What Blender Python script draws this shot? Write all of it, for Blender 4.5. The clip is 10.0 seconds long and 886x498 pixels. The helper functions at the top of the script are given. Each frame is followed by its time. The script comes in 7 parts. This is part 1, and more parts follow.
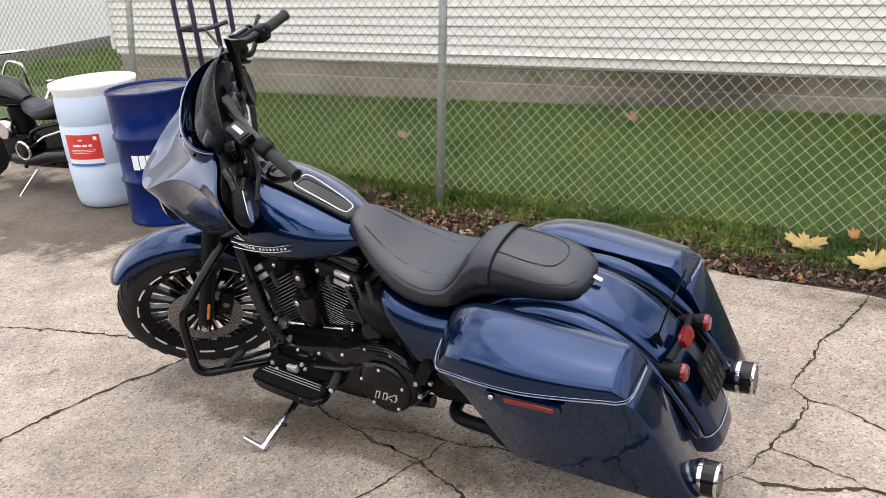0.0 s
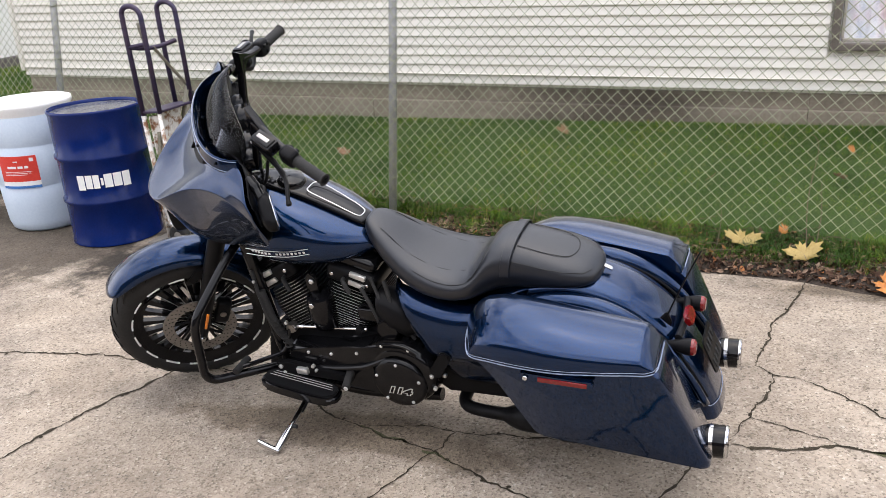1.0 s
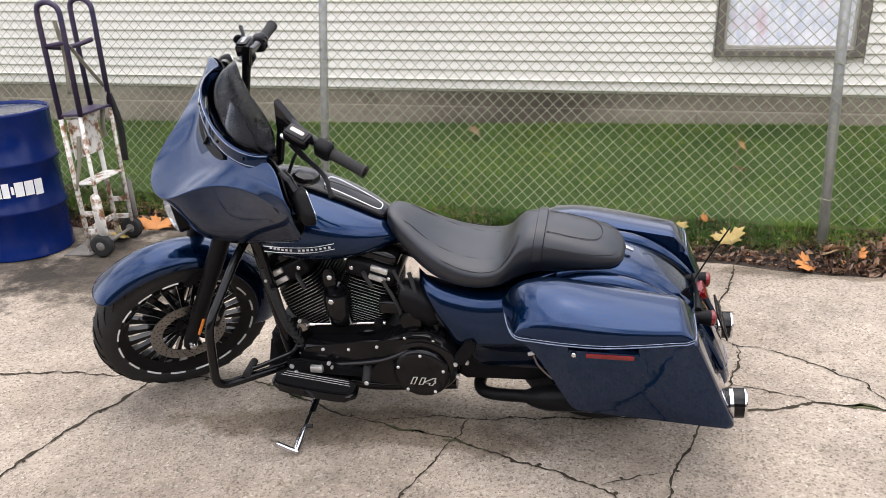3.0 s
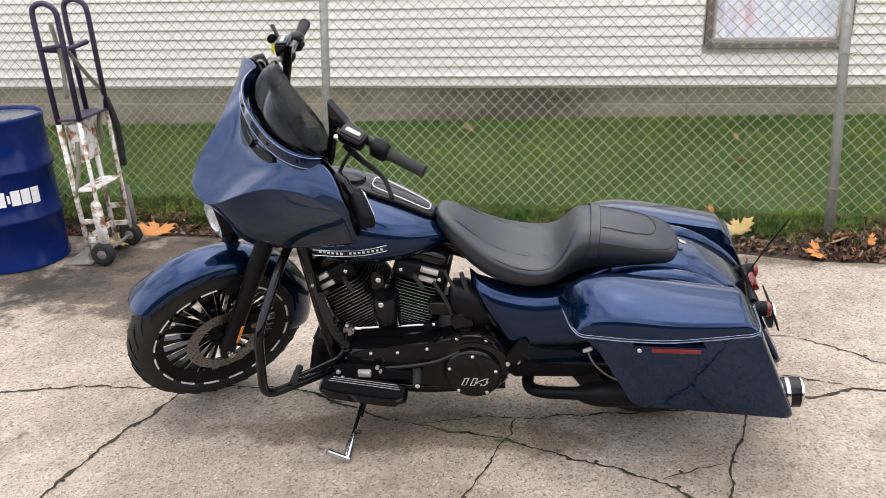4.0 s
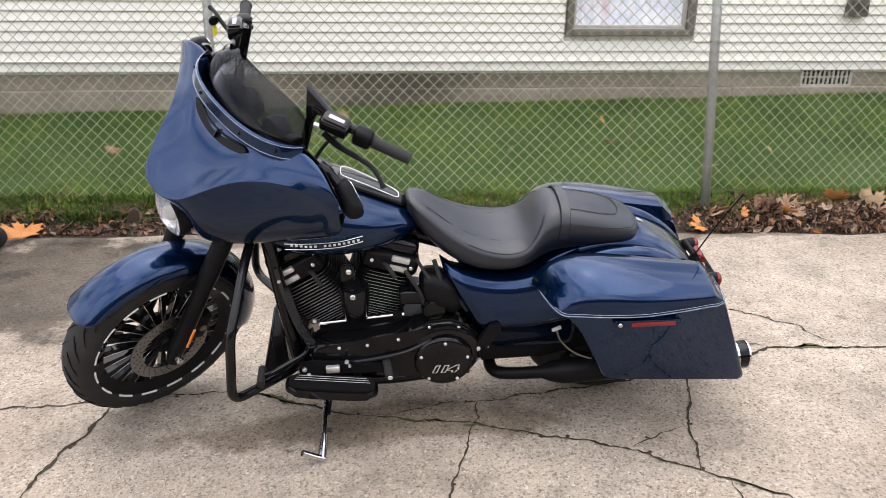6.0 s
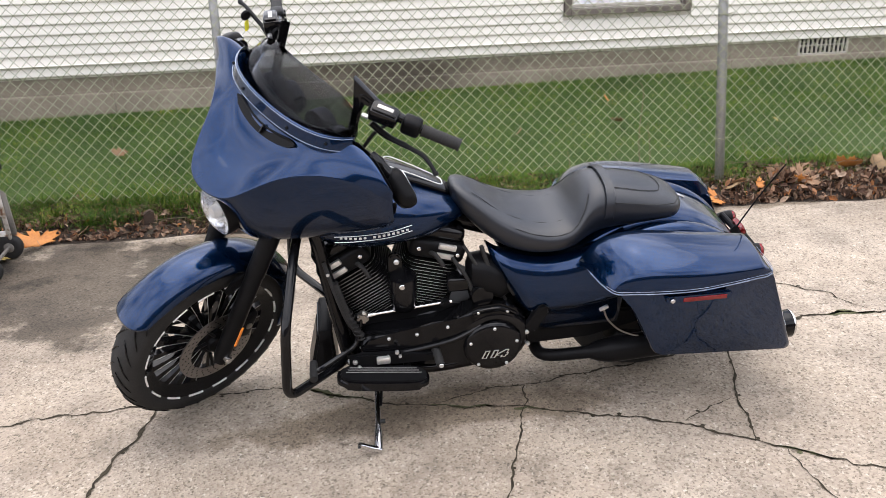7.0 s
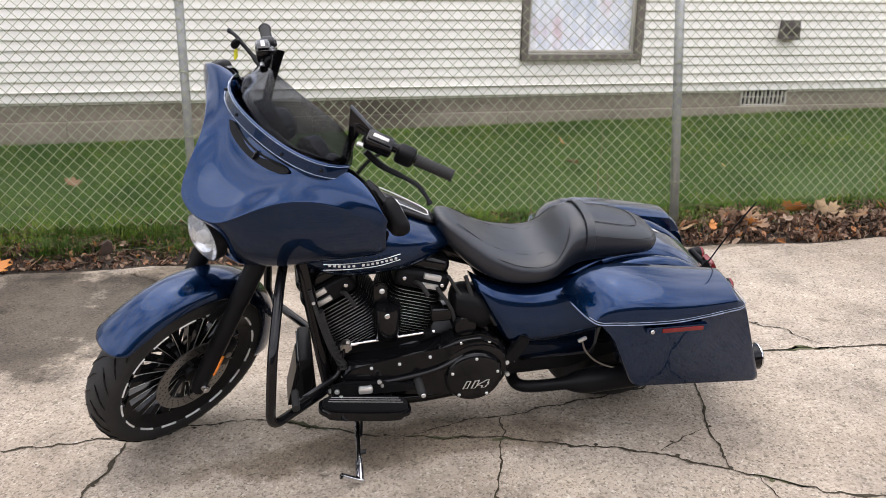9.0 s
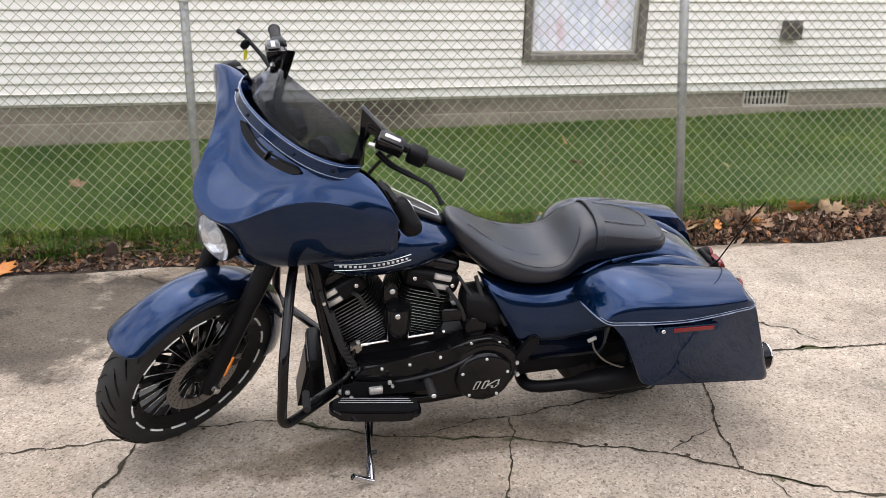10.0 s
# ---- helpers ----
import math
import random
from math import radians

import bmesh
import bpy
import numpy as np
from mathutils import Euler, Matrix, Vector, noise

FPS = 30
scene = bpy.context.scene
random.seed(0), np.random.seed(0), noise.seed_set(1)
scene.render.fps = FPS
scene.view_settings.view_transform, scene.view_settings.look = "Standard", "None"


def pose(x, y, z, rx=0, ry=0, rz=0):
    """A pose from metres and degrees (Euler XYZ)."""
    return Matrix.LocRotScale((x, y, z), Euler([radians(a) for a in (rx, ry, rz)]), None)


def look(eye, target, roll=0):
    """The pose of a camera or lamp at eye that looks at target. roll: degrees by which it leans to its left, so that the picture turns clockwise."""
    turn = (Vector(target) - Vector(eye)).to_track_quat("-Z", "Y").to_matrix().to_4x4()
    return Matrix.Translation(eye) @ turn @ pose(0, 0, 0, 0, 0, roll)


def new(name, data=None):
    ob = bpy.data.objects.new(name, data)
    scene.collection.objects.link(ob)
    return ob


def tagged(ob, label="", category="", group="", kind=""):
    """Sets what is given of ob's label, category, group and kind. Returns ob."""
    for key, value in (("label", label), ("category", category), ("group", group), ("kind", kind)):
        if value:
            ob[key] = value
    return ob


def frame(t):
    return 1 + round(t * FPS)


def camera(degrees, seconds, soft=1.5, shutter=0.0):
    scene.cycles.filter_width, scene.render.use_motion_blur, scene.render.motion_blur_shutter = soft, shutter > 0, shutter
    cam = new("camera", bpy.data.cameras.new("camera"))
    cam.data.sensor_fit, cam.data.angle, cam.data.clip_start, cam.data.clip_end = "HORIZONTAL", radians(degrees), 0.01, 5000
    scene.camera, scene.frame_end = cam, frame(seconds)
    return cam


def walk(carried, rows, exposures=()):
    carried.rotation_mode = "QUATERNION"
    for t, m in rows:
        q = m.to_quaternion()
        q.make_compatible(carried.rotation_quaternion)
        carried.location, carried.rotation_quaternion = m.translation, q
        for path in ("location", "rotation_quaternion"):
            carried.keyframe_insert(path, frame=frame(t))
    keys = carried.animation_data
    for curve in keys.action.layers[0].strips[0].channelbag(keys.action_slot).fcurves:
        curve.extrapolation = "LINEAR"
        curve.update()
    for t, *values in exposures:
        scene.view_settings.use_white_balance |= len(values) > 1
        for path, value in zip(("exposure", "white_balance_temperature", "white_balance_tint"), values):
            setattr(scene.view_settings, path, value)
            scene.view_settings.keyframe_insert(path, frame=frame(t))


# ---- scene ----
cam = camera(56.0, 10.0, 0.6)
PATH = [
    (0, (1.092, 0.221, 1.753), (0.144, 1.823, 1.024), -4.6),
    (0.5, (0.935, 0.076, 1.761), (0.099, 1.754, 1.064), -3.8),
    (1, (0.795, -0.131, 1.77), (0.081, 1.602, 1.072), -3.7),
    (1.5, (0.678, -0.236, 1.77), (0.037, 1.53, 1.085), -2.9),
    (2, (0.513, -0.271, 1.765), (-0.064, 1.52, 1.089), -2.7),
    (2.5, (0.355, -0.328, 1.778), (-0.11, 1.492, 1.09), -1.9),
    (2.7, (0.291, -0.357, 1.772), (-0.116, 1.475, 1.08), -1.7),
    (3.8, (-0.102, -0.424, 1.73), (-0.345, 1.437, 1.038), -2.5),
    (4, (-0.156, -0.398, 1.761), (-0.386, 1.46, 1.059), -2.3),
    (4.5, (-0.299, -0.381, 1.764), (-0.423, 1.488, 1.061), -1.3),
    (5, (-0.47, -0.43, 1.773), (-0.451, 1.436, 1.054), -0.9),
    (5.2, (-0.517, -0.455, 1.767), (-0.452, 1.409, 1.047), -0.7),
    (6.3, (-0.775, -0.338, 1.765), (-0.533, 1.5, 1.015), -0.1),
    (6.5, (-0.815, -0.333, 1.767), (-0.57, 1.503, 1.012), -0.4),
    (7, (-0.922, -0.333, 1.765), (-0.668, 1.495, 0.994), -2.5),
    (7.5, (-1.012, -0.341, 1.756), (-0.711, 1.488, 1.004), -2.3),
    (8, (-1.034, -0.341, 1.753), (-0.671, 1.496, 1.052), -0.7),
    (8.5, (-1.073, -0.35, 1.743), (-0.676, 1.488, 1.062), 0.0),
    (9, (-1.101, -0.348, 1.738), (-0.686, 1.487, 1.061), 0.1),
    (9.5, (-1.122, -0.344, 1.736), (-0.697, 1.493, 1.07), -0.0),
    (10, (-1.141, -0.339, 1.735), (-0.722, 1.497, 1.06), 0.0),
]
EXPOSURE = [(0, 0.74), (0.5, 0.66), (1.2, 0.66), (2.0, 0.65), (2.6, 0.74), (4.5, 0.76), (6.5, 0.83), (7.5, 0.80), (8.5, 0.69), (10, 0.72)]
walk(cam, [(t, look(eye, target, roll)) for t, eye, target, roll in PATH], EXPOSURE)

# ---- light: bright thin overcast ----
world = bpy.data.worlds.new("world")
scene.world = world
world.use_nodes = True
wn = world.node_tree.nodes
wl = world.node_tree.links
sky = wn.new("ShaderNodeTexSky")
sky.sky_type = "NISHITA"
sky.sun_disc = False
SUN_EL, SUN_AZ = radians(83), radians(20)
sky.sun_elevation = SUN_EL
sky.sun_rotation = SUN_AZ
sky.dust_density = 3.0
cloud = wn.new("ShaderNodeTexNoise")
cloud.inputs["Scale"].default_value = 2.6
cloud.inputs["Detail"].default_value = 7.0
cloud.inputs["Roughness"].default_value = 0.62
cloudmap = wn.new("ShaderNodeMapRange")
cloudmap.inputs["From Min"].default_value = 0.33
cloudmap.inputs["From Max"].default_value = 0.57
wl.new(cloud.outputs["Fac"], cloudmap.inputs["Value"])
mixsky = wn.new("ShaderNodeMixRGB")
mixsky.inputs["Color2"].default_value = (13.1, 13.05, 14.0, 1)
wl.new(cloudmap.outputs["Result"], mixsky.inputs["Fac"])
wl.new(sky.outputs["Color"], mixsky.inputs["Color1"])
# an overcast sky is brightest overhead
skyco = wn.new("ShaderNodeTexCoord")
skyxyz = wn.new("ShaderNodeSeparateXYZ")
wl.new(skyco.outputs["Generated"], skyxyz.inputs["Vector"])
zenith = wn.new("ShaderNodeMapRange")
zenith.inputs["From Min"].default_value, zenith.inputs["From Max"].default_value = 0.0, 1.0
zenith.inputs["To Min"].default_value, zenith.inputs["To Max"].default_value = 0.85, 1.2
wl.new(skyxyz.outputs["Z"], zenith.inputs["Value"])
scaled = wn.new("ShaderNodeVectorMath")
scaled.operation = "SCALE"
wl.new(mixsky.outputs["Color"], scaled.inputs[0])
wl.new(zenith.outputs["Result"], scaled.inputs["Scale"])
wl.new(scaled.outputs["Vector"], wn["Background"].inputs["Color"])
wn["Background"].inputs["Strength"].default_value = 0.125

sun_data = bpy.data.lights.new("sun", "SUN")
sun_data.energy = 0.85
sun_data.angle = radians(66)
sun_data.color = (1.0, 0.95, 0.89)
sun = new("sun", sun_data)
sun_dir = Vector((math.sin(SUN_AZ) * math.cos(SUN_EL), math.cos(SUN_AZ) * math.cos(SUN_EL), math.sin(SUN_EL)))
sun.matrix_world = look(sun_dir * 20, (0, 0, 0))


# ---- mesh helpers ----
def link(name, bm, material, parent=None, label="", smooth=True, xf=None, kind="", category=""):
    """One mesh object out of a bmesh."""
    if xf is not None:
        bm.transform(xf)
    bmesh.ops.recalc_face_normals(bm, faces=bm.faces)
    me = bpy.data.meshes.new(name)
    bm.to_mesh(me)
    bm.free()
    for p in me.polygons:
        p.use_smooth = smooth
    me.materials.append(material)
    ob = new(name, me)
    if parent:
        ob.parent = parent
    return tagged(ob, label, category, "", kind)


def part(name, bm, material, parent, label="", smooth=True, xf=None):
    return link(name, bm, material, parent, label, smooth, xf)


def crease(ob, angle=35):
    """Sharp edges where faces meet steeply."""
    me = ob.data
    bm = bmesh.new()
    bm.from_mesh(me)
    lim = radians(angle)
    for e in bm.edges:
        if len(e.link_faces) == 2:
            e.smooth = e.calc_face_angle(0) < lim
    bm.to_mesh(me)
    bm.free()
    return ob


def subsurf(ob, levels=2):
    m = ob.modifiers.new("smooth", "SUBSURF")
    m.levels = levels
    m.render_levels = levels
    return ob


def thick(ob, t, offset=-1.0):
    m = ob.modifiers.new("thickness", "SOLIDIFY")
    m.thickness = t
    m.offset = offset
    return ob


def box(sx, sy, sz, at=(0, 0, 0), bevel=0.0, segments=2, rot=None, bm=None):
    bm = bm or bmesh.new()
    m = Matrix.Translation(at)
    if rot:
        m = m @ Euler([radians(a) for a in rot]).to_matrix().to_4x4()
    made = bmesh.ops.create_cube(bm, size=1.0, matrix=m @ Matrix.Diagonal((sx, sy, sz, 1)))
    if bevel > 0:
        edges = list({e for v in made["verts"] for e in v.link_edges})
        bmesh.ops.bevel(bm, geom=edges, offset=bevel, segments=segments, affect="EDGES", profile=0.5, clamp_overlap=True)
    return bm


def tube(points, radius, sides=10, bm=None, cap=True):
    """A round bar along points; radius is a number or one per point."""
    bm = bm or bmesh.new()
    pts = [Vector(p) for p in points]
    n = len(pts)
    radii = radius if isinstance(radius, (list, tuple)) else [radius] * n
    tangents = [(pts[min(i + 1, n - 1)] - pts[max(i - 1, 0)]).normalized() for i in range(n)]
    side = tangents[0].orthogonal().normalized()
    rings = []
    for p, t, r in zip(pts, tangents, radii):
        side = (side - t * side.dot(t)).normalized()
        other = t.cross(side)
        rings.append([bm.verts.new(p + r * (math.cos(a) * side + math.sin(a) * other)) for a in (2 * math.pi * k / sides for k in range(sides))])
    for a, b in zip(rings, rings[1:]):
        for k in range(sides):
            bm.faces.new((a[k], a[(k + 1) % sides], b[(k + 1) % sides], b[k]))
    if cap:
        bm.faces.new(rings[0][::-1])
        bm.faces.new(rings[-1])
    return bm


def bend(points, radius, steps=6):
    """Rounds the corners of a line of points."""
    pts = [Vector(p) for p in points]
    out = [pts[0]]
    for a, b, c in zip(pts, pts[1:], pts[2:]):
        r = min(radius, (b - a).length * 0.48, (c - b).length * 0.48)
        p, q = b + (a - b).normalized() * r, b + (c - b).normalized() * r
        for k in range(steps + 1):
            u = k / steps
            out.append(p * (1 - u) ** 2 + b * 2 * u * (1 - u) + q * u ** 2)
    return out + [pts[-1]]


def smooth_line(points, steps=6):
    """A Catmull-Rom line through points."""
    p = [Vector(q) for q in points]
    p = [2 * p[0] - p[1]] + p + [2 * p[-1] - p[-2]]
    out = []
    for a, b, c, d in zip(p, p[1:], p[2:], p[3:]):
        for k in range(steps):
            u = k / steps
            out.append(0.5 * (2 * b + (c - a) * u + (2 * a - 5 * b + 4 * c - d) * u * u + (3 * b - a - 3 * c + d) * u ** 3))
    return out + [p[-2]]


def loft(rings, bm=None, caps=True, closed=True):
    """Skin over rings of points with equal counts."""
    bm = bm or bmesh.new()
    vs = [[bm.verts.new(p) for p in r] for r in rings]
    n = len(vs[0])
    for a, b in zip(vs, vs[1:]):
        for k in range(n if closed else n - 1):
            bm.faces.new((a[k], a[(k + 1) % n], b[(k + 1) % n], b[k]))
    if caps and closed:
        bm.faces.new(vs[0][::-1])
        bm.faces.new(vs[-1])
    return bm


def lathe(profile, axis="z", at=(0, 0, 0), sides=32, bm=None, arc=(0.0, 360.0)):
    """Turns (radius, height) pairs round an axis."""
    bm = bm or bmesh.new()
    full = abs(arc[1] - arc[0]) >= 359.9
    count = sides if full else sides + 1
    at = Vector(at)
    grid = []
    for r, h in profile:
        ring = []
        for k in range(count):
            a = radians(arc[0] + (arc[1] - arc[0]) * k / sides)
            c, s = r * math.cos(a), r * math.sin(a)
            p = {"z": (c, s, h), "x": (h, c, s), "y": (c, h, s)}[axis]
            ring.append(bm.verts.new(at + Vector(p)))
        grid.append(ring)
    for a, b in zip(grid, grid[1:]):
        for k in range(sides):
            j = (k + 1) % count
            bm.faces.new((a[k], a[j], b[j], b[k]))
    bmesh.ops.remove_doubles(bm, verts=bm.verts, dist=1e-5)
    return bm


def disc(radius, depth, axis="y", at=(0, 0, 0), sides=24, round_edge=0.0, bm=None):
    b = round_edge
    h = depth / 2
    prof = [(1e-6, -h), (radius - b, -h), (radius, -h + b), (radius, h - b), (radius - b, h), (1e-6, h)] if b else [(1e-6, -h), (radius, -h), (radius, h), (1e-6, h)]
    return lathe(prof, axis, at, sides, bm)


def oval(cx, v, w, a, b, count=20, power=2.4, tilt=0.0):
    """A rounded ring in the plane x = cx."""
    out = []
    for k in range(count):
        t = 2 * math.pi * k / count
        c, s = math.cos(t), math.sin(t)
        p = a * math.copysign(abs(c) ** (2 / power), c)
        q = b * math.copysign(abs(s) ** (2 / power), s)
        out.append((cx + tilt * q, v + p, w + q))
    return out


def outline(pts, depth, axis="y", at=0.0, bevel=0.0, bm=None, segments=2):
    """A flat outline given as pairs, made solid along an axis."""
    bm = bm or bmesh.new()
    put = {"y": lambda a, b, h: (a, h, b), "z": lambda a, b, h: (a, b, h), "x": lambda a, b, h: (h, a, b)}[axis]
    lo = [bm.verts.new(put(a, b, at - depth / 2)) for a, b in pts]
    hi = [bm.verts.new(put(a, b, at + depth / 2)) for a, b in pts]
    n = len(pts)
    faces = [bm.faces.new(lo[::-1]), bm.faces.new(hi)]
    for k in range(n):
        faces.append(bm.faces.new((lo[k], lo[(k + 1) % n], hi[(k + 1) % n], hi[k])))
    if bevel:
        rim = [e for f in faces[:2] for e in f.edges]
        bmesh.ops.bevel(bm, geom=rim, offset=bevel, segments=segments, affect="EDGES", clamp_overlap=True)
    return bm


def round_rect(w, h, r, steps=5, cx=0.0, cy=0.0):
    out = []
    for sx, sy, a0 in ((1, 1, 0), (-1, 1, 90), (-1, -1, 180), (1, -1, 270)):
        for k in range(steps + 1):
            a = radians(a0 + 90 * k / steps)
            out.append((cx + sx * (w / 2 - r) + r * math.cos(a), cy + sy * (h / 2 - r) + r * math.sin(a)))
    return out


def letters(text, size, depth=0.001, grow=0.03, spacing=0.8):
    """Raised characters in the plane z = 0, centred, as a bmesh."""
    cu = bpy.data.curves.new("text", "FONT")
    cu.body, cu.size, cu.extrude, cu.offset = text, size, depth, size * grow
    cu.align_x, cu.align_y = "CENTER", "CENTER"
    cu.space_character, cu.shear = spacing, 0.25
    ob = bpy.data.objects.new("text", cu)
    scene.collection.objects.link(ob)
    me = bpy.data.meshes.new_from_object(ob.evaluated_get(bpy.context.evaluated_depsgraph_get()))
    bm = bmesh.new()
    bm.from_mesh(me)
    bpy.data.objects.remove(ob)
    bpy.data.curves.remove(cu)
    bpy.data.meshes.remove(me)
    return bm


# ---- materials ----
def nodes_of(name):
    m = bpy.data.materials.new(name)
    m.use_nodes = True
    return m, m.node_tree.nodes, m.node_tree.links, m.node_tree.nodes["Principled BSDF"]


def ramp(n, l, source, stops):
    r = n.new("ShaderNodeValToRGB")
    while len(r.color_ramp.elements) < len(stops):
        r.color_ramp.elements.new(0.5)
    for e, (p, c) in zip(r.color_ramp.elements, stops):
        e.position, e.color = p, (*c, 1)
    l.new(source, r.inputs["Fac"])
    return r.outputs["Color"]


def noise_tex(n, l, scale, detail=4, rough=0.55, coords="Object", vec=None, stretch=None):
    t = n.new("ShaderNodeTexNoise")
    t.inputs["Scale"].default_value, t.inputs["Detail"].default_value, t.inputs["Roughness"].default_value = scale, detail, rough
    if vec is None:
        tc = n.new("ShaderNodeTexCoord")
        vec = tc.outputs[coords]
        if stretch:
            mp = n.new("ShaderNodeMapping")
            mp.inputs["Scale"].default_value = stretch
            l.new(vec, mp.inputs["Vector"])
            vec = mp.outputs["Vector"]
    l.new(vec, t.inputs["Vector"])
    return t.outputs["Fac"]


def mixc(n, l, fac, a, b, mode="MIX"):
    m = n.new("ShaderNodeMixRGB")
    m.blend_type = mode
    for sock, val in (("Fac", fac), ("Color1", a), ("Color2", b)):
        if isinstance(val, (int, float)):
            m.inputs[sock].default_value = val
        elif isinstance(val, tuple):
            m.inputs[sock].default_value = (*val, 1)
        else:
            l.new(val, m.inputs[sock])
    return m.outputs["Color"]


def bumped(n, l, p, height, strength=0.3, distance=0.01):
    b = n.new("ShaderNodeBump")
    b.inputs["Strength"].default_value, b.inputs["Distance"].default_value = strength, distance
    l.new(height, b.inputs["Height"])
    l.new(b.outputs["Normal"], p.inputs["Normal"])


def speckled(name, dark, light, scale=8.0, fine=90.0, rough=0.6, metal=0.0, bump=0.15, dist=0.003, coat=0.0, coords="Object", gloss=0.5):
    """Two-scale variation between two near colours, with fine relief."""
    m, n, l, p = nodes_of(name)
    big, small = noise_tex(n, l, scale, 4, coords=coords), noise_tex(n, l, fine, 3, coords=coords)
    both = mixc(n, l, 0.45, big, small)
    l.new(ramp(n, l, both, [(0.3, dark), (0.7, light)]), p.inputs["Base Color"])
    rr = n.new("ShaderNodeMapRange")
    rr.inputs["To Min"].default_value, rr.inputs["To Max"].default_value = max(rough - 0.07, 0.02), min(rough + 0.1, 1)
    l.new(big, rr.inputs["Value"])
    l.new(rr.outputs["Result"], p.inputs["Roughness"])
    p.inputs["Metallic"].default_value = metal
    p.inputs["Coat Weight"].default_value = coat
    p.inputs["Specular IOR Level"].default_value = gloss
    if bump:
        bumped(n, l, p, small, bump, dist)
    return m


def car_paint(name, base, flake, rough=0.26, coat_rough=0.03):
    m, n, l, p = nodes_of(name)
    tc = n.new("ShaderNodeTexCoord")
    v = n.new("ShaderNodeTexVoronoi")
    v.inputs["Scale"].default_value = 1500
    l.new(tc.outputs["Object"], v.inputs["Vector"])
    big = noise_tex(n, l, 5.0, 3)
    sep = n.new("ShaderNodeSeparateColor")
    l.new(v.outputs["Color"], sep.inputs["Color"])
    col = mixc(n, l, sep.outputs["Red"], base, flake)
    l.new(col, p.inputs["Base Color"])
    p.inputs["Metallic"].default_value = 0.85
    mr = n.new("ShaderNodeMapRange")
    mr.inputs["To Min"].default_value, mr.inputs["To Max"].default_value = rough - 0.05, rough + 0.06
    l.new(big, mr.inputs["Value"])
    l.new(mr.outputs["Result"], p.inputs["Roughness"])
    p.inputs["Specular IOR Level"].default_value = 0.0
    p.inputs["Coat Weight"].default_value = 1.0
    p.inputs["Coat IOR"].default_value = 1.37
    p.inputs["Coat Roughness"].default_value = coat_rough
    return m


M = {}
M["blue_paint"] = car_paint("blue_paint", (0.0011, 0.0110, 0.042), (0.0034, 0.0245, 0.080), 0.24)
M["gloss_black"] = speckled("gloss_black", (0.003, 0.003, 0.0035), (0.006, 0.006, 0.007), 6, 120, 0.06, 0, 0.02, 0.001, 0.0, gloss=0.26)
M["satin_black"] = speckled("satin_black", (0.004, 0.004, 0.0045), (0.009, 0.009, 0.010), 9, 300, 0.34, 0, 0.1, 0.0006, gloss=0.09)
M["matt_black"] = speckled("matt_black", (0.004, 0.004, 0.0045), (0.009, 0.009, 0.010), 9, 260, 0.6, 0, 0.1, 0.0006, gloss=0.1)
M["rubber"] = speckled("rubber", (0.012, 0.012, 0.0125), (0.030, 0.029, 0.028), 10, 200, 0.7, 0, 0.25, 0.001, gloss=0.25)
M["chrome"] = speckled("chrome", (0.55, 0.55, 0.56), (0.75, 0.75, 0.76), 8, 60, 0.12, 1.0, 0.02, 0.0005)
M["steel"] = speckled("steel", (0.25, 0.235, 0.22), (0.45, 0.43, 0.41), 12, 150, 0.32, 1.0, 0.05, 0.0005)
M["machined"] = speckled("machined", (0.62, 0.62, 0.61), (0.8, 0.8, 0.79), 30, 250, 0.38, 0.8, 0.05, 0.0004)
M["seat_vinyl"] = speckled("seat_vinyl", (0.005, 0.0062, 0.0095), (0.013, 0.0154, 0.022), 4, 420, 0.33, 0, 0.3, 0.0010, gloss=0.5)
M["stitching"] = speckled("stitching", (0.006, 0.006, 0.006), (0.014, 0.014, 0.014), 20, 300, 0.7)
M["red_lens"] = speckled("red_lens", (0.10, 0.002, 0.003), (0.19, 0.006, 0.007), 25, 200, 0.15, 0, 0.15, 0.001, 0.2)
M["amber_lens"] = speckled("amber_lens", (0.75, 0.20, 0.02), (0.9, 0.28, 0.03), 25, 200, 0.18, 0, 0.1, 0.001, 0.6)
M["pinstripe"] = speckled("pinstripe", (0.11, 0.145, 0.22), (0.18, 0.22, 0.31), 10, 100, 0.25, 0.3, 0, 0, 1.0)
M["slot_white"] = speckled("slot_white", (0.72, 0.72, 0.70), (0.86, 0.86, 0.84), 20, 150, 0.3, 0, 0.03, 0.0004)
M["yellow_plastic"] = speckled("yellow_plastic", (0.75, 0.72, 0.02), (0.9, 0.85, 0.04), 10, 90, 0.4)

m, n, l, p = nodes_of("smoked_glass")
n.remove(p)
tint = n.new("ShaderNodeBsdfTransparent")
tint.inputs["Color"].default_value = (0.42, 0.43, 0.46, 1)
shine = n.new("ShaderNodeBsdfGlossy")
shine.inputs["Roughness"].default_value = 0.03
rim = n.new("ShaderNodeFresnel")
rim.inputs["IOR"].default_value = 1.2
both = n.new("ShaderNodeMixShader")
l.new(rim.outputs["Fac"], both.inputs["Fac"])
l.new(tint.outputs["BSDF"], both.inputs[1])
l.new(shine.outputs["BSDF"], both.inputs[2])
l.new(both.outputs["Shader"], n["Material Output"].inputs["Surface"])
M["smoked_glass"] = m
m, n, l, p = nodes_of("clear_lens")
p.inputs["Base Color"].default_value = (0.9, 0.92, 0.94, 1)
p.inputs["Roughness"].default_value = 0.05
p.inputs["Transmission Weight"].default_value = 0.8
p.inputs["IOR"].default_value = 1.45
M["clear_lens"] = m

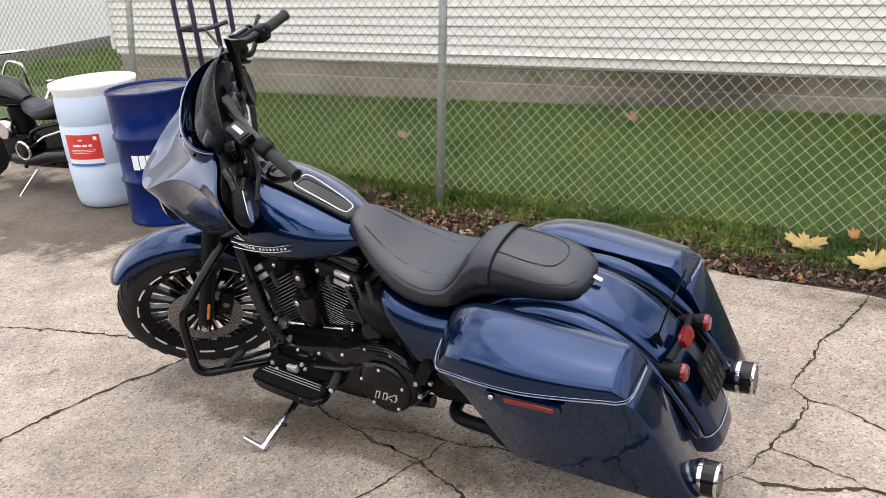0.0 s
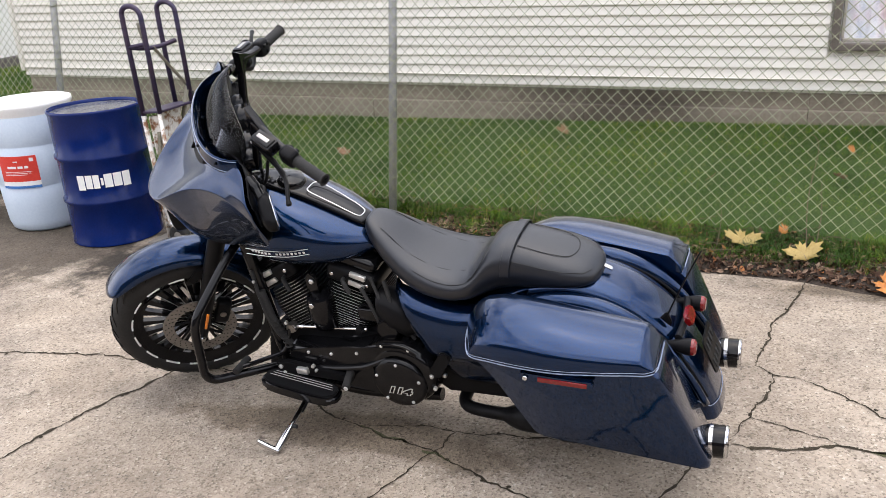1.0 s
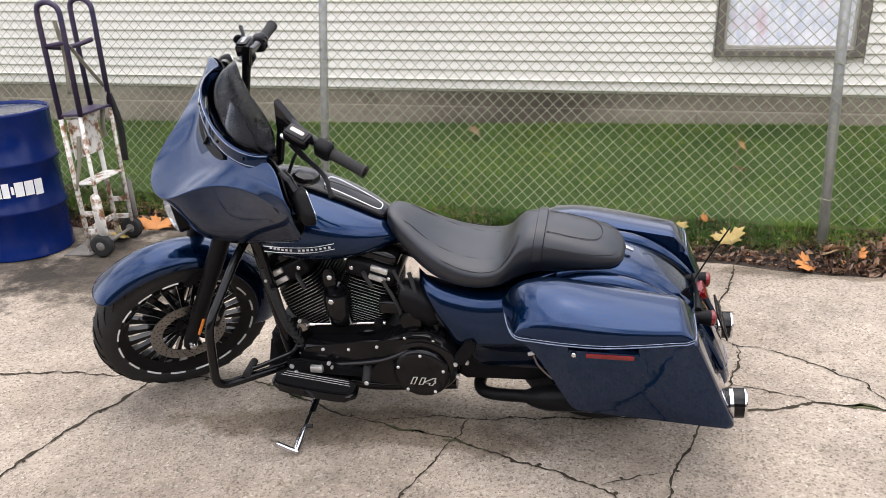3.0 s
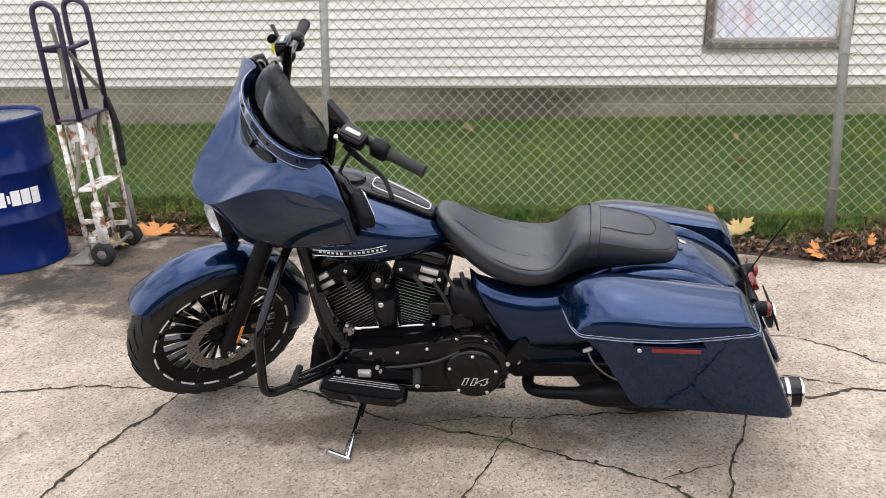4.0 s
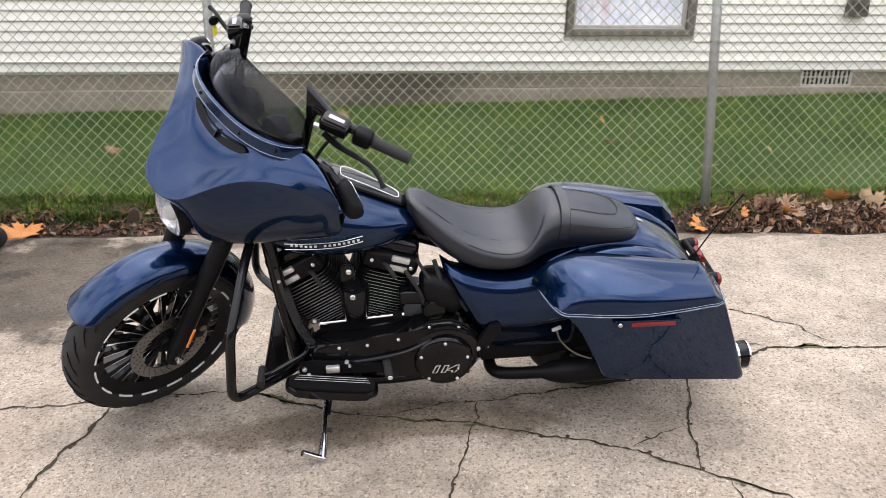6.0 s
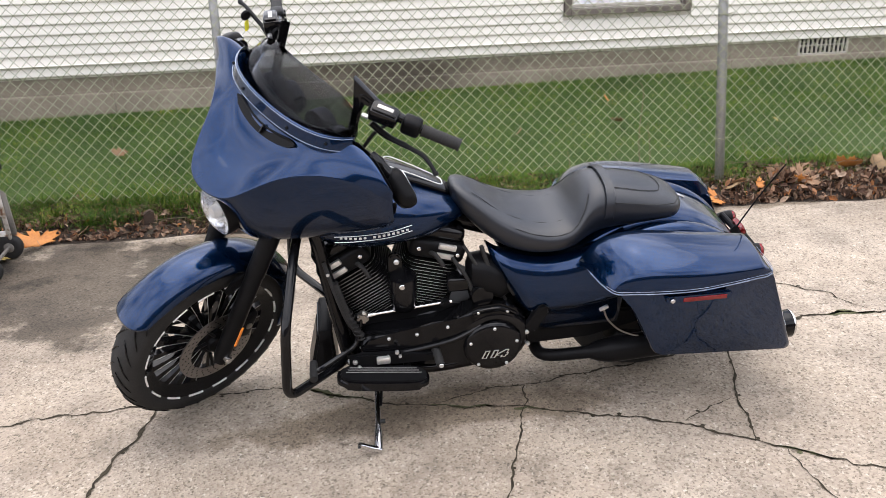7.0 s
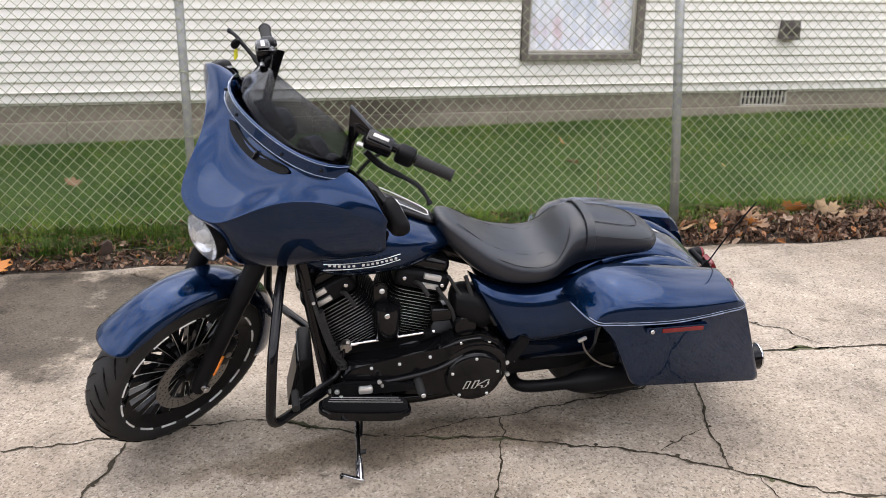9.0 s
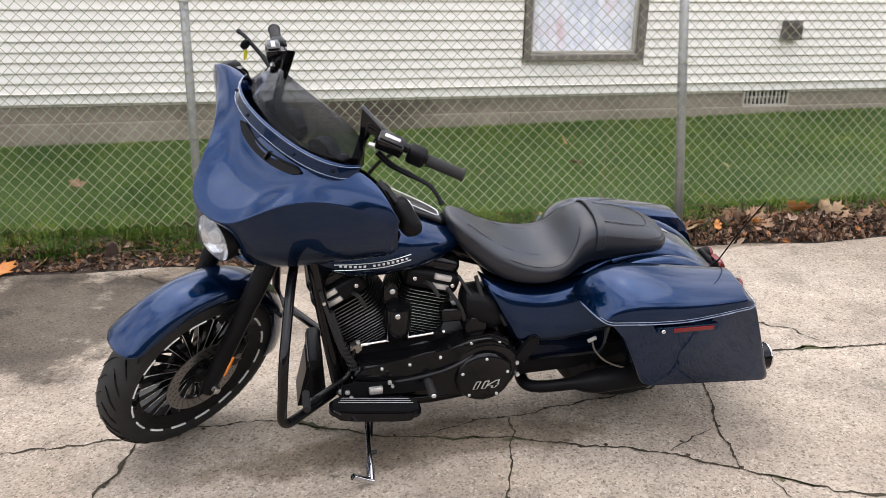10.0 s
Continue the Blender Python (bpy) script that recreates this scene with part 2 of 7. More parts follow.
# ---- setting materials ----
def concrete_material():
    m, n, l, p = nodes_of("concrete")
    big = noise_tex(n, l, 0.9, 5, 0.6)
    mid = noise_tex(n, l, 6.0, 6, 0.65)
    grit = noise_tex(n, l, 120.0, 3, 0.7)
    tc = n.new("ShaderNodeTexCoord")
    vo = n.new("ShaderNodeTexVoronoi")
    vo.inputs["Scale"].default_value = 115
    l.new(tc.outputs["Object"], vo.inputs["Vector"])
    pebble = ramp(n, l, vo.outputs["Color"], [(0.14, (0.10, 0.082, 0.060)), (0.3, (0.305, 0.256, 0.198)), (0.8, (0.430, 0.368, 0.294)), (0.97, (0.64, 0.59, 0.50))])
    base = ramp(n, l, mid, [(0.30, (0.275, 0.228, 0.173)), (0.5, (0.380, 0.320, 0.250)), (0.70, (0.46, 0.392, 0.312))])
    col = mixc(n, l, 0.62, base, pebble)
    fleck = n.new("ShaderNodeTexVoronoi")
    fleck.inputs["Scale"].default_value = 58
    l.new(tc.outputs["Object"], fleck.inputs["Vector"])
    col = mixc(n, l, 0.8, col, ramp(n, l, fleck.outputs["Distance"], [(0.10, (0.36, 0.33, 0.29)), (0.17, (1, 1, 1))]), "MULTIPLY")
    worn = ramp(n, l, big, [(0.36, (0.66, 0.63, 0.60)), (0.60, (1.0, 1.0, 1.0))])
    col = mixc(n, l, 0.8, col, worn, "MULTIPLY")
    pit = ramp(n, l, noise_tex(n, l, 30.0, 6, 0.8), [(0.34, (0.26, 0.24, 0.22)), (0.42, (1, 1, 1))])
    col = mixc(n, l, 0.85, col, pit, "MULTIPLY")
    chip = ramp(n, l, noise_tex(n, l, 85.0, 2, 0.5), [(0.30, (0.35, 0.32, 0.28)), (0.38, (1, 1, 1)), (0.70, (1, 1, 1)), (0.78, (1.25, 1.24, 1.22))])
    col = mixc(n, l, 0.85, col, chip, "MULTIPLY")
    grey = ramp(n, l, noise_tex(n, l, 2.4, 6, 0.7), [(0.36, (0.64, 0.635, 0.645)), (0.48, (0.92, 0.915, 0.935)), (0.62, (1.10, 1.09, 1.10))])
    col = mixc(n, l, 0.9, col, grey, "MULTIPLY")
    oil = ramp(n, l, noise_tex(n, l, 8.0, 4, 0.6), [(0.27, (0.45, 0.43, 0.41)), (0.34, (1, 1, 1))])
    col = mixc(n, l, 0.9, col, oil, "MULTIPLY")
    # a broad dark oil and damp stain near the drums, with shade painted in
    wob = noise_tex(n, l, 2.6, 6, 0.65)

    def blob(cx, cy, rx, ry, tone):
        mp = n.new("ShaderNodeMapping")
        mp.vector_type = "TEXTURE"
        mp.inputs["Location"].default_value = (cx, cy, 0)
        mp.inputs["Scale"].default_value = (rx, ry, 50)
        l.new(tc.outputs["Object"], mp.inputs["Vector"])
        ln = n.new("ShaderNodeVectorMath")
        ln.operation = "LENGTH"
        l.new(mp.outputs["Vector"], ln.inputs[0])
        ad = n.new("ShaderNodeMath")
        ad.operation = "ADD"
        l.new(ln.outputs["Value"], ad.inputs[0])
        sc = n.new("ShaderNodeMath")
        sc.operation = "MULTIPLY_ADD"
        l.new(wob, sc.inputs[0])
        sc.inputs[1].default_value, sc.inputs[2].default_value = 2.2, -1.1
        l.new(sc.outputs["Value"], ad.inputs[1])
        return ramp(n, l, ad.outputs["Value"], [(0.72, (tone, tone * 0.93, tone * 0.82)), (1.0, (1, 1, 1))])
    for spot in DARK_PATCHES:
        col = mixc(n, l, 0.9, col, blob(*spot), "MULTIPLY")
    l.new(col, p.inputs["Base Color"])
    p.inputs["Roughness"].default_value = 0.88
    hh = mixc(n, l, 0.6, grit, mixc(n, l, 0.5, vo.outputs["Distance"], mid))
    bumped(n, l, p, hh, 1.0, 0.008)
    return m


# second patch also paints in the shade of drums and parked motorcycle
# third patch darkens a band of slab beneath the motorcycle
DARK_PATCHES = [(-2.36, 3.88, 0.85, 0.72, 0.20), (-4.2, 3.95, 1.7, 1.0, 0.24), (-0.62, 2.30, 0.75, 0.16, 0.5), (-1.2, 4.30, 1.2, 0.16, 0.45), (1.9, 4.10, 1.1, 0.12, 0.5)]
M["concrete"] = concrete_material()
M["crack_dirt"] = speckled("crack_dirt", (0.014, 0.012, 0.009), (0.065, 0.054, 0.038), 14, 160, 0.95, 0, 0.6, 0.004, gloss=0.1)
M["moss"] = speckled("moss", (0.030, 0.032, 0.012), (0.095, 0.095, 0.040), 20, 200, 0.95, 0, 0.6, 0.004)
M["soil"] = speckled("soil", (0.030, 0.024, 0.016), (0.095, 0.075, 0.05), 9, 110, 0.95, 0, 0.8, 0.012)


def lawn_material():
    """Brown leaf mould by the slab, mossy green under the grass."""
    m, n, l, p = nodes_of("lawn_soil")
    fine = noise_tex(n, l, 60, 5, 0.7)
    tc = n.new("ShaderNodeTexCoord")
    sep = n.new("ShaderNodeSeparateXYZ")
    l.new(tc.outputs["Object"], sep.inputs["Vector"])
    along = n.new("ShaderNodeMath")
    along.operation = "MULTIPLY_ADD"
    l.new(sep.outputs["X"], along.inputs[0])
    along.inputs[1].default_value = 0.085
    l.new(sep.outputs["Y"], along.inputs[2])
    wave = n.new("ShaderNodeMath")
    wave.operation = "MULTIPLY_ADD"
    l.new(noise_tex(n, l, 2.2, 5, 0.65), wave.inputs[0])
    wave.inputs[1].default_value = -0.5
    l.new(along.outputs["Value"], wave.inputs[2])
    edge = n.new("ShaderNodeMapRange")
    edge.inputs["From Min"].default_value, edge.inputs["From Max"].default_value = 4.36, 4.52
    l.new(wave.outputs["Value"], edge.inputs["Value"])
    brown = ramp(n, l, fine, [(0.3, (0.014, 0.010, 0.007)), (0.55, (0.040, 0.028, 0.019)), (0.75, (0.085, 0.060, 0.040))])
    green = ramp(n, l, fine, [(0.3, (0.022, 0.046, 0.006)), (0.7, (0.055, 0.098, 0.014))])
    l.new(mixc(n, l, edge.outputs["Result"], brown, green), p.inputs["Base Color"])
    p.inputs["Roughness"].default_value = 0.95
    bumped(n, l, p, fine, 0.9, 0.015)
    return m


M["lawn_soil"] = lawn_material()


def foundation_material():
    """Tan-grey concrete, darker over one stretch along the wall."""
    m, n, l, p = nodes_of("foundation")
    big, fine = noise_tex(n, l, 1.3, 6, 0.65, stretch=(1, 1, 2.5)), noise_tex(n, l, 45, 4, 0.6)
    col = ramp(n, l, mixc(n, l, 0.35, big, fine), [(0.32, (0.140, 0.117, 0.088)), (0.5, (0.235, 0.200, 0.155)), (0.68, (0.33, 0.287, 0.230))])
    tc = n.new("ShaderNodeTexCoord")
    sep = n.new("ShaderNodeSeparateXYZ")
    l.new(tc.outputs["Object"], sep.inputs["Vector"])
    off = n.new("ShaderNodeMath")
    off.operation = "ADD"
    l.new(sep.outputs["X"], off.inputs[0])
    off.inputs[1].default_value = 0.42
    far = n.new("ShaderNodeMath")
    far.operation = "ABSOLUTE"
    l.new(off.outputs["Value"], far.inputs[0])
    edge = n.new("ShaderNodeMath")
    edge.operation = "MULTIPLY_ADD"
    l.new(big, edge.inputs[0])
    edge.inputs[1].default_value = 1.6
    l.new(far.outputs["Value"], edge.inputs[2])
    dark_stretch = ramp_range(n, l, edge.outputs["Value"], 1.05, 2.1)
    col = mixc(n, l, 1.0, col, ramp(n, l, dark_stretch, [(0.0, (0.38, 0.37, 0.36)), (1.0, (1, 1, 1))]), "MULTIPLY")
    l.new(col, p.inputs["Base Color"])
    p.inputs["Roughness"].default_value = 0.92
    bumped(n, l, p, fine, 0.4, 0.004)
    return m


def ramp_range(n, l, source, lo, hi):
    r = n.new("ShaderNodeMapRange")
    r.inputs["From Min"].default_value, r.inputs["From Max"].default_value = lo, hi
    l.new(source, r.inputs["Value"])
    return r.outputs["Result"]


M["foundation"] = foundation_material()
M["siding"] = speckled("siding", (0.68, 0.645, 0.585), (0.77, 0.735, 0.675), 1.2, 70, 0.55, 0, 0.08, 0.001)
M["window_trim"] = speckled("window_trim", (0.075, 0.062, 0.052), (0.165, 0.14, 0.12), 6, 90, 0.5, 0, 0.1, 0.001)
M["galvanised"] = speckled("galvanised", (0.20, 0.20, 0.195), (0.33, 0.33, 0.32), 14, 120, 0.5, 0.45, 0.08, 0.001)
M["wire"] = speckled("wire", (0.19, 0.205, 0.125), (0.36, 0.37, 0.25), 9, 90, 0.5, 0.0)
M["white_stucco"] = speckled("white_stucco", (0.60, 0.59, 0.55), (0.74, 0.73, 0.70), 0.8, 40, 0.8, 0, 0.3, 0.004)
M["dark_void"] = speckled("dark_void", (0.008, 0.008, 0.008), (0.02, 0.02, 0.02), 5, 60, 0.9)
M["vent_grey"] = speckled("vent_grey", (0.34, 0.315, 0.27), (0.46, 0.425, 0.37), 6, 90, 0.6)
M["brown_metal"] = speckled("brown_metal", (0.07, 0.06, 0.055), (0.12, 0.105, 0.095), 9, 120, 0.5, 0.2)


def leafy(name, stops, rough=0.6, patches=False):
    """Colour by piece, with veins of fine noise."""
    m, n, l, p = nodes_of(name)
    g = n.new("ShaderNodeNewGeometry")
    c = ramp(n, l, g.outputs["Random Per Island"], stops)
    fine = ramp(n, l, noise_tex(n, l, 60, 3), [(0.3, (0.7, 0.7, 0.7)), (0.7, (1, 1, 1))])
    c = mixc(n, l, 0.7, c, fine, "MULTIPLY")
    if patches:
        c = mixc(n, l, 1.0, c, ramp(n, l, noise_tex(n, l, 1.7, 5, 0.65), [(0.34, (0.40, 0.56, 0.52)), (0.5, (0.85, 0.88, 0.8)), (0.66, (1.45, 1.22, 1.05))]), "MULTIPLY")
        c = mixc(n, l, 1.0, c, ramp(n, l, noise_tex(n, l, 8.5, 5, 0.7), [(0.34, (0.55, 0.62, 0.60)), (0.5, (0.98, 1.0, 0.95)), (0.64, (1.45, 1.32, 1.1))]), "MULTIPLY")
    l.new(c, p.inputs["Base Color"])
    p.inputs["Roughness"].default_value = rough
    p.inputs["Specular IOR Level"].default_value = 0.18
    return m


M["grass"] = leafy("grass", [(0.0, (0.024, 0.072, 0.005)), (0.4, (0.054, 0.126, 0.008)), (0.8, (0.096, 0.170, 0.014)), (0.94, (0.17, 0.20, 0.032)), (1.0, (0.32, 0.26, 0.11))], 0.5, True)
M["litter"] = leafy("litter", [(0.0, (0.028, 0.017, 0.012)), (0.35, (0.085, 0.046, 0.030)), (0.62, (0.17, 0.098, 0.062)), (0.86, (0.33, 0.24, 0.175)), (1.0, (0.36, 0.14, 0.045))], 0.7)
M["leaf_orange"] = speckled("leaf_orange", (0.36, 0.12, 0.025), (0.56, 0.23, 0.05), 12, 90, 0.55, 0, 0.2, 0.002)
M["leaf_yellow"] = speckled("leaf_yellow", (0.27, 0.185, 0.045), (0.42, 0.31, 0.105), 12, 90, 0.55, 0, 0.2, 0.002)
M["leaf_tan"] = speckled("leaf_tan", (0.20, 0.125, 0.062), (0.35, 0.235, 0.125), 12, 90, 0.6, 0, 0.2, 0.002)
M["leaf_brown"] = speckled("leaf_brown", (0.16, 0.085, 0.042), (0.29, 0.17, 0.09), 12, 90, 0.6, 0, 0.2, 0.002)
M["rotten_wood"] = speckled("rotten_wood", (0.018, 0.011, 0.007), (0.075, 0.045, 0.030), 25, 160, 0.9, 0, 0.6, 0.006)
M["twig"] = speckled("twig", (0.10, 0.075, 0.05), (0.22, 0.17, 0.12), 30, 200, 0.85)


# ---- ground ----
def edge_y(x):
    """The rear edge of the paved yard."""
    return 4.30 - 0.085 * x - 0.03 * max(x - 1, 0) + 0.035 * math.sin(x * 2.3) + 0.02 * math.sin(x * 7.1 + 1)


def lawn_z(y):
    """Height of the rising lawn behind the fence."""
    u = min(max((y - 4.35) / 2.2, 0), 1)
    return 0.035 + 0.265 * u


def ground_z(x, y):
    """Height of the lawn's skin beside and behind the slab edge."""
    d = y - edge_y(x)
    if d < 0.05:
        return -0.015 + 0.05 * min(max((d + 0.10) / 0.15, 0), 1)
    return lawn_z(4.3 + d) if y < 4.6 else lawn_z(y)


def build_ground():
    bm = bmesh.new()
    bmesh.ops.create_grid(bm, x_segments=8, y_segments=8, size=300)
    bm.transform(Matrix.Translation((0, 0, -0.14)))
    link("ground", bm, M["soil"], None, "bare brown soil ground around the paved yard", True, None, "structure", "ground")
    # paved yard slab with an uneven rear edge
    bm = bmesh.new()
    xs = [-14 + 0.1 * k for k in range(281)]
    rows = [[bm.verts.new((x, y, 0)) for x in xs] for y in (-14, -8, -4, -1, 1, 2, 3)]
    front = rows[-1]
    for a, b in zip(rows, rows[1:]):
        for k in range(len(xs) - 1):
            bm.faces.new((a[k], a[k + 1], b[k + 1], b[k]))
    back = [bm.verts.new((x, edge_y(x) + random.uniform(-0.012, 0.012), 0)) for x in xs]
    low = [bm.verts.new((v.co.x, v.co.y, -0.13)) for v in back]
    for k in range(len(xs) - 1):
        bm.faces.new((front[k], front[k + 1], back[k + 1], back[k]))
        bm.faces.new((back[k], back[k + 1], low[k + 1], low[k]))
    link("pavement", bm, M["concrete"], None, "weathered cracked concrete yard slab with dark stains and painted shade", False, None, "structure", "pavement")
    # lawn
    bm = bmesh.new()
    ys = [3.6, 4.0, 4.2, 4.35, 4.5, 4.7, 5.0, 5.4, 5.8, 6.2, 6.55, 6.9, 8.5, 11.0, 14.0]
    rows = []
    for y in ys:
        rows.append([bm.verts.new((x, y + (edge_y(x) - 4.3 if y < 4.6 else 0), (lawn_z(y) if y > 4.3 else (-0.015 if y > 3.9 else -0.1)) + 0.012 * noise.noise((x * 2, y * 2, 0)))) for x in (-12 + 0.25 * k for k in range(97))])
    for a, b in zip(rows, rows[1:]):
        for k in range(len(a) - 1):
            bm.faces.new((a[k], a[k + 1], b[k + 1], b[k]))
    link("lawn", bm, M["lawn_soil"], None, "green lawn soil rising gently to the house", True, None, "structure", "lawn")


def crack(points, width=0.011, material="crack_dirt"):
    """A crooked dirt-filled crack in the slab."""
    bm = bmesh.new()
    line = []
    for (x0, y0), (x1, y1) in zip(points, points[1:]):
        d = math.hypot(x1 - x0, y1 - y0)
        steps = max(2, int(d / 0.018))
        nx, ny = -(y1 - y0) / d, (x1 - x0) / d
        for k in range(steps):
            u = k / steps
            j = 0.017 * noise.noise(((x0 + u * (x1 - x0)) * 13, (y0 + u * (y1 - y0)) * 13, 3)) + 0.008 * noise.noise(((x0 + u * (x1 - x0)) * 45, (y0 + u * (y1 - y0)) * 45, 8)) + random.uniform(-0.003, 0.003)
            line.append((x0 + u * (x1 - x0) + nx * j, y0 + u * (y1 - y0) + ny * j, nx, ny))
    line.append((*points[-1], nx, ny))
    prev = None
    for i, (x, y, a, b) in enumerate(line):
        end = min(i, len(line) - 1 - i)
        w = width * (0.35 + 0.65 * min(1, end / 6)) * (0.55 + 0.9 * abs(noise.noise((x * 9, y * 9, 7)))) * random.uniform(0.4, 1.5) * 0.45
        pair = [bm.verts.new((x - a * w, y - b * w, 0.0028)), bm.verts.new((x + a * w, y + b * w, 0.0028))]
        if prev:
            bm.faces.new((prev[0], prev[1], pair[1], pair[0]))
        prev = pair
    for x, y, a, b in line[4:-4:5]:
        if random.random() < 0.7:
            r, ox = random.uniform(0.003, 0.011), random.uniform(-0.016, 0.016)
            cx, cy = x + a * ox, y + b * ox
            ring = [bm.verts.new((cx + r * random.uniform(0.5, 1.2) * math.cos(q), cy + r * random.uniform(0.5, 1.2) * math.sin(q), 0.0024)) for q in (0, 1.05, 2.1, 3.14, 4.2, 5.24)]
            bm.faces.new(ring)
    return link("crack", bm, M[material], None, "narrow dirt-filled crack in the concrete slab", False, None, "structure", "crack")


build_ground()
crack([(-2.86, 2.40), (-2.5, 2.49), (-2.11, 2.57), (-1.89, 2.57), (-1.71, 2.57), (-1.44, 2.59), (-1.26, 2.59), (-1.11, 2.57), (-0.92, 2.46), (-0.8, 2.39), (-0.59, 2.33), (-0.5, 2.3), (-0.28, 2.26)])
crack([(-1.66, 2.54), (-1.71, 2.35), (-1.77, 2.22), (-1.83, 1.99), (-1.88, 1.75), (-1.95, 1.4)], 0.015)
crack([(-0.28, 2.26), (-0.25, 2.24), (0.04, 2.12), (0.24, 2.04), (0.39, 1.92), (0.45, 1.88), (0.53, 1.83), (0.61, 1.77), (0.69, 1.7), (0.87, 1.63), (1.3, 1.4)], 0.015)
crack([(-0.64, 2.35), (-0.48, 2.38), (-0.35, 2.41), (-0.25, 2.4), (-0.28, 2.26)])
crack([(-0.25, 2.4), (0.01, 2.44), (0.18, 2.46), (0.36, 2.49), (0.64, 2.55)])
crack([(-0.28, 2.26), (-0.32, 2.15), (-0.36, 2.02), (-0.41, 1.91), (-0.5, 1.6)])
crack([(0.45, 1.88), (0.47, 1.96), (0.5, 2.06), (0.52, 2.18), (0.6, 2.37), (0.64, 2.48), (0.74, 2.63)])
crack([(0.26, 2.05), (0.37, 2.1), (0.49, 2.15)], 0.008)
crack([(0.53, 1.83), (0.52, 1.7), (0.55, 1.5)], 0.008)
crack([(0.74, 2.6), (0.92, 2.61), (1.09, 2.69), (1.25, 2.68), (1.4, 2.66), (1.69, 2.62), (2.6, 2.5)], 0.018)
crack([(1.0, 3.13), (1.14, 3.05), (1.22, 2.98), (1.34, 2.87), (1.37, 2.74), (1.41, 2.69)])
crack([(1.01, 4.18), (0.95, 3.88), (0.86, 3.66), (0.85, 3.48), (0.8, 3.24)], 0.014)
crack([(0.8, 3.22), (0.88, 3.17), (1.0, 3.13)])
crack([(0.88, 3.17), (0.87, 3.02), (0.8, 2.84), (0.75, 2.66)])
crack([(0.78, 2.81), (0.92, 2.76), (1.06, 2.73), (1.12, 2.67)], 0.008)
crack([(-1.9, 4.36), (-1.72, 4.2), (-1.66, 4.12)], 0.012)
crack([(-1.15, 2.575), (-1.05, 2.545), (-0.93, 2.468), (-0.85, 2.42)], 0.028, "moss")
crack([(-0.62, 2.345), (-0.52, 2.31), (-0.40, 2.285)], 0.022, "moss")
crack([(0.50, 1.85), (0.58, 1.79), (0.66, 1.73)], 0.022, "moss")
crack([(-0.32, 2.24), (-0.27, 2.25), (-0.20, 2.22)], 0.030, "moss")
crack([(1.2, 2.675), (1.3, 2.672), (1.42, 2.655)], 0.05, "moss")

# ---- house ----
HOUSE_Y = 6.587
HOUSE = pose(0, HOUSE_Y, 0, 0, 0.96, 0)  # x along the wall, y inward, z up
SID0, LAP = 0.571, 0.0777


def house_piece(name, bm, mat, label, category, smooth=False):
    ob = link(name, bm, M[mat], None, label, smooth, None, "structure", category)
    ob.matrix_world = HOUSE
    return ob


WALL_H = 2.62
WX0, WX1, WZ0, WZ1 = 1.185, 2.165, 0.92, 2.05


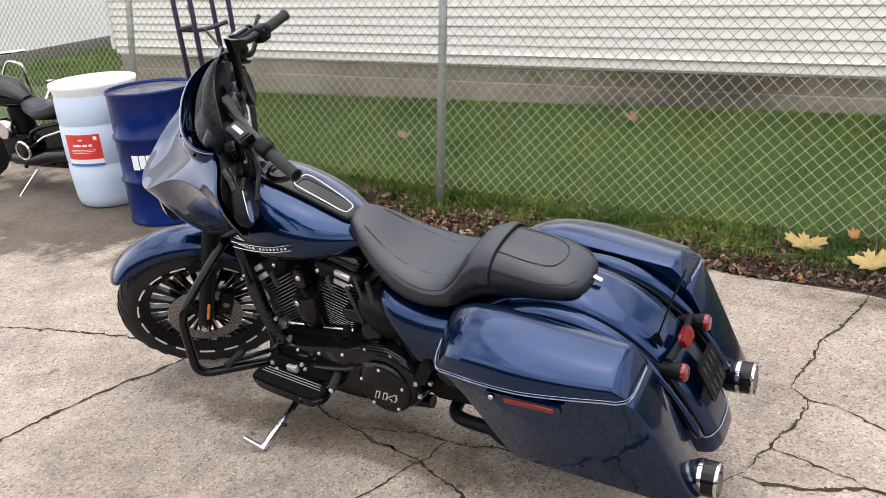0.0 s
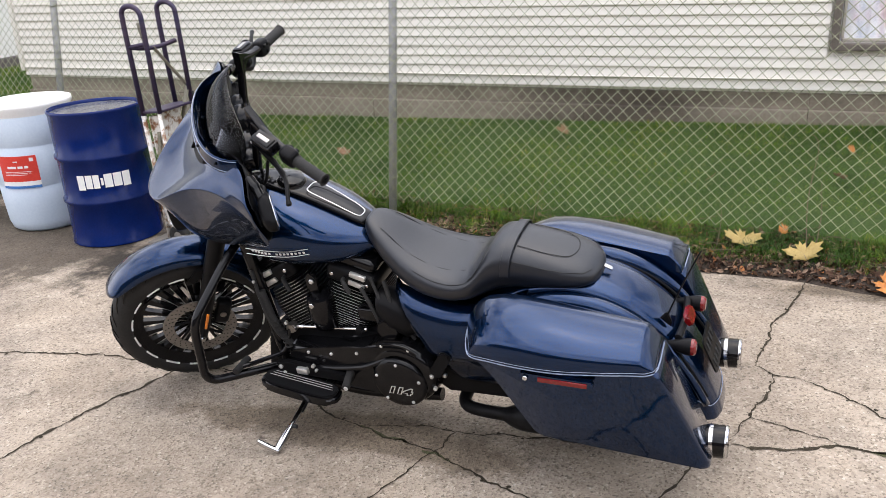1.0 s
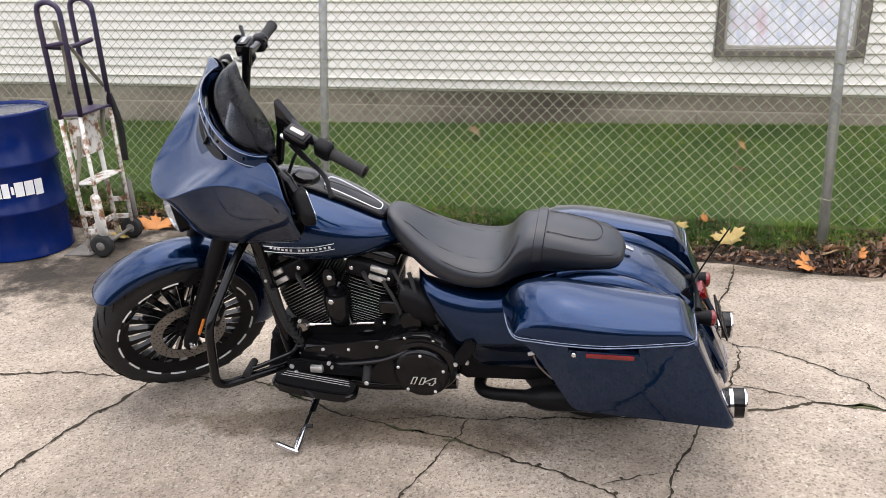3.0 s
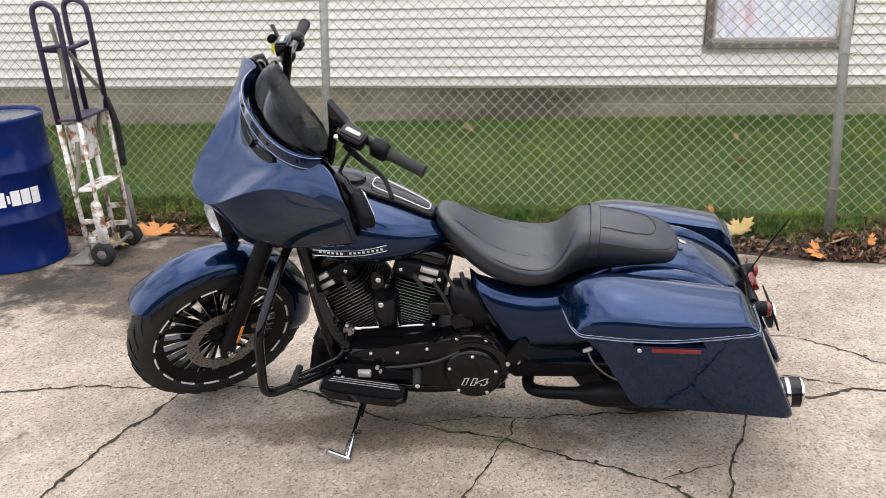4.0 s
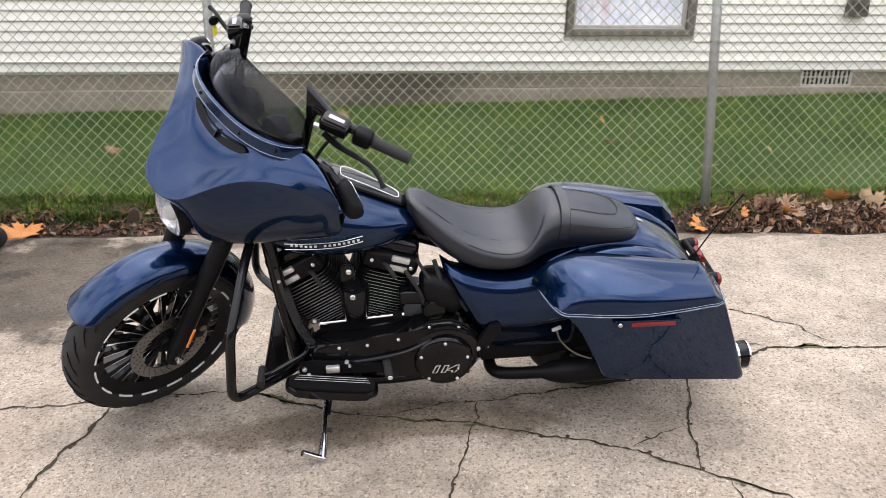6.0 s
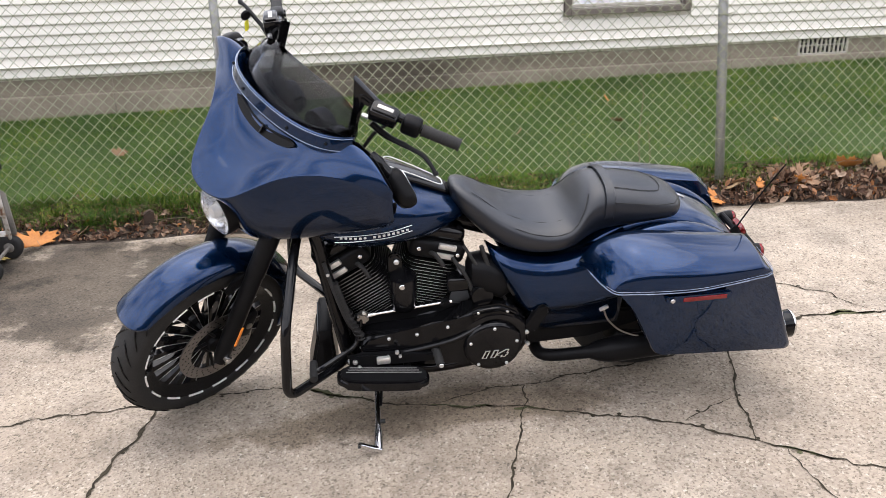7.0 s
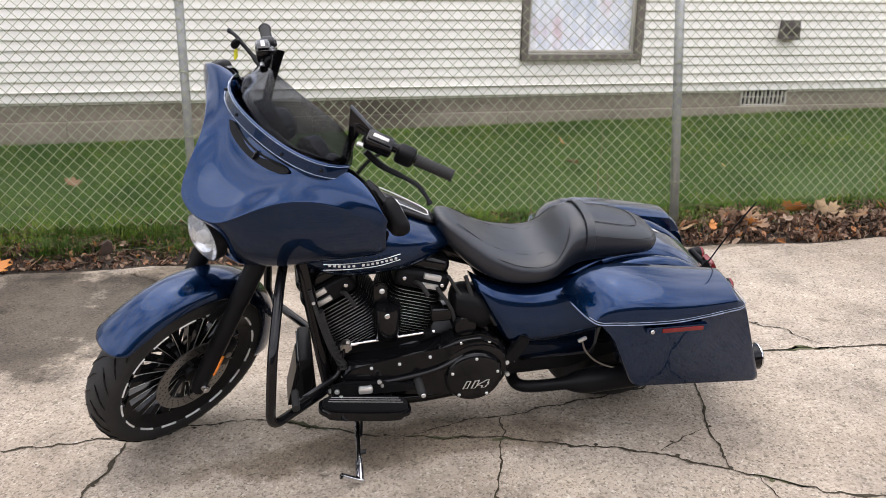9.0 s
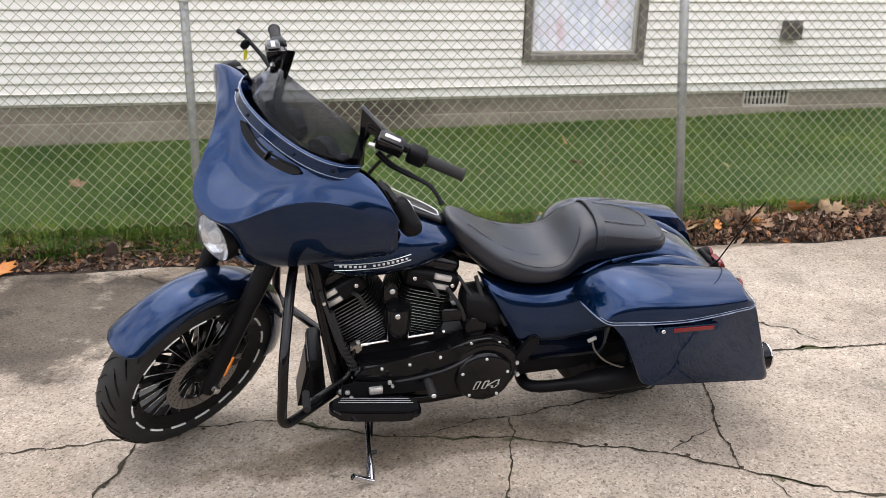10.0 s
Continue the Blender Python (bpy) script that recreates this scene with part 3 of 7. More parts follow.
def build_house():
    bm = bmesh.new()
    for x0, x1, z0, z1 in ((-6.6, WX0, 0.55, WALL_H), (WX1, 9.0, 0.55, WALL_H), (WX0, WX1, 0.55, WZ0), (WX0, WX1, WZ1, WALL_H)):
        box(x1 - x0, 0.12, z1 - z0, ((x0 + x1) / 2, 0.075, (z0 + z1) / 2), bm=bm)
    wall = house_piece("wall_house", bm, "siding", "cream vinyl-sided house wall above a grey foundation", "wall")
    # clapboards, split at the window
    meshes = {}

    def board(x0, x1, z):
        key = round(x1 - x0, 3)
        if key not in meshes:
            b = bmesh.new()
            pr = [(-0.020, -0.012), (-0.024, -0.008), (-0.024, 0.000), (-0.005, LAP - 0.002), (0.010, LAP - 0.002), (0.010, -0.012)]
            ends = [[b.verts.new((s, y, zz)) for y, zz in pr] for s in (0, x1 - x0)]
            for k in range(6):
                b.faces.new((ends[0][k], ends[0][(k + 1) % 6], ends[1][(k + 1) % 6], ends[1][k]))
            b.faces.new(ends[0])
            b.faces.new(ends[1])
            bmesh.ops.recalc_face_normals(b, faces=b.faces)
            me = bpy.data.meshes.new("siding_board")
            b.to_mesh(me)
            b.free()
            me.materials.append(M["siding"])
            meshes[key] = me
        o = new("siding_board", meshes[key])
        o.parent = wall
        o.location = (x0, 0, z)
    courses = [SID0 + 0.012, SID0 + 0.089] + [SID0 + 0.172 + LAP * k for k in range(24)]
    for z in courses:
        if z + LAP > WZ0 - 0.06 and z < WZ1 + 0.05:
            board(-6.6, WX0 - 0.075, z)
            board(WX1 + 0.075, 9.0, z)
        else:
            board(-6.6, 9.0, z)
    b = bmesh.new()
    box(15.6, 0.036, 0.007, (1.2, -0.022, SID0 + 0.085), 0.002, bm=b)
    part("drip_ledge", b, M["siding"], wall, "thin projecting starter strip", False)
    bm = box(0.05, 0.06, 2.0, (-6.62, -0.01, 1.62), 0.005)
    part("corner_trim", bm, M["siding"], wall, "", False)
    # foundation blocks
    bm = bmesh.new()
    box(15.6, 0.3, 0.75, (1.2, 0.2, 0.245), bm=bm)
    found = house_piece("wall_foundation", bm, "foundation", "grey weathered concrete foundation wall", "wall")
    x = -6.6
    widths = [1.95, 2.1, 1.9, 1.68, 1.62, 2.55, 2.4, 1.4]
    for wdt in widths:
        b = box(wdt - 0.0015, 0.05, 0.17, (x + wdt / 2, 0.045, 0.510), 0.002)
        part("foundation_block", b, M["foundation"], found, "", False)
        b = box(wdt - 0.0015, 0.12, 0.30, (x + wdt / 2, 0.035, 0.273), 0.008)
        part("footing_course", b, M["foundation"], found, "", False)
        x += wdt
    # window
    bm = bmesh.new()
    box(0.055, 0.09, WZ1 - WZ0 + 0.12, (WX0 - 0.03, 0.0, (WZ0 + WZ1) / 2), 0.006, bm=bm)
    box(0.055, 0.09, WZ1 - WZ0 + 0.12, (WX1 + 0.03, 0.0, (WZ0 + WZ1) / 2), 0.006, bm=bm)
    win = house_piece("window_1", bm, "window_trim", "weathered brown-framed house window with white curtain", "window")
    part("window_sill", box(WX1 - WX0 + 0.02, 0.11, 0.05, ((WX0 + WX1) / 2, -0.005, WZ0 - 0.03), 0.006), M["window_trim"], win, "", False)
    part("window_frame", box(WX1 - WX0, 0.05, 0.05, ((WX0 + WX1) / 2, 0.02, WZ1 - 0.02), 0.005), M["window_trim"], win, "", False)
    part("lower_rail", box(WX1 - WX0 - 0.03, 0.035, 0.022, ((WX0 + WX1) / 2, 0.028, WZ0 + 0.012), 0.004), M["vent_grey"], win, "pale inner sash rail", False)
    for sx in (WX0 + 0.016, WX1 - 0.016):
        part("sash_stile", box(0.022, 0.035, WZ1 - WZ0 - 0.05, (sx, 0.028, (WZ0 + WZ1) / 2), 0.004), M["vent_grey"], win, "", False)
    g, n, l, p = nodes_of("window_glass")
    n.remove(p)
    clear = n.new("ShaderNodeBsdfTransparent")
    clear.inputs["Color"].default_value = (0.985, 0.985, 0.99, 1)
    shine = n.new("ShaderNodeBsdfGlossy")
    shine.inputs["Roughness"].default_value = 0.02
    both = n.new("ShaderNodeMixShader")
    both.inputs["Fac"].default_value = 0.06
    l.new(clear.outputs["BSDF"], both.inputs[1])
    l.new(shine.outputs["BSDF"], both.inputs[2])
    l.new(both.outputs["Shader"], n["Material Output"].inputs["Surface"])
    pane = part("pane", box(WX1 - WX0 - 0.04, 0.005, WZ1 - WZ0 - 0.06, ((WX0 + WX1) / 2, 0.035, (WZ0 + WZ1) / 2)), g, win, "", False)
    pane.visible_shadow = False
    # curtain folds behind the glass
    bm = bmesh.new()
    rows = []
    for k in range(7):
        zz = WZ0 + (WZ1 - WZ0) * k / 6
        rows.append([(WX0 + (WX1 - WX0) * i / 60, 0.052 + 0.007 * math.sin(i * 0.9 + 0.4 * math.sin(k)) + 0.004 * math.sin(i * 2.1), zz) for i in range(61)])
    loft(rows, bm, False, False)
    c, n, l, p = nodes_of("curtain")
    rose = ramp(n, l, noise_tex(n, l, 4.5, 4, 0.6, stretch=(1.0, 1, 0.7)), [(0.54, (0.97, 0.98, 1.0)), (0.62, (0.92, 0.86, 0.90)), (0.72, (0.72, 0.50, 0.54))])
    lace = ramp(n, l, noise_tex(n, l, 9.0, 5, 0.7, stretch=(1.0, 1, 0.6)), [(0.38, (0.62, 0.66, 0.76)), (0.50, (0.88, 0.89, 0.93)), (0.60, (1, 1, 1))])
    rose = mixc(n, l, 0.85, rose, lace, "MULTIPLY")
    l.new(rose, p.inputs["Base Color"])
    p.inputs["Roughness"].default_value = 0.9
    cur = house_piece("curtain", bm, "siding", "pale lace curtain with faded pink flowers behind glass", "curtain", True)
    cur.data.materials[0] = c
    # dryer hood
    hood = house_piece("dryer_vent", outline([(-0.09, -0.085), (0.09, -0.085), (0.075, 0.08), (-0.075, 0.08)], 0.10, "y", -0.06, 0.01), "brown_metal", "brown metal dryer vent hood on the siding", "vent hood")
    hood.matrix_world = HOUSE @ pose(3.645, 0, 1.12)
    part("flap", box(0.14, 0.006, 0.10, (0, -0.113, -0.02), 0.002, rot=(12, 0, 0)), M["brown_metal"], hood, "", False)
    part("mounting_plate", box(0.2, 0.012, 0.19, (0, -0.012, 0)), M["siding"], hood, "", False)
    # foundation vent
    fr = bmesh.new()
    VX0, VX1, VZ0, VZ1 = 3.29, 3.75, 0.430, 0.585
    box(VX1 - VX0, 0.03, 0.02, ((VX0 + VX1) / 2, 0.012, VZ0), 0.003, bm=fr)
    box(VX1 - VX0, 0.03, 0.02, ((VX0 + VX1) / 2, 0.012, VZ1), 0.003, bm=fr)
    for q in (VX0, VX1):
        box(0.02, 0.03, VZ1 - VZ0, (q, 0.012, (VZ0 + VZ1) / 2), 0.003, bm=fr)
    vent = house_piece("foundation_vent", fr, "vent_grey", "grey slotted metal vent in the foundation", "vent")
    part("backing", box(VX1 - VX0, 0.008, VZ1 - VZ0, ((VX0 + VX1) / 2, 0.016, (VZ0 + VZ1) / 2)), M["dark_void"], vent, "", False)
    for k in range(1, 11):
        part("slat", box(0.016, 0.014, VZ1 - VZ0, (VX0 + (VX1 - VX0) * k / 11, 0.005, (VZ0 + VZ1) / 2), 0.003), M["vent_grey"], vent, "", False)
    part("slat", box(VX1 - VX0, 0.012, 0.012, ((VX0 + VX1) / 2, 0.006, (VZ0 + VZ1) / 2), 0.003), M["vent_grey"], vent, "", False)


build_house()


def build_neighbour():
    bm = bmesh.new()
    box(0.3, 10.0, 4.0, (-10.35, 8.9, 2.45), 0.02, bm=bm)
    w = link("wall_neighbour", bm, M["white_stucco"], None, "stained white plastered neighbouring garage wall", False, None, "structure", "wall")
    part("base_course", box(0.34, 10.0, 0.22, (-10.34, 8.9, 0.36), 0.02), M["brown_metal"], w, "dark base course", False)


build_neighbour()

# ---- chain-link fence ----
FENCE_A, FENCE_B = Vector((-4.52, 4.84, 0.03)), Vector((1.515, 4.375, 0.03))
FENCE_DIR = (FENCE_B - FENCE_A).normalized()
FENCE_BACK = Vector((-FENCE_DIR.y, FENCE_DIR.x, 0))
FENCE_UP = (Vector((0, 0, 1)) + 0.165 * FENCE_BACK).normalized()


def on_fence(s, h, out=0.0):
    """s metres along from the left post, h up the leaning mesh."""
    return FENCE_A + FENCE_DIR * s + FENCE_UP * h + FENCE_BACK * out


def build_fence():
    span = (FENCE_B - FENCE_A).length / 2
    for k in range(-1, 4):
        s = span * k
        b = tube([on_fence(s, -0.12), on_fence(s, 1.0), on_fence(s, 1.95)], 0.026 if k != 2 else 0.029, 14)
        post = link("fence_post", b, M["galvanised"], None, "galvanised steel chain-link fence post leaning slightly back", True, None, "", "fence post")
        tagged(post, group="fence posts")
        part("cap", lathe([(1e-6, 0.05), (0.02, 0.04), (0.03, 0.015), (0.031, -0.02)], "z", on_fence(s, 1.95), 14), M["galvanised"], post)
        for h in (0.30, 0.68, 1.05, 1.45, 1.8):
            t = bmesh.new()
            loop = [on_fence(s + 0.031 * math.cos(a), h + 0.004 * math.sin(2 * a), 0.031 * math.sin(a)) for a in (2 * math.pi * i / 12 for i in range(13))]
            tube(loop, 0.003, 5, t, False)
            tube([on_fence(s + 0.03, h, -0.01), on_fence(s + 0.06, h + 0.012, -0.03)], 0.0026, 5, t)
            part("tie_wire", t, M["wire"], post)
    # mesh
    wide, tall = 0.072, 0.072
    cols = int(3.1 * span / (wide / 2) * 1.28)
    verts, faces = [], []
    r = 0.0024
    s0 = -span * 0.75
    rows = int(1.83 / (tall / 2))
    for c in range(cols):
        for k in range(rows):
            up = k % 2 == 0
            a_s, b_s = s0 + (c + (0 if up else 0.5)) * wide, s0 + (c + (0.5 if up else 0)) * wide
            # every second picket runs the other way to close the diamonds
            for lean in (0, 1):
                if lean:
                    a_s, b_s = s0 + (c + (1.0 if up else 0.5)) * wide, s0 + (c + (0.5 if up else 1.0)) * wide
                h0, h1 = 0.165 + k * tall / 2, 0.165 + (k + 1) * tall / 2
                j = 0.010 * noise.noise((a_s * 1.3, h0 * 2, 0))
                j2 = 0.010 * noise.noise((b_s * 1.3, h1 * 2, 0))
                o = 0.02 * noise.noise((a_s * 0.8, h0 * 0.9, 5))
                o2 = 0.02 * noise.noise((b_s * 0.8, h1 * 0.9, 5))
                p, q = on_fence(a_s + j, h0 + j, -0.03 + o), on_fence(b_s + j2, h1 + j2, -0.03 + o2)
                d = (q - p).normalized()
                u = FENCE_BACK
                w = d.cross(u)
                i = len(verts)
                for e in (p, q):
                    for ang in (0, 2.0944, 4.1888):
                        verts.append(e + r * (math.cos(ang) * u + math.sin(ang) * w))
                faces += [(i, i + 1, i + 4, i + 3), (i + 1, i + 2, i + 5, i + 4), (i + 2, i, i + 3, i + 5)]
    me = bpy.data.meshes.new("fence_mesh")
    me.from_pydata([tuple(v) for v in verts], [], faces)
    me.materials.append(M["wire"])
    for f in me.polygons:
        f.use_smooth = True
    ob = new("fence_mesh", me)
    tagged(ob, "grey galvanised chain-link wire mesh between the posts", "fence", "", "stuff")


build_fence()

# ---- drums and hand truck ----
M["drum_blue"] = speckled("drum_blue", (0.0014, 0.0095, 0.072), (0.0028, 0.016, 0.115), 5, 90, 0.20, 0, 0.06, 0.001, 0.0, gloss=0.2)
# grey patches paint the wet lid's sky reflection into its colour
M["drum_lid"] = speckled("drum_lid", (0.020, 0.025, 0.045), (0.145, 0.15, 0.16), 5, 40, 0.22, 0.0, 0.1, 0.001)
M["poly_white"] = speckled("poly_white", (0.50, 0.60, 0.72), (0.61, 0.70, 0.80), 3, 60, 0.5, 0, 0.08, 0.001)
M["poly_top"] = speckled("poly_top", (0.78, 0.78, 0.76), (0.86, 0.86, 0.84), 3, 60, 0.5, 0, 0.08, 0.001)
M["paint_white"] = speckled("paint_white", (0.74, 0.74, 0.73), (0.84, 0.84, 0.83), 9, 80, 0.5)
M["label_red"] = speckled("label_red", (0.55, 0.03, 0.02), (0.68, 0.05, 0.03), 9, 80, 0.4)
M["label_blue"] = speckled("label_blue", (0.03, 0.14, 0.42), (0.05, 0.19, 0.5), 9, 80, 0.4)
M["truck_purple"] = speckled("truck_purple", (0.012, 0.013, 0.050), (0.050, 0.028, 0.050), 9, 70, 0.5, 0.2, 0.2, 0.001)


def worn_white():
    m, n, l, p = nodes_of("worn_white")
    f = noise_tex(n, l, 18, 6, 0.7)
    l.new(ramp(n, l, f, [(0.40, (0.20, 0.085, 0.035)), (0.46, (0.40, 0.33, 0.26)), (0.52, (0.66, 0.64, 0.60)), (0.8, (0.74, 0.72, 0.68))]), p.inputs["Base Color"])
    p.inputs["Roughness"].default_value = 0.65
    bumped(n, l, p, f, 0.4, 0.003)
    return m


M["worn_white"] = worn_white()
M["webbing"] = speckled("webbing", (0.16, 0.15, 0.11), (0.25, 0.235, 0.18), 30, 200, 0.85, 0, 0.3, 0.002)
M["grey_tyre"] = speckled("grey_tyre", (0.10, 0.095, 0.085), (0.22, 0.20, 0.18), 10, 100, 0.85, 0, 0.3, 0.002)


def curved_patch(radius, a0, a1, z0, z1, lift=0.002, steps=10):
    """A thin skin on a drum's side between two angles (degrees)."""
    bm = bmesh.new()
    rows = []
    for z in (z0, z1):
        rows.append([((radius + lift) * math.cos(radians(a0 + (a1 - a0) * k / steps)), (radius + lift) * math.sin(radians(a0 + (a1 - a0) * k / steps)), z) for k in range(steps + 1)])
    return loft(rows, bm, False, False)


def blue_drum(x, y, turn):
    R = 0.290
    prof = [(1e-6, 0.012), (R - 0.02, 0.012), (R - 0.008, 0.0), (R + 0.004, 0.006), (R + 0.004, 0.02), (R - 0.002, 0.03)]
    for zc in (0.300, 0.590):
        prof += [(R - 0.002, zc - 0.022), (R + 0.010, zc - 0.008), (R + 0.010, zc + 0.008), (R - 0.002, zc + 0.022)]
    prof += [(R - 0.002, 0.862), (R + 0.005, 0.872), (R + 0.005, 0.884), (R - 0.003, 0.890), (R - 0.010, 0.884), (R - 0.012, 0.868)]
    drum = link("steel_drum", lathe(prof, "z", (0, 0, 0), 64), M["drum_blue"], None, "dark blue ribbed steel oil drum with white logo", True, None, "", "drum")
    crease(drum, 60)
    drum.matrix_world = pose(x, y, 0, 0, 0, turn)
    part("top", lathe([(1e-6, 0.862), (0.05, 0.866), (0.20, 0.868), (0.25, 0.862), (R - 0.012, 0.868)], "z", (0, 0, 0), 48), M["drum_lid"], drum, "dark drum top, wet sky reflection painted as grey patches")
    part("bung", disc(0.033, 0.018, "z", (0.17, 0.05, 0.873), 20, 0.004), M["drum_lid"], drum)
    # logo as plain white shapes: two groups of blocks round a drop
    a = -40.0
    for k, wdt in enumerate((11.0, 9.6, 8.6, 0, 11.0, 11.4, 11.0)):
        if wdt == 0:
            part("logo_drop", curved_patch(R, a + 0.8, a + 3.8, 0.420, 0.468, 0.0015, 4), M["paint_white"], drum, "", True)
            a += 5.0
            continue
        part("logo_block", curved_patch(R, a, a + wdt * 0.88, 0.402 - (0.008 if k in (0, 6) else 0), 0.490, 0.0015, 4), M["paint_white"], drum, "", True)
        a += wdt
    return drum


def poly_drum(x, y, turn):
    prof = [(1e-6, 0.0), (0.235, 0.0), (0.262, 0.02), (0.275, 0.07), (0.284, 0.20), (0.288, 0.315), (0.283, 0.325), (0.283, 0.335), (0.288, 0.345), (0.290, 0.46), (0.288, 0.595), (0.283, 0.605), (0.283, 0.615), (0.288, 0.625), (0.286, 0.76), (0.278, 0.815)]
    drum = link("plastic_drum", lathe(prof, "z", (0, 0, 0), 64), M["poly_white"], None, "pale blue-white plastic barrel with red label", True, None, "", "drum")
    crease(drum, 60)
    drum.matrix_world = pose(x, y, 0, 0, 0, turn)
    part("top_rim", lathe([(0.278, 0.812), (0.288, 0.845), (0.302, 0.872), (0.300, 0.893), (0.285, 0.898), (0.272, 0.885), (0.255, 0.878), (1e-6, 0.88)], "z", (0, 0, 0), 64), M["poly_top"], drum, "bright white moulded top rim")
    part("label", curved_patch(0.290, -27, 27, 0.365, 0.555, 0.002, 12), M["label_red"], drum, "red label with white print")
    part("label_stripe", curved_patch(0.290, -27, 27, 0.345, 0.378, 0.003, 12), M["paint_white"], drum)
    part("label_stripe", curved_patch(0.290, -27, 27, 0.330, 0.347, 0.0035, 12), M["label_blue"], drum)
    for a0, a1, z0, z1 in ((-14, -1, 0.470, 0.486), (1, 8, 0.470, 0.486), (10, 15, 0.470, 0.486), (-19, 19, 0.445, 0.448), (-19, 17, 0.434, 0.437), (-19, 12, 0.423, 0.426), (-4, 2, 0.512, 0.522), (18, 23, 0.515, 0.540)):
        part("label_print", curved_patch(0.290, a0, a1, z0, z1, 0.0034, 6), M["paint_white"], drum)
    return drum


blue_drum(-3.345, 4.09, -45)
poly_drum(-4.08, 4.225, -72)


def hand_truck():
    """Built upright, its toe plate towards -y of its own frame."""
    root = new("hand_truck")
    root.empty_display_size = 0.2
    tagged(root, "old two-wheeled hand truck, purple handles, rusty white frame", "hand truck")

    def strap(pts, half, mat, label, deep=0.004):
        line = smooth_line(pts, 6)
        rows = [[(p.x, p.y - half, p.z), (p.x + 0.3 * half, p.y + half, p.z), (p.x + 0.3 * half + deep, p.y + half, p.z), (p.x + deep, p.y - half, p.z)] for p in line]
        part("strap", loft(rows), M[mat], root, label)
    for sx in (-0.16, 0.16):
        part("side_rail", tube([(sx, 0, 0.03), (sx, 0, 0.86)], 0.015, 12), M["worn_white"], root, "chipped white steel side rail")
        part("side_rail", tube([(sx, 0.115, 0.12), (sx, 0.125, 0.86)], 0.012, 12), M["worn_white"], root, "")
        loop = [(sx, 0, 0.85), (sx, 0, 1.40), (sx, 0.005, 1.49), (sx, 0.075, 1.51), (sx, 0.14, 1.47), (sx, 0.14, 1.38), (sx, 0.13, 0.86)]
        part("handle", tube(bend(loop, 0.06, 6), 0.0155, 12), M["truck_purple"], root, "purple looped steel handle")
        part("wheel", lathe([(0.028, -0.022), (0.055, -0.026), (0.068, -0.018), (0.071, 0), (0.068, 0.018), (0.055, 0.026), (0.028, 0.022)], "x", (sx * 1.1, 0.095, 0.071), 28), M["rubber"], root, "worn black rubber wheel")
        part("wheel_hub", disc(0.030, 0.05, "x", (sx * 1.1, 0.095, 0.071), 20, 0.006), M["grey_tyre"], root)
        part("glide_plate", outline([(0.120 + a, 0.265 + b) for a, b in round_rect(0.062, 0.27, 0.03)], 0.016, "x", sx * 1.12, 0.005), M["worn_white"] if sx > 0 else M["grey_tyre"], root, "long rounded stair glide plate above the wheel")
        for z in (0.155, 0.27):
            part("side_brace", box(0.012, 0.12, 0.032, (sx, 0.055, z), 0.003), M["worn_white"], root, "", False)
    part("axle", tube([(-0.17, 0.095, 0.071), (0.17, 0.095, 0.071)], 0.010, 10), M["grey_tyre"], root)
    for z in (0.16, 0.66):
        part("cross_bar", box(0.32, 0.012, 0.035, (0, 0.0, z), 0.004), M["worn_white"], root, "", False)
    part("shelf_plate", box(0.33, 0.13, 0.010, (0, 0.06, 0.455), 0.003), M["worn_white"], root, "chipped white cross shelf", False)
    part("cross_bar", tube(smooth_line([(-0.16, 0.10, 1.265), (-0.05, 0.06, 1.245), (0.05, 0.03, 1.245), (0.16, 0.0, 1.265)], 5), 0.014, 10), M["truck_purple"], root)
    part("cross_bar", tube([(0.16, 0.0, 1.265), (0.16, 0.14, 1.28)], 0.012, 10), M["truck_purple"], root)
    part("shelf_plate", box(0.34, 0.15, 0.014, (0, 0.065, 0.87), 0.004), M["truck_purple"], root, "purple painted plate", False)
    part("toe_plate", box(0.36, 0.19, 0.008, (0, -0.085, 0.010), 0.003), M["grey_tyre"], root, "worn steel toe plate", False)
    part("back_sheet", box(0.30, 0.008, 0.24, (0.0, 0.03, 0.72), 0.003), M["worn_white"], root, "chipped white sheet panel", False)
    part("side_sheet", box(0.008, 0.085, 0.22, (0.13, 0.055, 0.73), 0.003), M["worn_white"], root, "", False)
    strap([(0.0, 0.05, 1.25), (-0.08, 0.08, 1.12), (-0.165, 0.12, 0.98)], 0.016, "webbing", "olive webbing strap hanging loose")
    strap([(-0.165, 0.12, 0.98), (-0.10, 0.10, 0.80), (-0.12, 0.08, 0.68)], 0.018, "webbing", "olive webbing strap hanging loose")
    strap([(0.13, 0.07, 0.74), (0.15, 0.05, 0.58), (0.17, 0.0, 0.42)], 0.014, "webbing", "olive webbing strap hanging loose")
    strap([(0.10, 0.06, 1.40), (0.06, 0.05, 1.20), (0.08, 0.04, 0.98)], 0.014, "webbing", "olive webbing strap hanging loose")
    strap([(-0.17, 0.135, 0.94), (-0.175, 0.165, 0.76), (-0.165, 0.16, 0.52)], 0.022, "rubber", "black rubber strap", 0.010)
    root.matrix_world = TRUCK
    return root


TRUCK = pose(-2.815, 4.14, 0, 0, 0, -90) @ pose(0, 0, 0, 2.5, 0, 0)
hand_truck()

# ---- motorcycle ----
BIKE = pose(0, 2.527, 0, 0, 0, -1.53) @ pose(0, 0, 0, 10.27, 0, 0)
AXLE_F = Vector((-1.432, 0, 0.350))
STEER_AXIS = Vector((math.sin(radians(26)), 0, math.cos(radians(26))))
STEER_AT = Vector((-1.414, 0, 0.32))
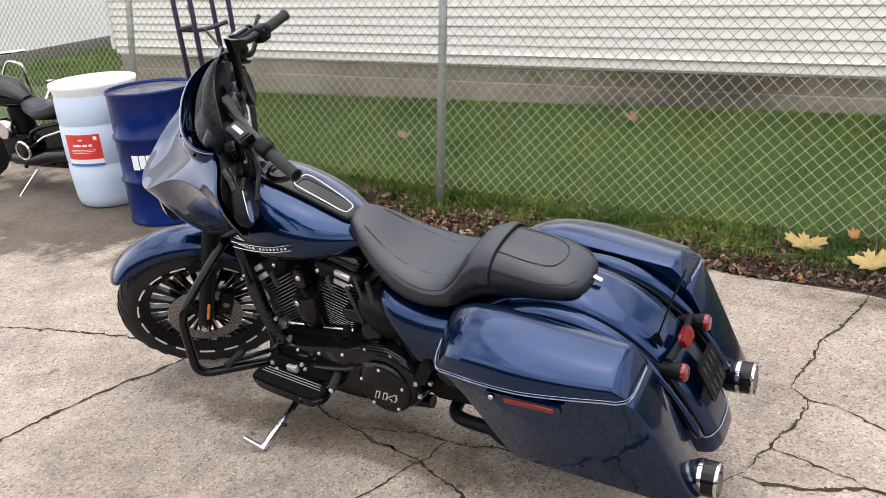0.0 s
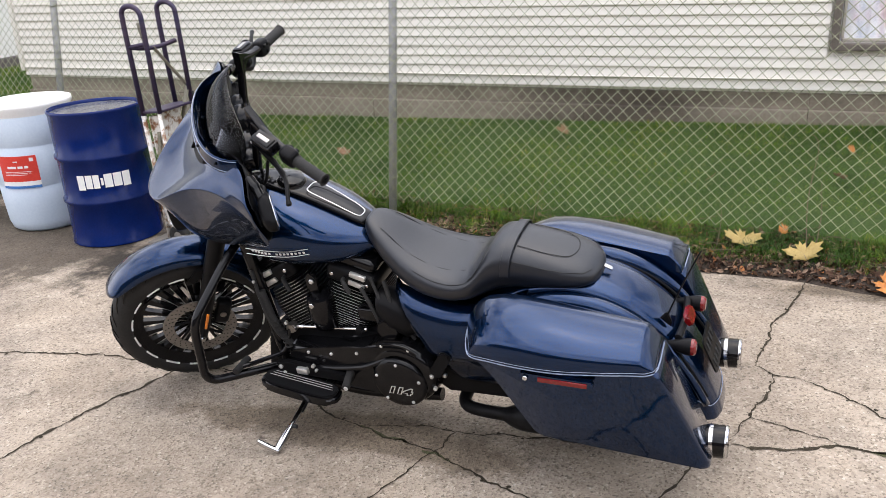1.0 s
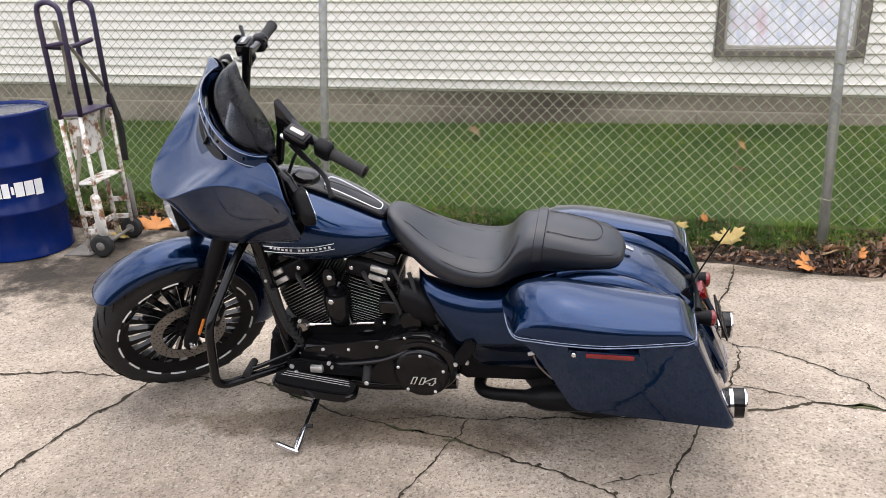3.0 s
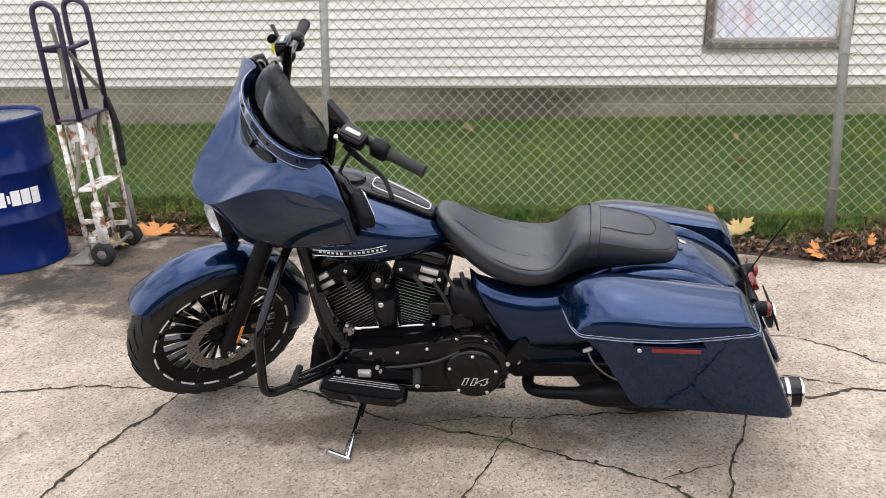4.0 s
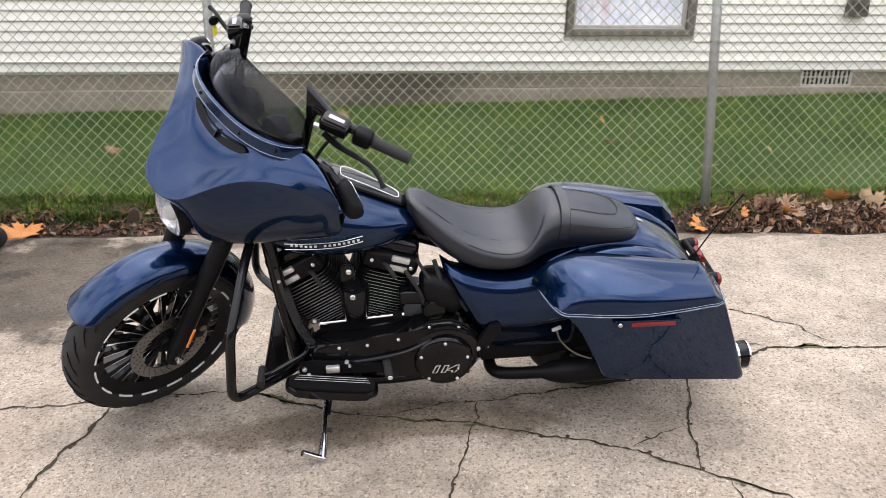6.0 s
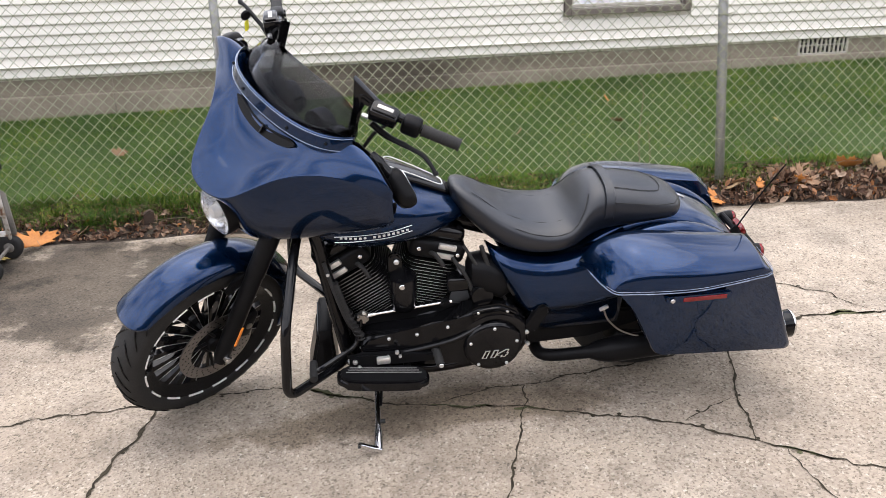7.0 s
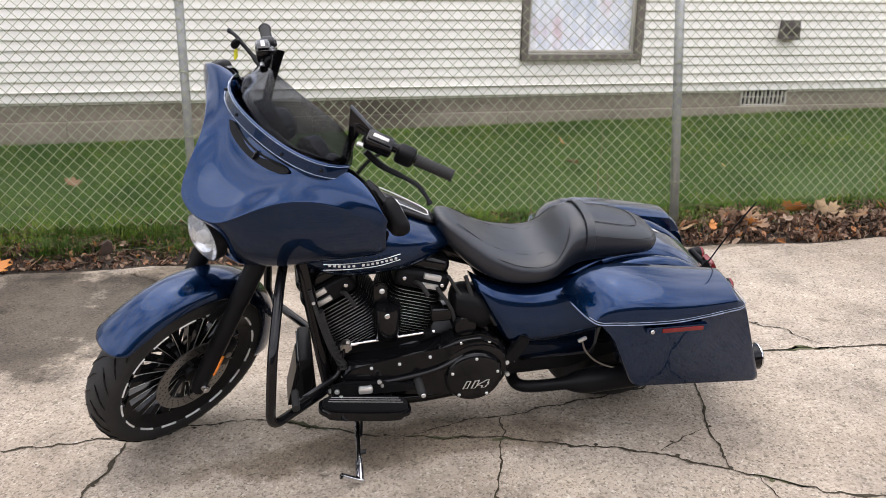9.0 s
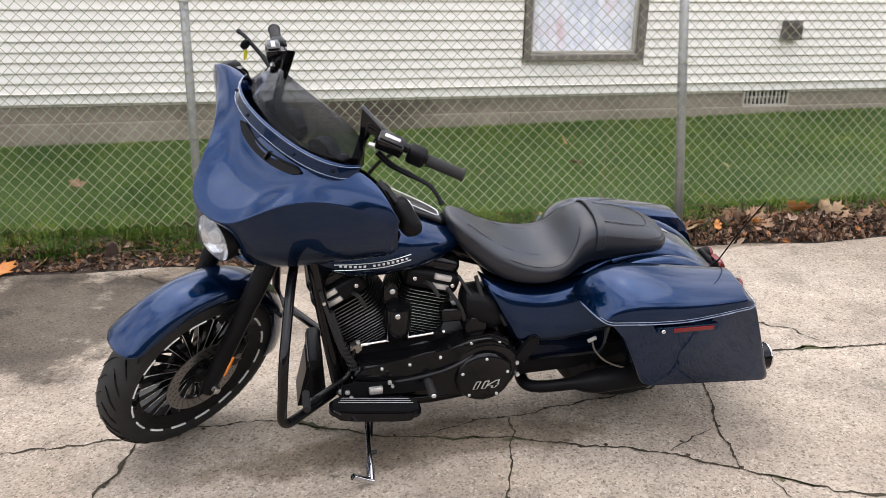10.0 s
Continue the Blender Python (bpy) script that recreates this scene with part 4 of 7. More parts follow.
STEER = Matrix.Translation(STEER_AT) @ Matrix.Rotation(radians(39.8), 4, STEER_AXIS) @ Matrix.Translation(-STEER_AT)

bike = new("motorcycle")
bike.empty_display_size = 0.2
bike.matrix_world = BIKE
tagged(bike, "dark metallic blue touring motorcycle with batwing fairing on kickstand", "motorcycle")


def bp(name, bm, mat, label="", smooth=True, steer=False, parent=None, sharp=35):
    ob = part(name, bm, M[mat], parent or bike, label, smooth, STEER if steer else None)
    if smooth and sharp:
        crease(ob, sharp)
    return ob


def front_wheel():
    c = AXLE_F
    prof = [(0.262, -0.050), (0.272, -0.058), (0.300, -0.064), (0.322, -0.060), (0.341, -0.042), (0.349, -0.018), (0.350, 0.0), (0.349, 0.018), (0.341, 0.042), (0.322, 0.060), (0.300, 0.064), (0.272, 0.058), (0.262, 0.050)]
    tyre = bp("front_tyre", lathe(prof, "y", c, 72), "rubber", "black rubber front tyre with curved tread grooves", steer=True)
    grooves = bmesh.new()
    for k in range(30):
        for sgn in (-1, 1):
            a0 = 2 * math.pi * (k + (0.5 if sgn > 0 else 0)) / 30
            line = []
            for i in range(6):
                u = i / 5
                v = sgn * (0.006 + 0.052 * u)
                rad = 0.3508 - 0.0245 * (abs(v) / 0.06) ** 2.6
                a = a0 + 0.24 * u ** 1.4
                line.append(c + Vector((rad * math.cos(a), v, rad * math.sin(a))))
            tube(line, [0.0014, 0.0028, 0.0034, 0.0033, 0.0028, 0.0012], 5, grooves)
    bp("tread_groove", grooves, "gloss_black", "dark curved tread grooves", steer=True, parent=tyre)
    rim = lathe([(0.225, -0.030), (0.245, -0.040), (0.262, -0.052), (0.272, -0.0565), (0.276, -0.053), (0.27, -0.046), (0.25, -0.03), (0.238, 0.0), (0.25, 0.03), (0.27, 0.046), (0.276, 0.053), (0.272, 0.0565), (0.262, 0.052), (0.245, 0.040), (0.225, 0.030), (0.222, 0.0), (0.225, -0.030)], "y", c, 64)
    rim_ob = bp("front_rim", rim, "gloss_black", "gloss black cast front rim", steer=True)
    # white bars stand in for pale light seen through the rim slots
    for k in range(16):
        a = 2 * math.pi * k / 16
        b = bmesh.new()
        half = 0.115
        pts = [c + Vector((0.2685 * math.cos(a + half * q), -0.0572, 0.2685 * math.sin(a + half * q))) for q in (-1, -0.5, 0, 0.5, 1)]
        tube(pts, 0.0040, 6, b)
        bp("rim_window", b, "slot_white", "white bar standing in for a pale see-through rim slot", steer=True, parent=rim_ob)
    for k in range(22):
        a = 2 * math.pi * k / 22
        b = bmesh.new()
        p = c + Vector((0.045 * math.cos(a), -0.020, 0.045 * math.sin(a)))
        q = c + Vector((0.236 * math.cos(a), -0.020, 0.236 * math.sin(a)))
        sd = Vector((-math.sin(a), 0, math.cos(a)))
        rings = []
        for u, wdt, dep in ((0, 0.0055, 0.024), (0.35, 0.0075, 0.020), (0.75, 0.0100, 0.016), (1, 0.0165, 0.018)):
            m = p.lerp(q, u)
            rings.append([m + sd * wdt + Vector((0, -dep * 0.5, 0)), m - sd * wdt + Vector((0, -dep * 0.5, 0)), m - sd * wdt * 0.8 + Vector((0, dep, 0)), m + sd * wdt * 0.8 + Vector((0, dep, 0))])
        loft(rings, b)
        bp("spoke", b, "gloss_black", "", False, True, rim_ob, 0)
        edge = tube([p + sd * 0.0050 + Vector((0, -0.012, 0)), p.lerp(q, 0.6) + sd * 0.0088 + Vector((0, -0.0095, 0)), q + sd * 0.0150 + Vector((0, -0.009, 0))], 0.0011, 5)
        bp("spoke_edge", edge, "machined", "bright cut spoke edges", True, True, rim_ob, 0)
    bp("hub", lathe([(1e-6, -0.075), (0.03, -0.075), (0.036, -0.06), (0.05, -0.055), (0.052, -0.04), (0.038, -0.025), (0.036, 0.025), (0.052, 0.04), (0.05, 0.055), (0.036, 0.06), (0.03, 0.075), (1e-6, 0.075)], "y", c, 28), "satin_black", steer=True)
    for sgn in (-1, 1):
        rotor = bmesh.new()
        lathe([(0.105, -0.0025), (0.150, -0.0025), (0.150, 0.0025), (0.105, 0.0025), (0.105, -0.0025)], "y", c + Vector((0, sgn * 0.078, 0)), 56, rotor)
        r_ob = bp("brake_rotor", rotor, "steel", "drilled steel brake disc, lightly rusted", steer=True)
        holes = bmesh.new()
        for k in range(28):
            for j, rr in enumerate((0.116, 0.127, 0.139)):
                a = 2 * math.pi * (k + 0.33 * j) / 28
                disc(0.0032, 0.0058, "y", c + Vector((rr * math.cos(a), sgn * 0.078, rr * math.sin(a))), 8, bm=holes)
        bp("drill_hole", holes, "dark_void", steer=True, parent=r_ob)
        for k in range(7):
            a = 2 * math.pi * k / 7
            b = tube([c + Vector((0.045 * math.cos(a - 0.3), sgn * 0.066, 0.045 * math.sin(a - 0.3))), c + Vector((0.11 * math.cos(a), sgn * 0.077, 0.11 * math.sin(a)))], [0.007, 0.005], 7)
            bp("rotor_arm", b, "satin_black", steer=True, parent=r_ob)
        # caliper behind the leg
        cal = box(0.06, 0.055, 0.115, (c.x + 0.118, sgn * 0.088, c.z + 0.065), 0.014, 3, rot=(0, 28, 0))
        k_ob = bp("brake_caliper", cal, "satin_black", "black four-piston brake caliper", steer=True)
        bp("caliper_badge", disc(0.013, 0.004, "y", (c.x + 0.118, sgn * 0.118, c.z + 0.065), 18), "steel", steer=True, parent=k_ob)


def front_fender():
    c = AXLE_F
    rings = []
    n_arc = 26
    for i in range(n_arc + 1):
        u = i / n_arc
        a = radians(134 - 154 * u)  # from the front lip over the top to the rear lip
        crown = 0.402 + 0.014 * math.sin(math.pi * min(u * 1.35, 1)) - 0.010 * u
        low = 0.346 + 0.016 * (1 - u) - 0.080 * max(u - 0.42, 0) / 0.58
        half = 0.084
        if u < 0.16:
            low += (crown - low) * ((0.16 - u) / 0.16) ** 2 * 0.35
        ring = []
        for q in (-1.0, -0.99, -0.95, -0.86, -0.68, -0.4, 0, 0.4, 0.68, 0.86, 0.95, 0.99, 1.0):
            depth = abs(q)
            rr = crown - (crown - low) * (1 - math.sqrt(max(1 - depth ** 2.3, 0)))
            b = a - radians(6) * (1 - u) ** 7 * depth ** 3
            ring.append(c + Vector((rr * math.cos(b), q * half, rr * math.sin(b))))
        rings.append(ring)
    f = bp("front_fender", loft(rings, caps=False, closed=False), "blue_paint", "long wrapped metallic blue front fender", steer=True, sharp=0)
    thick(f, 0.004)
    subsurf(f, 1)
    for sgn in (-1, 1):
        b = outline([(-0.05, -0.02), (0.05, -0.02), (0.055, 0.01), (0.0, 0.028), (-0.05, 0.012)], 0.012, "y", 0, 0.004)
        b.transform(Matrix.Translation((c.x + 0.10, sgn * 0.094, c.z + 0.30)) @ Matrix.Rotation(radians(-25), 4, "Y"))
        bp("fender_bracket", b, "satin_black", steer=True)


def forks():
    c = AXLE_F
    for sgn in (-1, 1):
        base = Vector((c.x, sgn * 0.118, c.z))
        up = STEER_AXIS
        leg = bmesh.new()
        pts = [base - up * 0.035, base, base + up * 0.10, base + up * 0.36, base + up * 0.38]
        tube(pts, [0.024, 0.029, 0.031, 0.031, 0.028], 18, leg)
        lower = bp("fork_leg", leg, "satin_black", "black telescopic fork leg", steer=True)
        bp("fork_tube", tube([base + up * 0.37, base + up * 0.80], 0.034, 18), "satin_black", "black fork slider cover", steer=True)
        bp("axle_cap", disc(0.015, 0.03, "y", base + Vector((0, sgn * 0.03, 0)), 16, 0.004), "chrome", steer=True, parent=lower)
        # side reflector along the leg
        rr = box(0.012, 0.006, 0.088, (0, 0, 0), 0.004, 2)
        rr.transform(Matrix.Translation(base + up * 0.10 + Vector((0.010, sgn * 0.034, 0))) @ Matrix.Rotation(radians(26), 4, "Y"))
        bp("side_reflector", rr, "amber_lens", "amber side reflector", steer=True, parent=lower)
    bp("lower_clamp", box(0.10, 0.30, 0.05, (-1.115, 0, 0.87), 0.014, 3, rot=(0, 26, 0)), "satin_black", steer=True)
    bp("upper_clamp", box(0.09, 0.28, 0.04, (-1.03, 0, 1.05), 0.014, 3, rot=(0, 26, 0)), "satin_black", steer=True)


FAIRING = {
    0.0: [(-1.265, 0.815), (-1.272, 0.862), (-1.290, 0.960), (-1.372, 1.053), (-1.304, 1.086), (-1.200, 1.126), (-1.138, 1.184), (-1.112, 1.256)],
    0.06: [(-1.258, 0.818), (-1.270, 0.865), (-1.288, 0.962), (-1.362, 1.058), (-1.294, 1.092), (-1.195, 1.131), (-1.134, 1.187), (-1.106, 1.256)],
    0.105: [(-1.242, 0.825), (-1.290, 0.885), (-1.318, 0.980), (-1.336, 1.067), (-1.262, 1.109), (-1.180, 1.143), (-1.124, 1.193), (-1.092, 1.257)],
    0.15: [(-1.205, 0.836), (-1.246, 0.892), (-1.272, 1.000), (-1.272, 1.116), (-1.208, 1.146), (-1.152, 1.171), (-1.102, 1.208), (-1.070, 1.257)],
    0.20: [(-1.160, 0.850), (-1.186, 0.910), (-1.195, 1.020), (-1.186, 1.160), (-1.146, 1.180), (-1.118, 1.200), (-1.078, 1.224), (-1.044, 1.257)],
    0.30: [(-1.075, 0.905), (-1.100, 0.960), (-1.110, 1.060), (-1.100, 1.188), (-1.072, 1.207), (-1.054, 1.224), (-1.018, 1.240), (-0.985, 1.254)],
    0.40: [(-1.010, 0.972), (-1.028, 1.025), (-1.038, 1.105), (-1.042, 1.182), (-1.034, 1.206), (-1.024, 1.221), (-1.012, 1.232), (-0.998, 1.240)],
    0.45: [(-0.990, 1.015), (-1.004, 1.062), (-1.012, 1.116), (-1.016, 1.164), (-1.014, 1.186), (-1.012, 1.199), (-1.010, 1.209), (-1.006, 1.214)],
    0.472: [(-0.975, 1.050), (-0.985, 1.085), (-0.992, 1.122), (-0.996, 1.150), (-0.998, 1.166), (-0.998, 1.176), (-0.997, 1.182), (-0.995, 1.186)],
}


def fairing():
    keys = sorted(FAIRING)
    cols = [(-k, FAIRING[k]) for k in reversed(keys[1:])] + [(k, FAIRING[k]) for k in keys]
    rings = []
    for v, prof in cols:
        # tight points on both sides of the lip keep its edge crisp
        lip3 = Vector(prof[3])
        sharp_prof = prof[:3] + [tuple(lip3.lerp(Vector(prof[2]), 0.09)), prof[3], tuple(lip3.lerp(Vector(prof[4]), 0.14))] + prof[4:]
        rings.append([(x, v, w) for x, w in sharp_prof])
    skin = loft(rings, caps=False, closed=False)
    fold = skin.edges.layers.float.new("crease_edge")
    skin.verts.ensure_lookup_table()
    per = len(rings[0])
    for e in skin.edges:
        if all(q.index % per == 4 for q in e.verts):
            e[fold] = 0.75
    f = bp("fairing", skin, "blue_paint", "metallic blue batwing front fairing", steer=True, sharp=0)
    thick(f, 0.006)
    subsurf(f, 2)
    # inner fairing with gauges
    inner = []
    for v, prof in cols:
        k = abs(v)
        inner.append([(prof[0][0] + 0.015, v * 0.97, prof[0][1] + 0.01), (prof[0][0] + 0.10 * (1 - k * 1.6), v * 0.95, prof[0][1] + 0.08), (-0.985 - 0.02 * k, v * 0.93, 1.06 + 0.04 * k), (-0.975 - 0.03 * k, v * 0.93, 1.15), (prof[-1][0] + 0.05 - 0.08 * k, v * 0.955, prof[-1][1] - 0.02), (prof[-1][0] + 0.01, v * 0.97, prof[-1][1] - 0.003)])
    i_ob = bp("inner_fairing", loft(inner, caps=False, closed=False), "satin_black", "black inner fairing panel", steer=True, sharp=0)
    thick(i_ob, 0.004)
    subsurf(i_ob, 1)
    for sgn in (-1, 1):
        bp("speaker", lathe([(1e-6, 0.004), (0.05, 0.008), (0.066, 0.014), (0.074, 0.008), (0.076, -0.01)], "x", (-0.955, sgn * 0.325, 1.085), 28), "satin_black", "round black fairing speaker", steer=True, parent=i_ob)
        bp("gauge", lathe([(1e-6, 0.004), (0.048, 0.006), (0.055, 0.016), (0.06, 0.0), (0.06, -0.03)], "x", (-0.955, sgn * 0.085, 1.165), 28), "gloss_black", "round instrument gauge", steer=True, parent=i_ob)
    for y in (-0.17, 0.17):
        bp("gauge", lathe([(1e-6, 0.004), (0.03, 0.006), (0.036, 0.012), (0.04, 0.0), (0.04, -0.03)], "x", (-0.955, y, 1.175), 24), "gloss_black", "", steer=True, parent=i_ob)
    bp("display", box(0.012, 0.16, 0.10, (-0.952, 0, 1.05), 0.01, 2), "gloss_black", "dark infotainment screen", steer=True, parent=i_ob)
    # fairing air duct
    duct, lip = [], []
    for k in range(17):
        v = -0.150 + 0.300 * k / 16
        u = abs(v) / 0.150
        x, w = -1.139 + 0.024 * u ** 2, 1.187 + 0.016 * u ** 2
        h = 0.0135 * (1 - u ** 6) ** 0.5 + 0.002
        dx, dw = 0.62, 0.78
        duct.append([(x - dx * h - 0.003, v, w - dw * h + 0.002), (x + dx * h - 0.003, v, w + dw * h + 0.002), (x + dx * h + 0.02, v, w + dw * h - 0.01), (x - dx * h + 0.02, v, w - dw * h - 0.01)])
        lip.append((x + dx * h - 0.003, v, w + dw * h + 0.002))
    d_ob = bp("air_duct", loft(duct), "satin_black", "black slotted air duct under the windshield", steer=True, sharp=50)
    bp("duct_lip", tube(lip, 0.004, 8), "satin_black", steer=True, parent=d_ob)
    bp("duct_fin", box(0.02, 0.006, 0.03, (-1.141, -0.02, 1.194), 0.002, rot=(0, 38, 0)), "gloss_black", steer=True, parent=d_ob)
    # windshield with trim
    shield, trim = [], []
    for i in range(19):
        u = -1 + i / 9
        v = 0.272 * math.sin(u * 1.35) / math.sin(1.35)
        bx = -1.105 + 0.118 * abs(u) ** 2.2
        bw = 1.262 - 0.010 * u * u
        tall = 0.082 * (1 - abs(u) ** 3.2) + 0.004
        shield.append([(bx - 0.004, v, bw - 0.03), (bx + 0.010, v * 0.995, bw + 0.004), (bx + 0.014 + 0.70 * tall, v * 0.985, bw + tall * 0.55), (bx + 0.016 + 1.42 * tall, v * 0.965, bw + tall)])
        trim.append((bx - 0.006, v, bw - 0.012))
    s_ob = bp("windshield", loft(shield, caps=False, closed=False), "smoked_glass", "short smoked plastic windshield", steer=True, sharp=0)
    thick(s_ob, 0.004)
    band, stripe, stripe2 = [], [], []
    for i in range(19):
        u = -1 + i / 9
        v = 0.280 * math.sin(u * 1.35) / math.sin(1.35)
        bx = -1.115 + 0.122 * abs(u) ** 2.2
        bw = 1.258 - 0.010 * u * u
        band.append([(bx - 0.012, v * 1.02, bw - 0.034), (bx - 0.018, v * 1.03, bw - 0.022), (bx - 0.004, v, bw + 0.020), (bx + 0.002, v, bw + 0.022), (bx + 0.004, v * 0.99, bw - 0.024)])
        stripe.append((bx - 0.0165, v * 1.026, bw - 0.018))
        stripe2.append((bx - 0.0055, v * 1.004, bw + 0.0175))
    t_ob = bp("windshield_trim", loft(band), "blue_paint", "blue painted windshield retaining strip", steer=True, sharp=40)
    for line in (stripe, stripe2):
        bp("pinstripe", tube(line, 0.0016, 6), "pinstripe", "thin pale pinstripe", steer=True, parent=t_ob)
    for u in (-0.72, -0.3, 0.3, 0.72):
        v = 0.280 * math.sin(u * 1.35) / math.sin(1.35)
        bx = -1.115 + 0.122 * abs(u) ** 2.2
        bp("screw", lathe([(1e-6, -0.004), (0.005, -0.003), (0.006, 0.002)], "x", (bx - 0.013, v * 1.01, 1.253), 12), "satin_black", steer=True, parent=t_ob)
    # headlamp in the nose
    h_ob = bp("headlamp", lathe([(0.084, 0.03), (0.085, 0.0), (0.083, -0.006), (0.080, -0.008)], "x", (-1.322, 0, 0.924), 36), "satin_black", "round headlamp in a dark ring", steer=True)
    bp("lens", lathe([(1e-6, -0.030), (0.035, -0.027), (0.062, -0.019), (0.081, -0.007)], "x", (-1.322, 0, 0.924), 36), "clear_lens", "clear headlamp lens", steer=True, parent=h_ob)
    bp("reflector", lathe([(1e-6, 0.03), (0.04, 0.024), (0.07, 0.004), (0.082, -0.006)], "x", (-1.322, 0, 0.924), 36), "chrome", steer=True, parent=h_ob)
    bp("bulb", lathe([(1e-6, -0.004), (0.016, 0.0), (0.020, 0.012), (0.018, 0.03)], "x", (-1.322, 0, 0.924), 20), "machined", steer=True, parent=h_ob)
    # paddle mirrors hung on arms from the inner edge of the fairing
    for sgn in (-1, 1):
        turn = radians(36)
        rows = []
        for dx, sc in ((0.018, 0.90), (0.014, 1.0), (0.0, 1.0), (-0.016, 0.90), (-0.026, 0.62), (-0.030, 0.25)):
            ring = []
            for a, b in round_rect(0.132 * sc, 0.074 * sc, 0.036 * sc):
                wide = b * (1.0 + 1.6 * a)
                ring.append((-0.944 + dx, sgn * (0.446 + a * math.cos(turn) + wide * math.sin(turn)), 1.158 - a * math.sin(turn) + wide * math.cos(turn)))
            rows.append(ring)
        mir = bp("mirror", loft(rows), "satin_black", "black paddle-shaped fairing mirror", steer=True, sharp=50)
        glass = [(-0.9255, sgn * (0.446 + a * math.cos(turn) + b * math.sin(turn)), 1.158 - a * math.sin(turn) + b * math.cos(turn)) for a, b in round_rect(0.112, 0.060, 0.028)]
        bp("mirror_glass", loft([glass, [(x + 0.002, v, w) for x, v, w in glass]]), "chrome", "silvered mirror glass", False, True, mir, 0)
        bp("mirror_arm", tube(smooth_line([(-0.975, sgn * 0.335, 1.225), (-0.960, sgn * 0.375, 1.208), (-0.952, sgn * 0.415, 1.185)], 5), [0.020] * 5 + [0.016] * 5 + [0.014], 12), "gloss_black", "black mirror arm", steer=True, parent=mir)


def crisp(bm, m):
    bm.transform(m)
    return bm


def handlebar():
    path = HBAR
    for sgn in (-1, 1):
        pts = [(x, sgn * v, w) for x, v, w in path]
        bp("handlebar", tube(bend(pts, 0.016, 5), 0.0155, 14), "gloss_black", "gloss black angled handlebar", steer=True)
        a, b = Vector(pts[-2]), Vector(pts[-1])
        d = (b - a).normalized()
        g0 = b - d * 0.125
        ribs = []
        radii = []
        for k in range(25):
            ribs.append(g0 + d * 0.125 * k / 24)
            radii.append(0.0185 + (0.0012 if k % 2 else 0) + (0.004 if k in (0, 24) else 0))
        bp("grip", tube(ribs, radii, 14), "rubber", "ribbed black rubber grip", steer=True)
        s0 = g0 - d * 0.035
        rear = (Vector((1, 0, 0)) - d * d.x).normalized()
        over = Vector((0, 0, 1)) - d * d.z
        over = (over - rear * over.dot(rear)).normalized()
        m = Matrix.Translation(s0) @ Matrix((d, rear, over)).transposed().to_4x4()
        sw = box(0.062, 0.048, 0.062, (0, 0, 0), 0.014, 3)
        sw.transform(m)
        sw_ob = bp("switch_housing", sw, "satin_black", "black switch housing", steer=True)
        for kx, kz in ((-0.012, 0.012), (0.012, 0.012), (0.0, -0.014)):
            bt = box(0.014, 0.006, 0.012, (kx, 0.027, kz), 0.002)
            bt.transform(m)
            bp("switch", bt, "gloss_black", steer=True, parent=sw_ob)
        mc = box(0.09, 0.052, 0.045, (-0.088, -0.02, 0.022), 0.010, 2)
        mc.transform(m)
        mc_ob = bp("master_cylinder", mc, "gloss_black", "black hydraulic master cylinder", steer=True)
        lid = box(0.075, 0.040, 0.006, (-0.088, -0.02, 0.047), 0.003, 2)
        lid.transform(m)
        bp("lid", lid, "gloss_black", steer=True, parent=mc_ob)
        bp("lid_badge", crisp(box(0.050, 0.014, 0.002, (-0.088, -0.02, 0.0505), 0.0006), m), "steel", "grey printed lid badge", steer=True, parent=mc_ob)
        bp("pivot_bolt", tube([m @ Vector((-0.150, -0.030, -0.004)), m @ Vector((-0.128, -0.030, -0.002))], 0.0075, 10), "machined", "bright pivot bolt", steer=True, parent=mc_ob)
        clamp = disc(0.024, 0.030, "x", (-0.125, 0.0, 0.0), 18, 0.006)
        clamp.transform(m)
        bp("bar_clamp", clamp, "satin_black", steer=True, parent=mc_ob)
        tip = Vector((-0.868, -0.516, 1.224)) if sgn < 0 else Vector((-0.844, 0.542, 1.238))
        knee = Vector((-0.858, sgn * 0.440, 1.243))
        lv = tube(smooth_line([Vector((-0.908, sgn * 0.255, 1.268)), Vector((-0.880, sgn * 0.300, 1.232)), Vector((-0.862, sgn * 0.370, 1.232)), knee, knee.lerp(tip, 0.55) + Vector((0, 0, 0.006)), tip], 5), [0.011] * 6 + [0.0095] * 5 + [0.0075] * 8 + [0.0068] * 5 + [0.0095, 0.0085], 10)
        bp("lever", lv, "satin_black", "black hand lever with ball end", steer=True)
        # pointed gusset at the elbow of the bar
        e0 = Vector(pts[3])
        dn, dl = (Vector(pts[2]) - e0).normalized(), (Vector(pts[4]) - e0).normalized()
        apex = e0 - (dn + dl) * 0.034
        gb = bmesh.new()
        nrm = dn.cross(dl).normalized()
        rows = []
        for off, k in ((-0.0135, 0.92), (-0.010, 1.0), (0.010, 1.0), (0.0135, 0.92)):
            rows.append([q + nrm * off for q in (apex.lerp(e0, 1 - k), e0 + dl * 0.055 - dn * 0.012 * k, e0 + dl * 0.055 + dn * 0.014 * k, e0 + (dl + dn) * 0.022, e0 + dn * 0.055 + dl * 0.014 * k, e0 + dn * 0.055 - dl * 0.012 * k)])
        loft(rows, gb)
        bp("bar_elbow", gb, "gloss_black", "pointed black bar elbow", steer=True)
    fob = outline(round_rect(0.022, 0.040, 0.005), 0.003, "y", 0, 0.001)
    fob.transform(Matrix.Translation((-0.88, 0.45, 1.205)) @ Matrix.Rotation(radians(25), 4, "Z"))
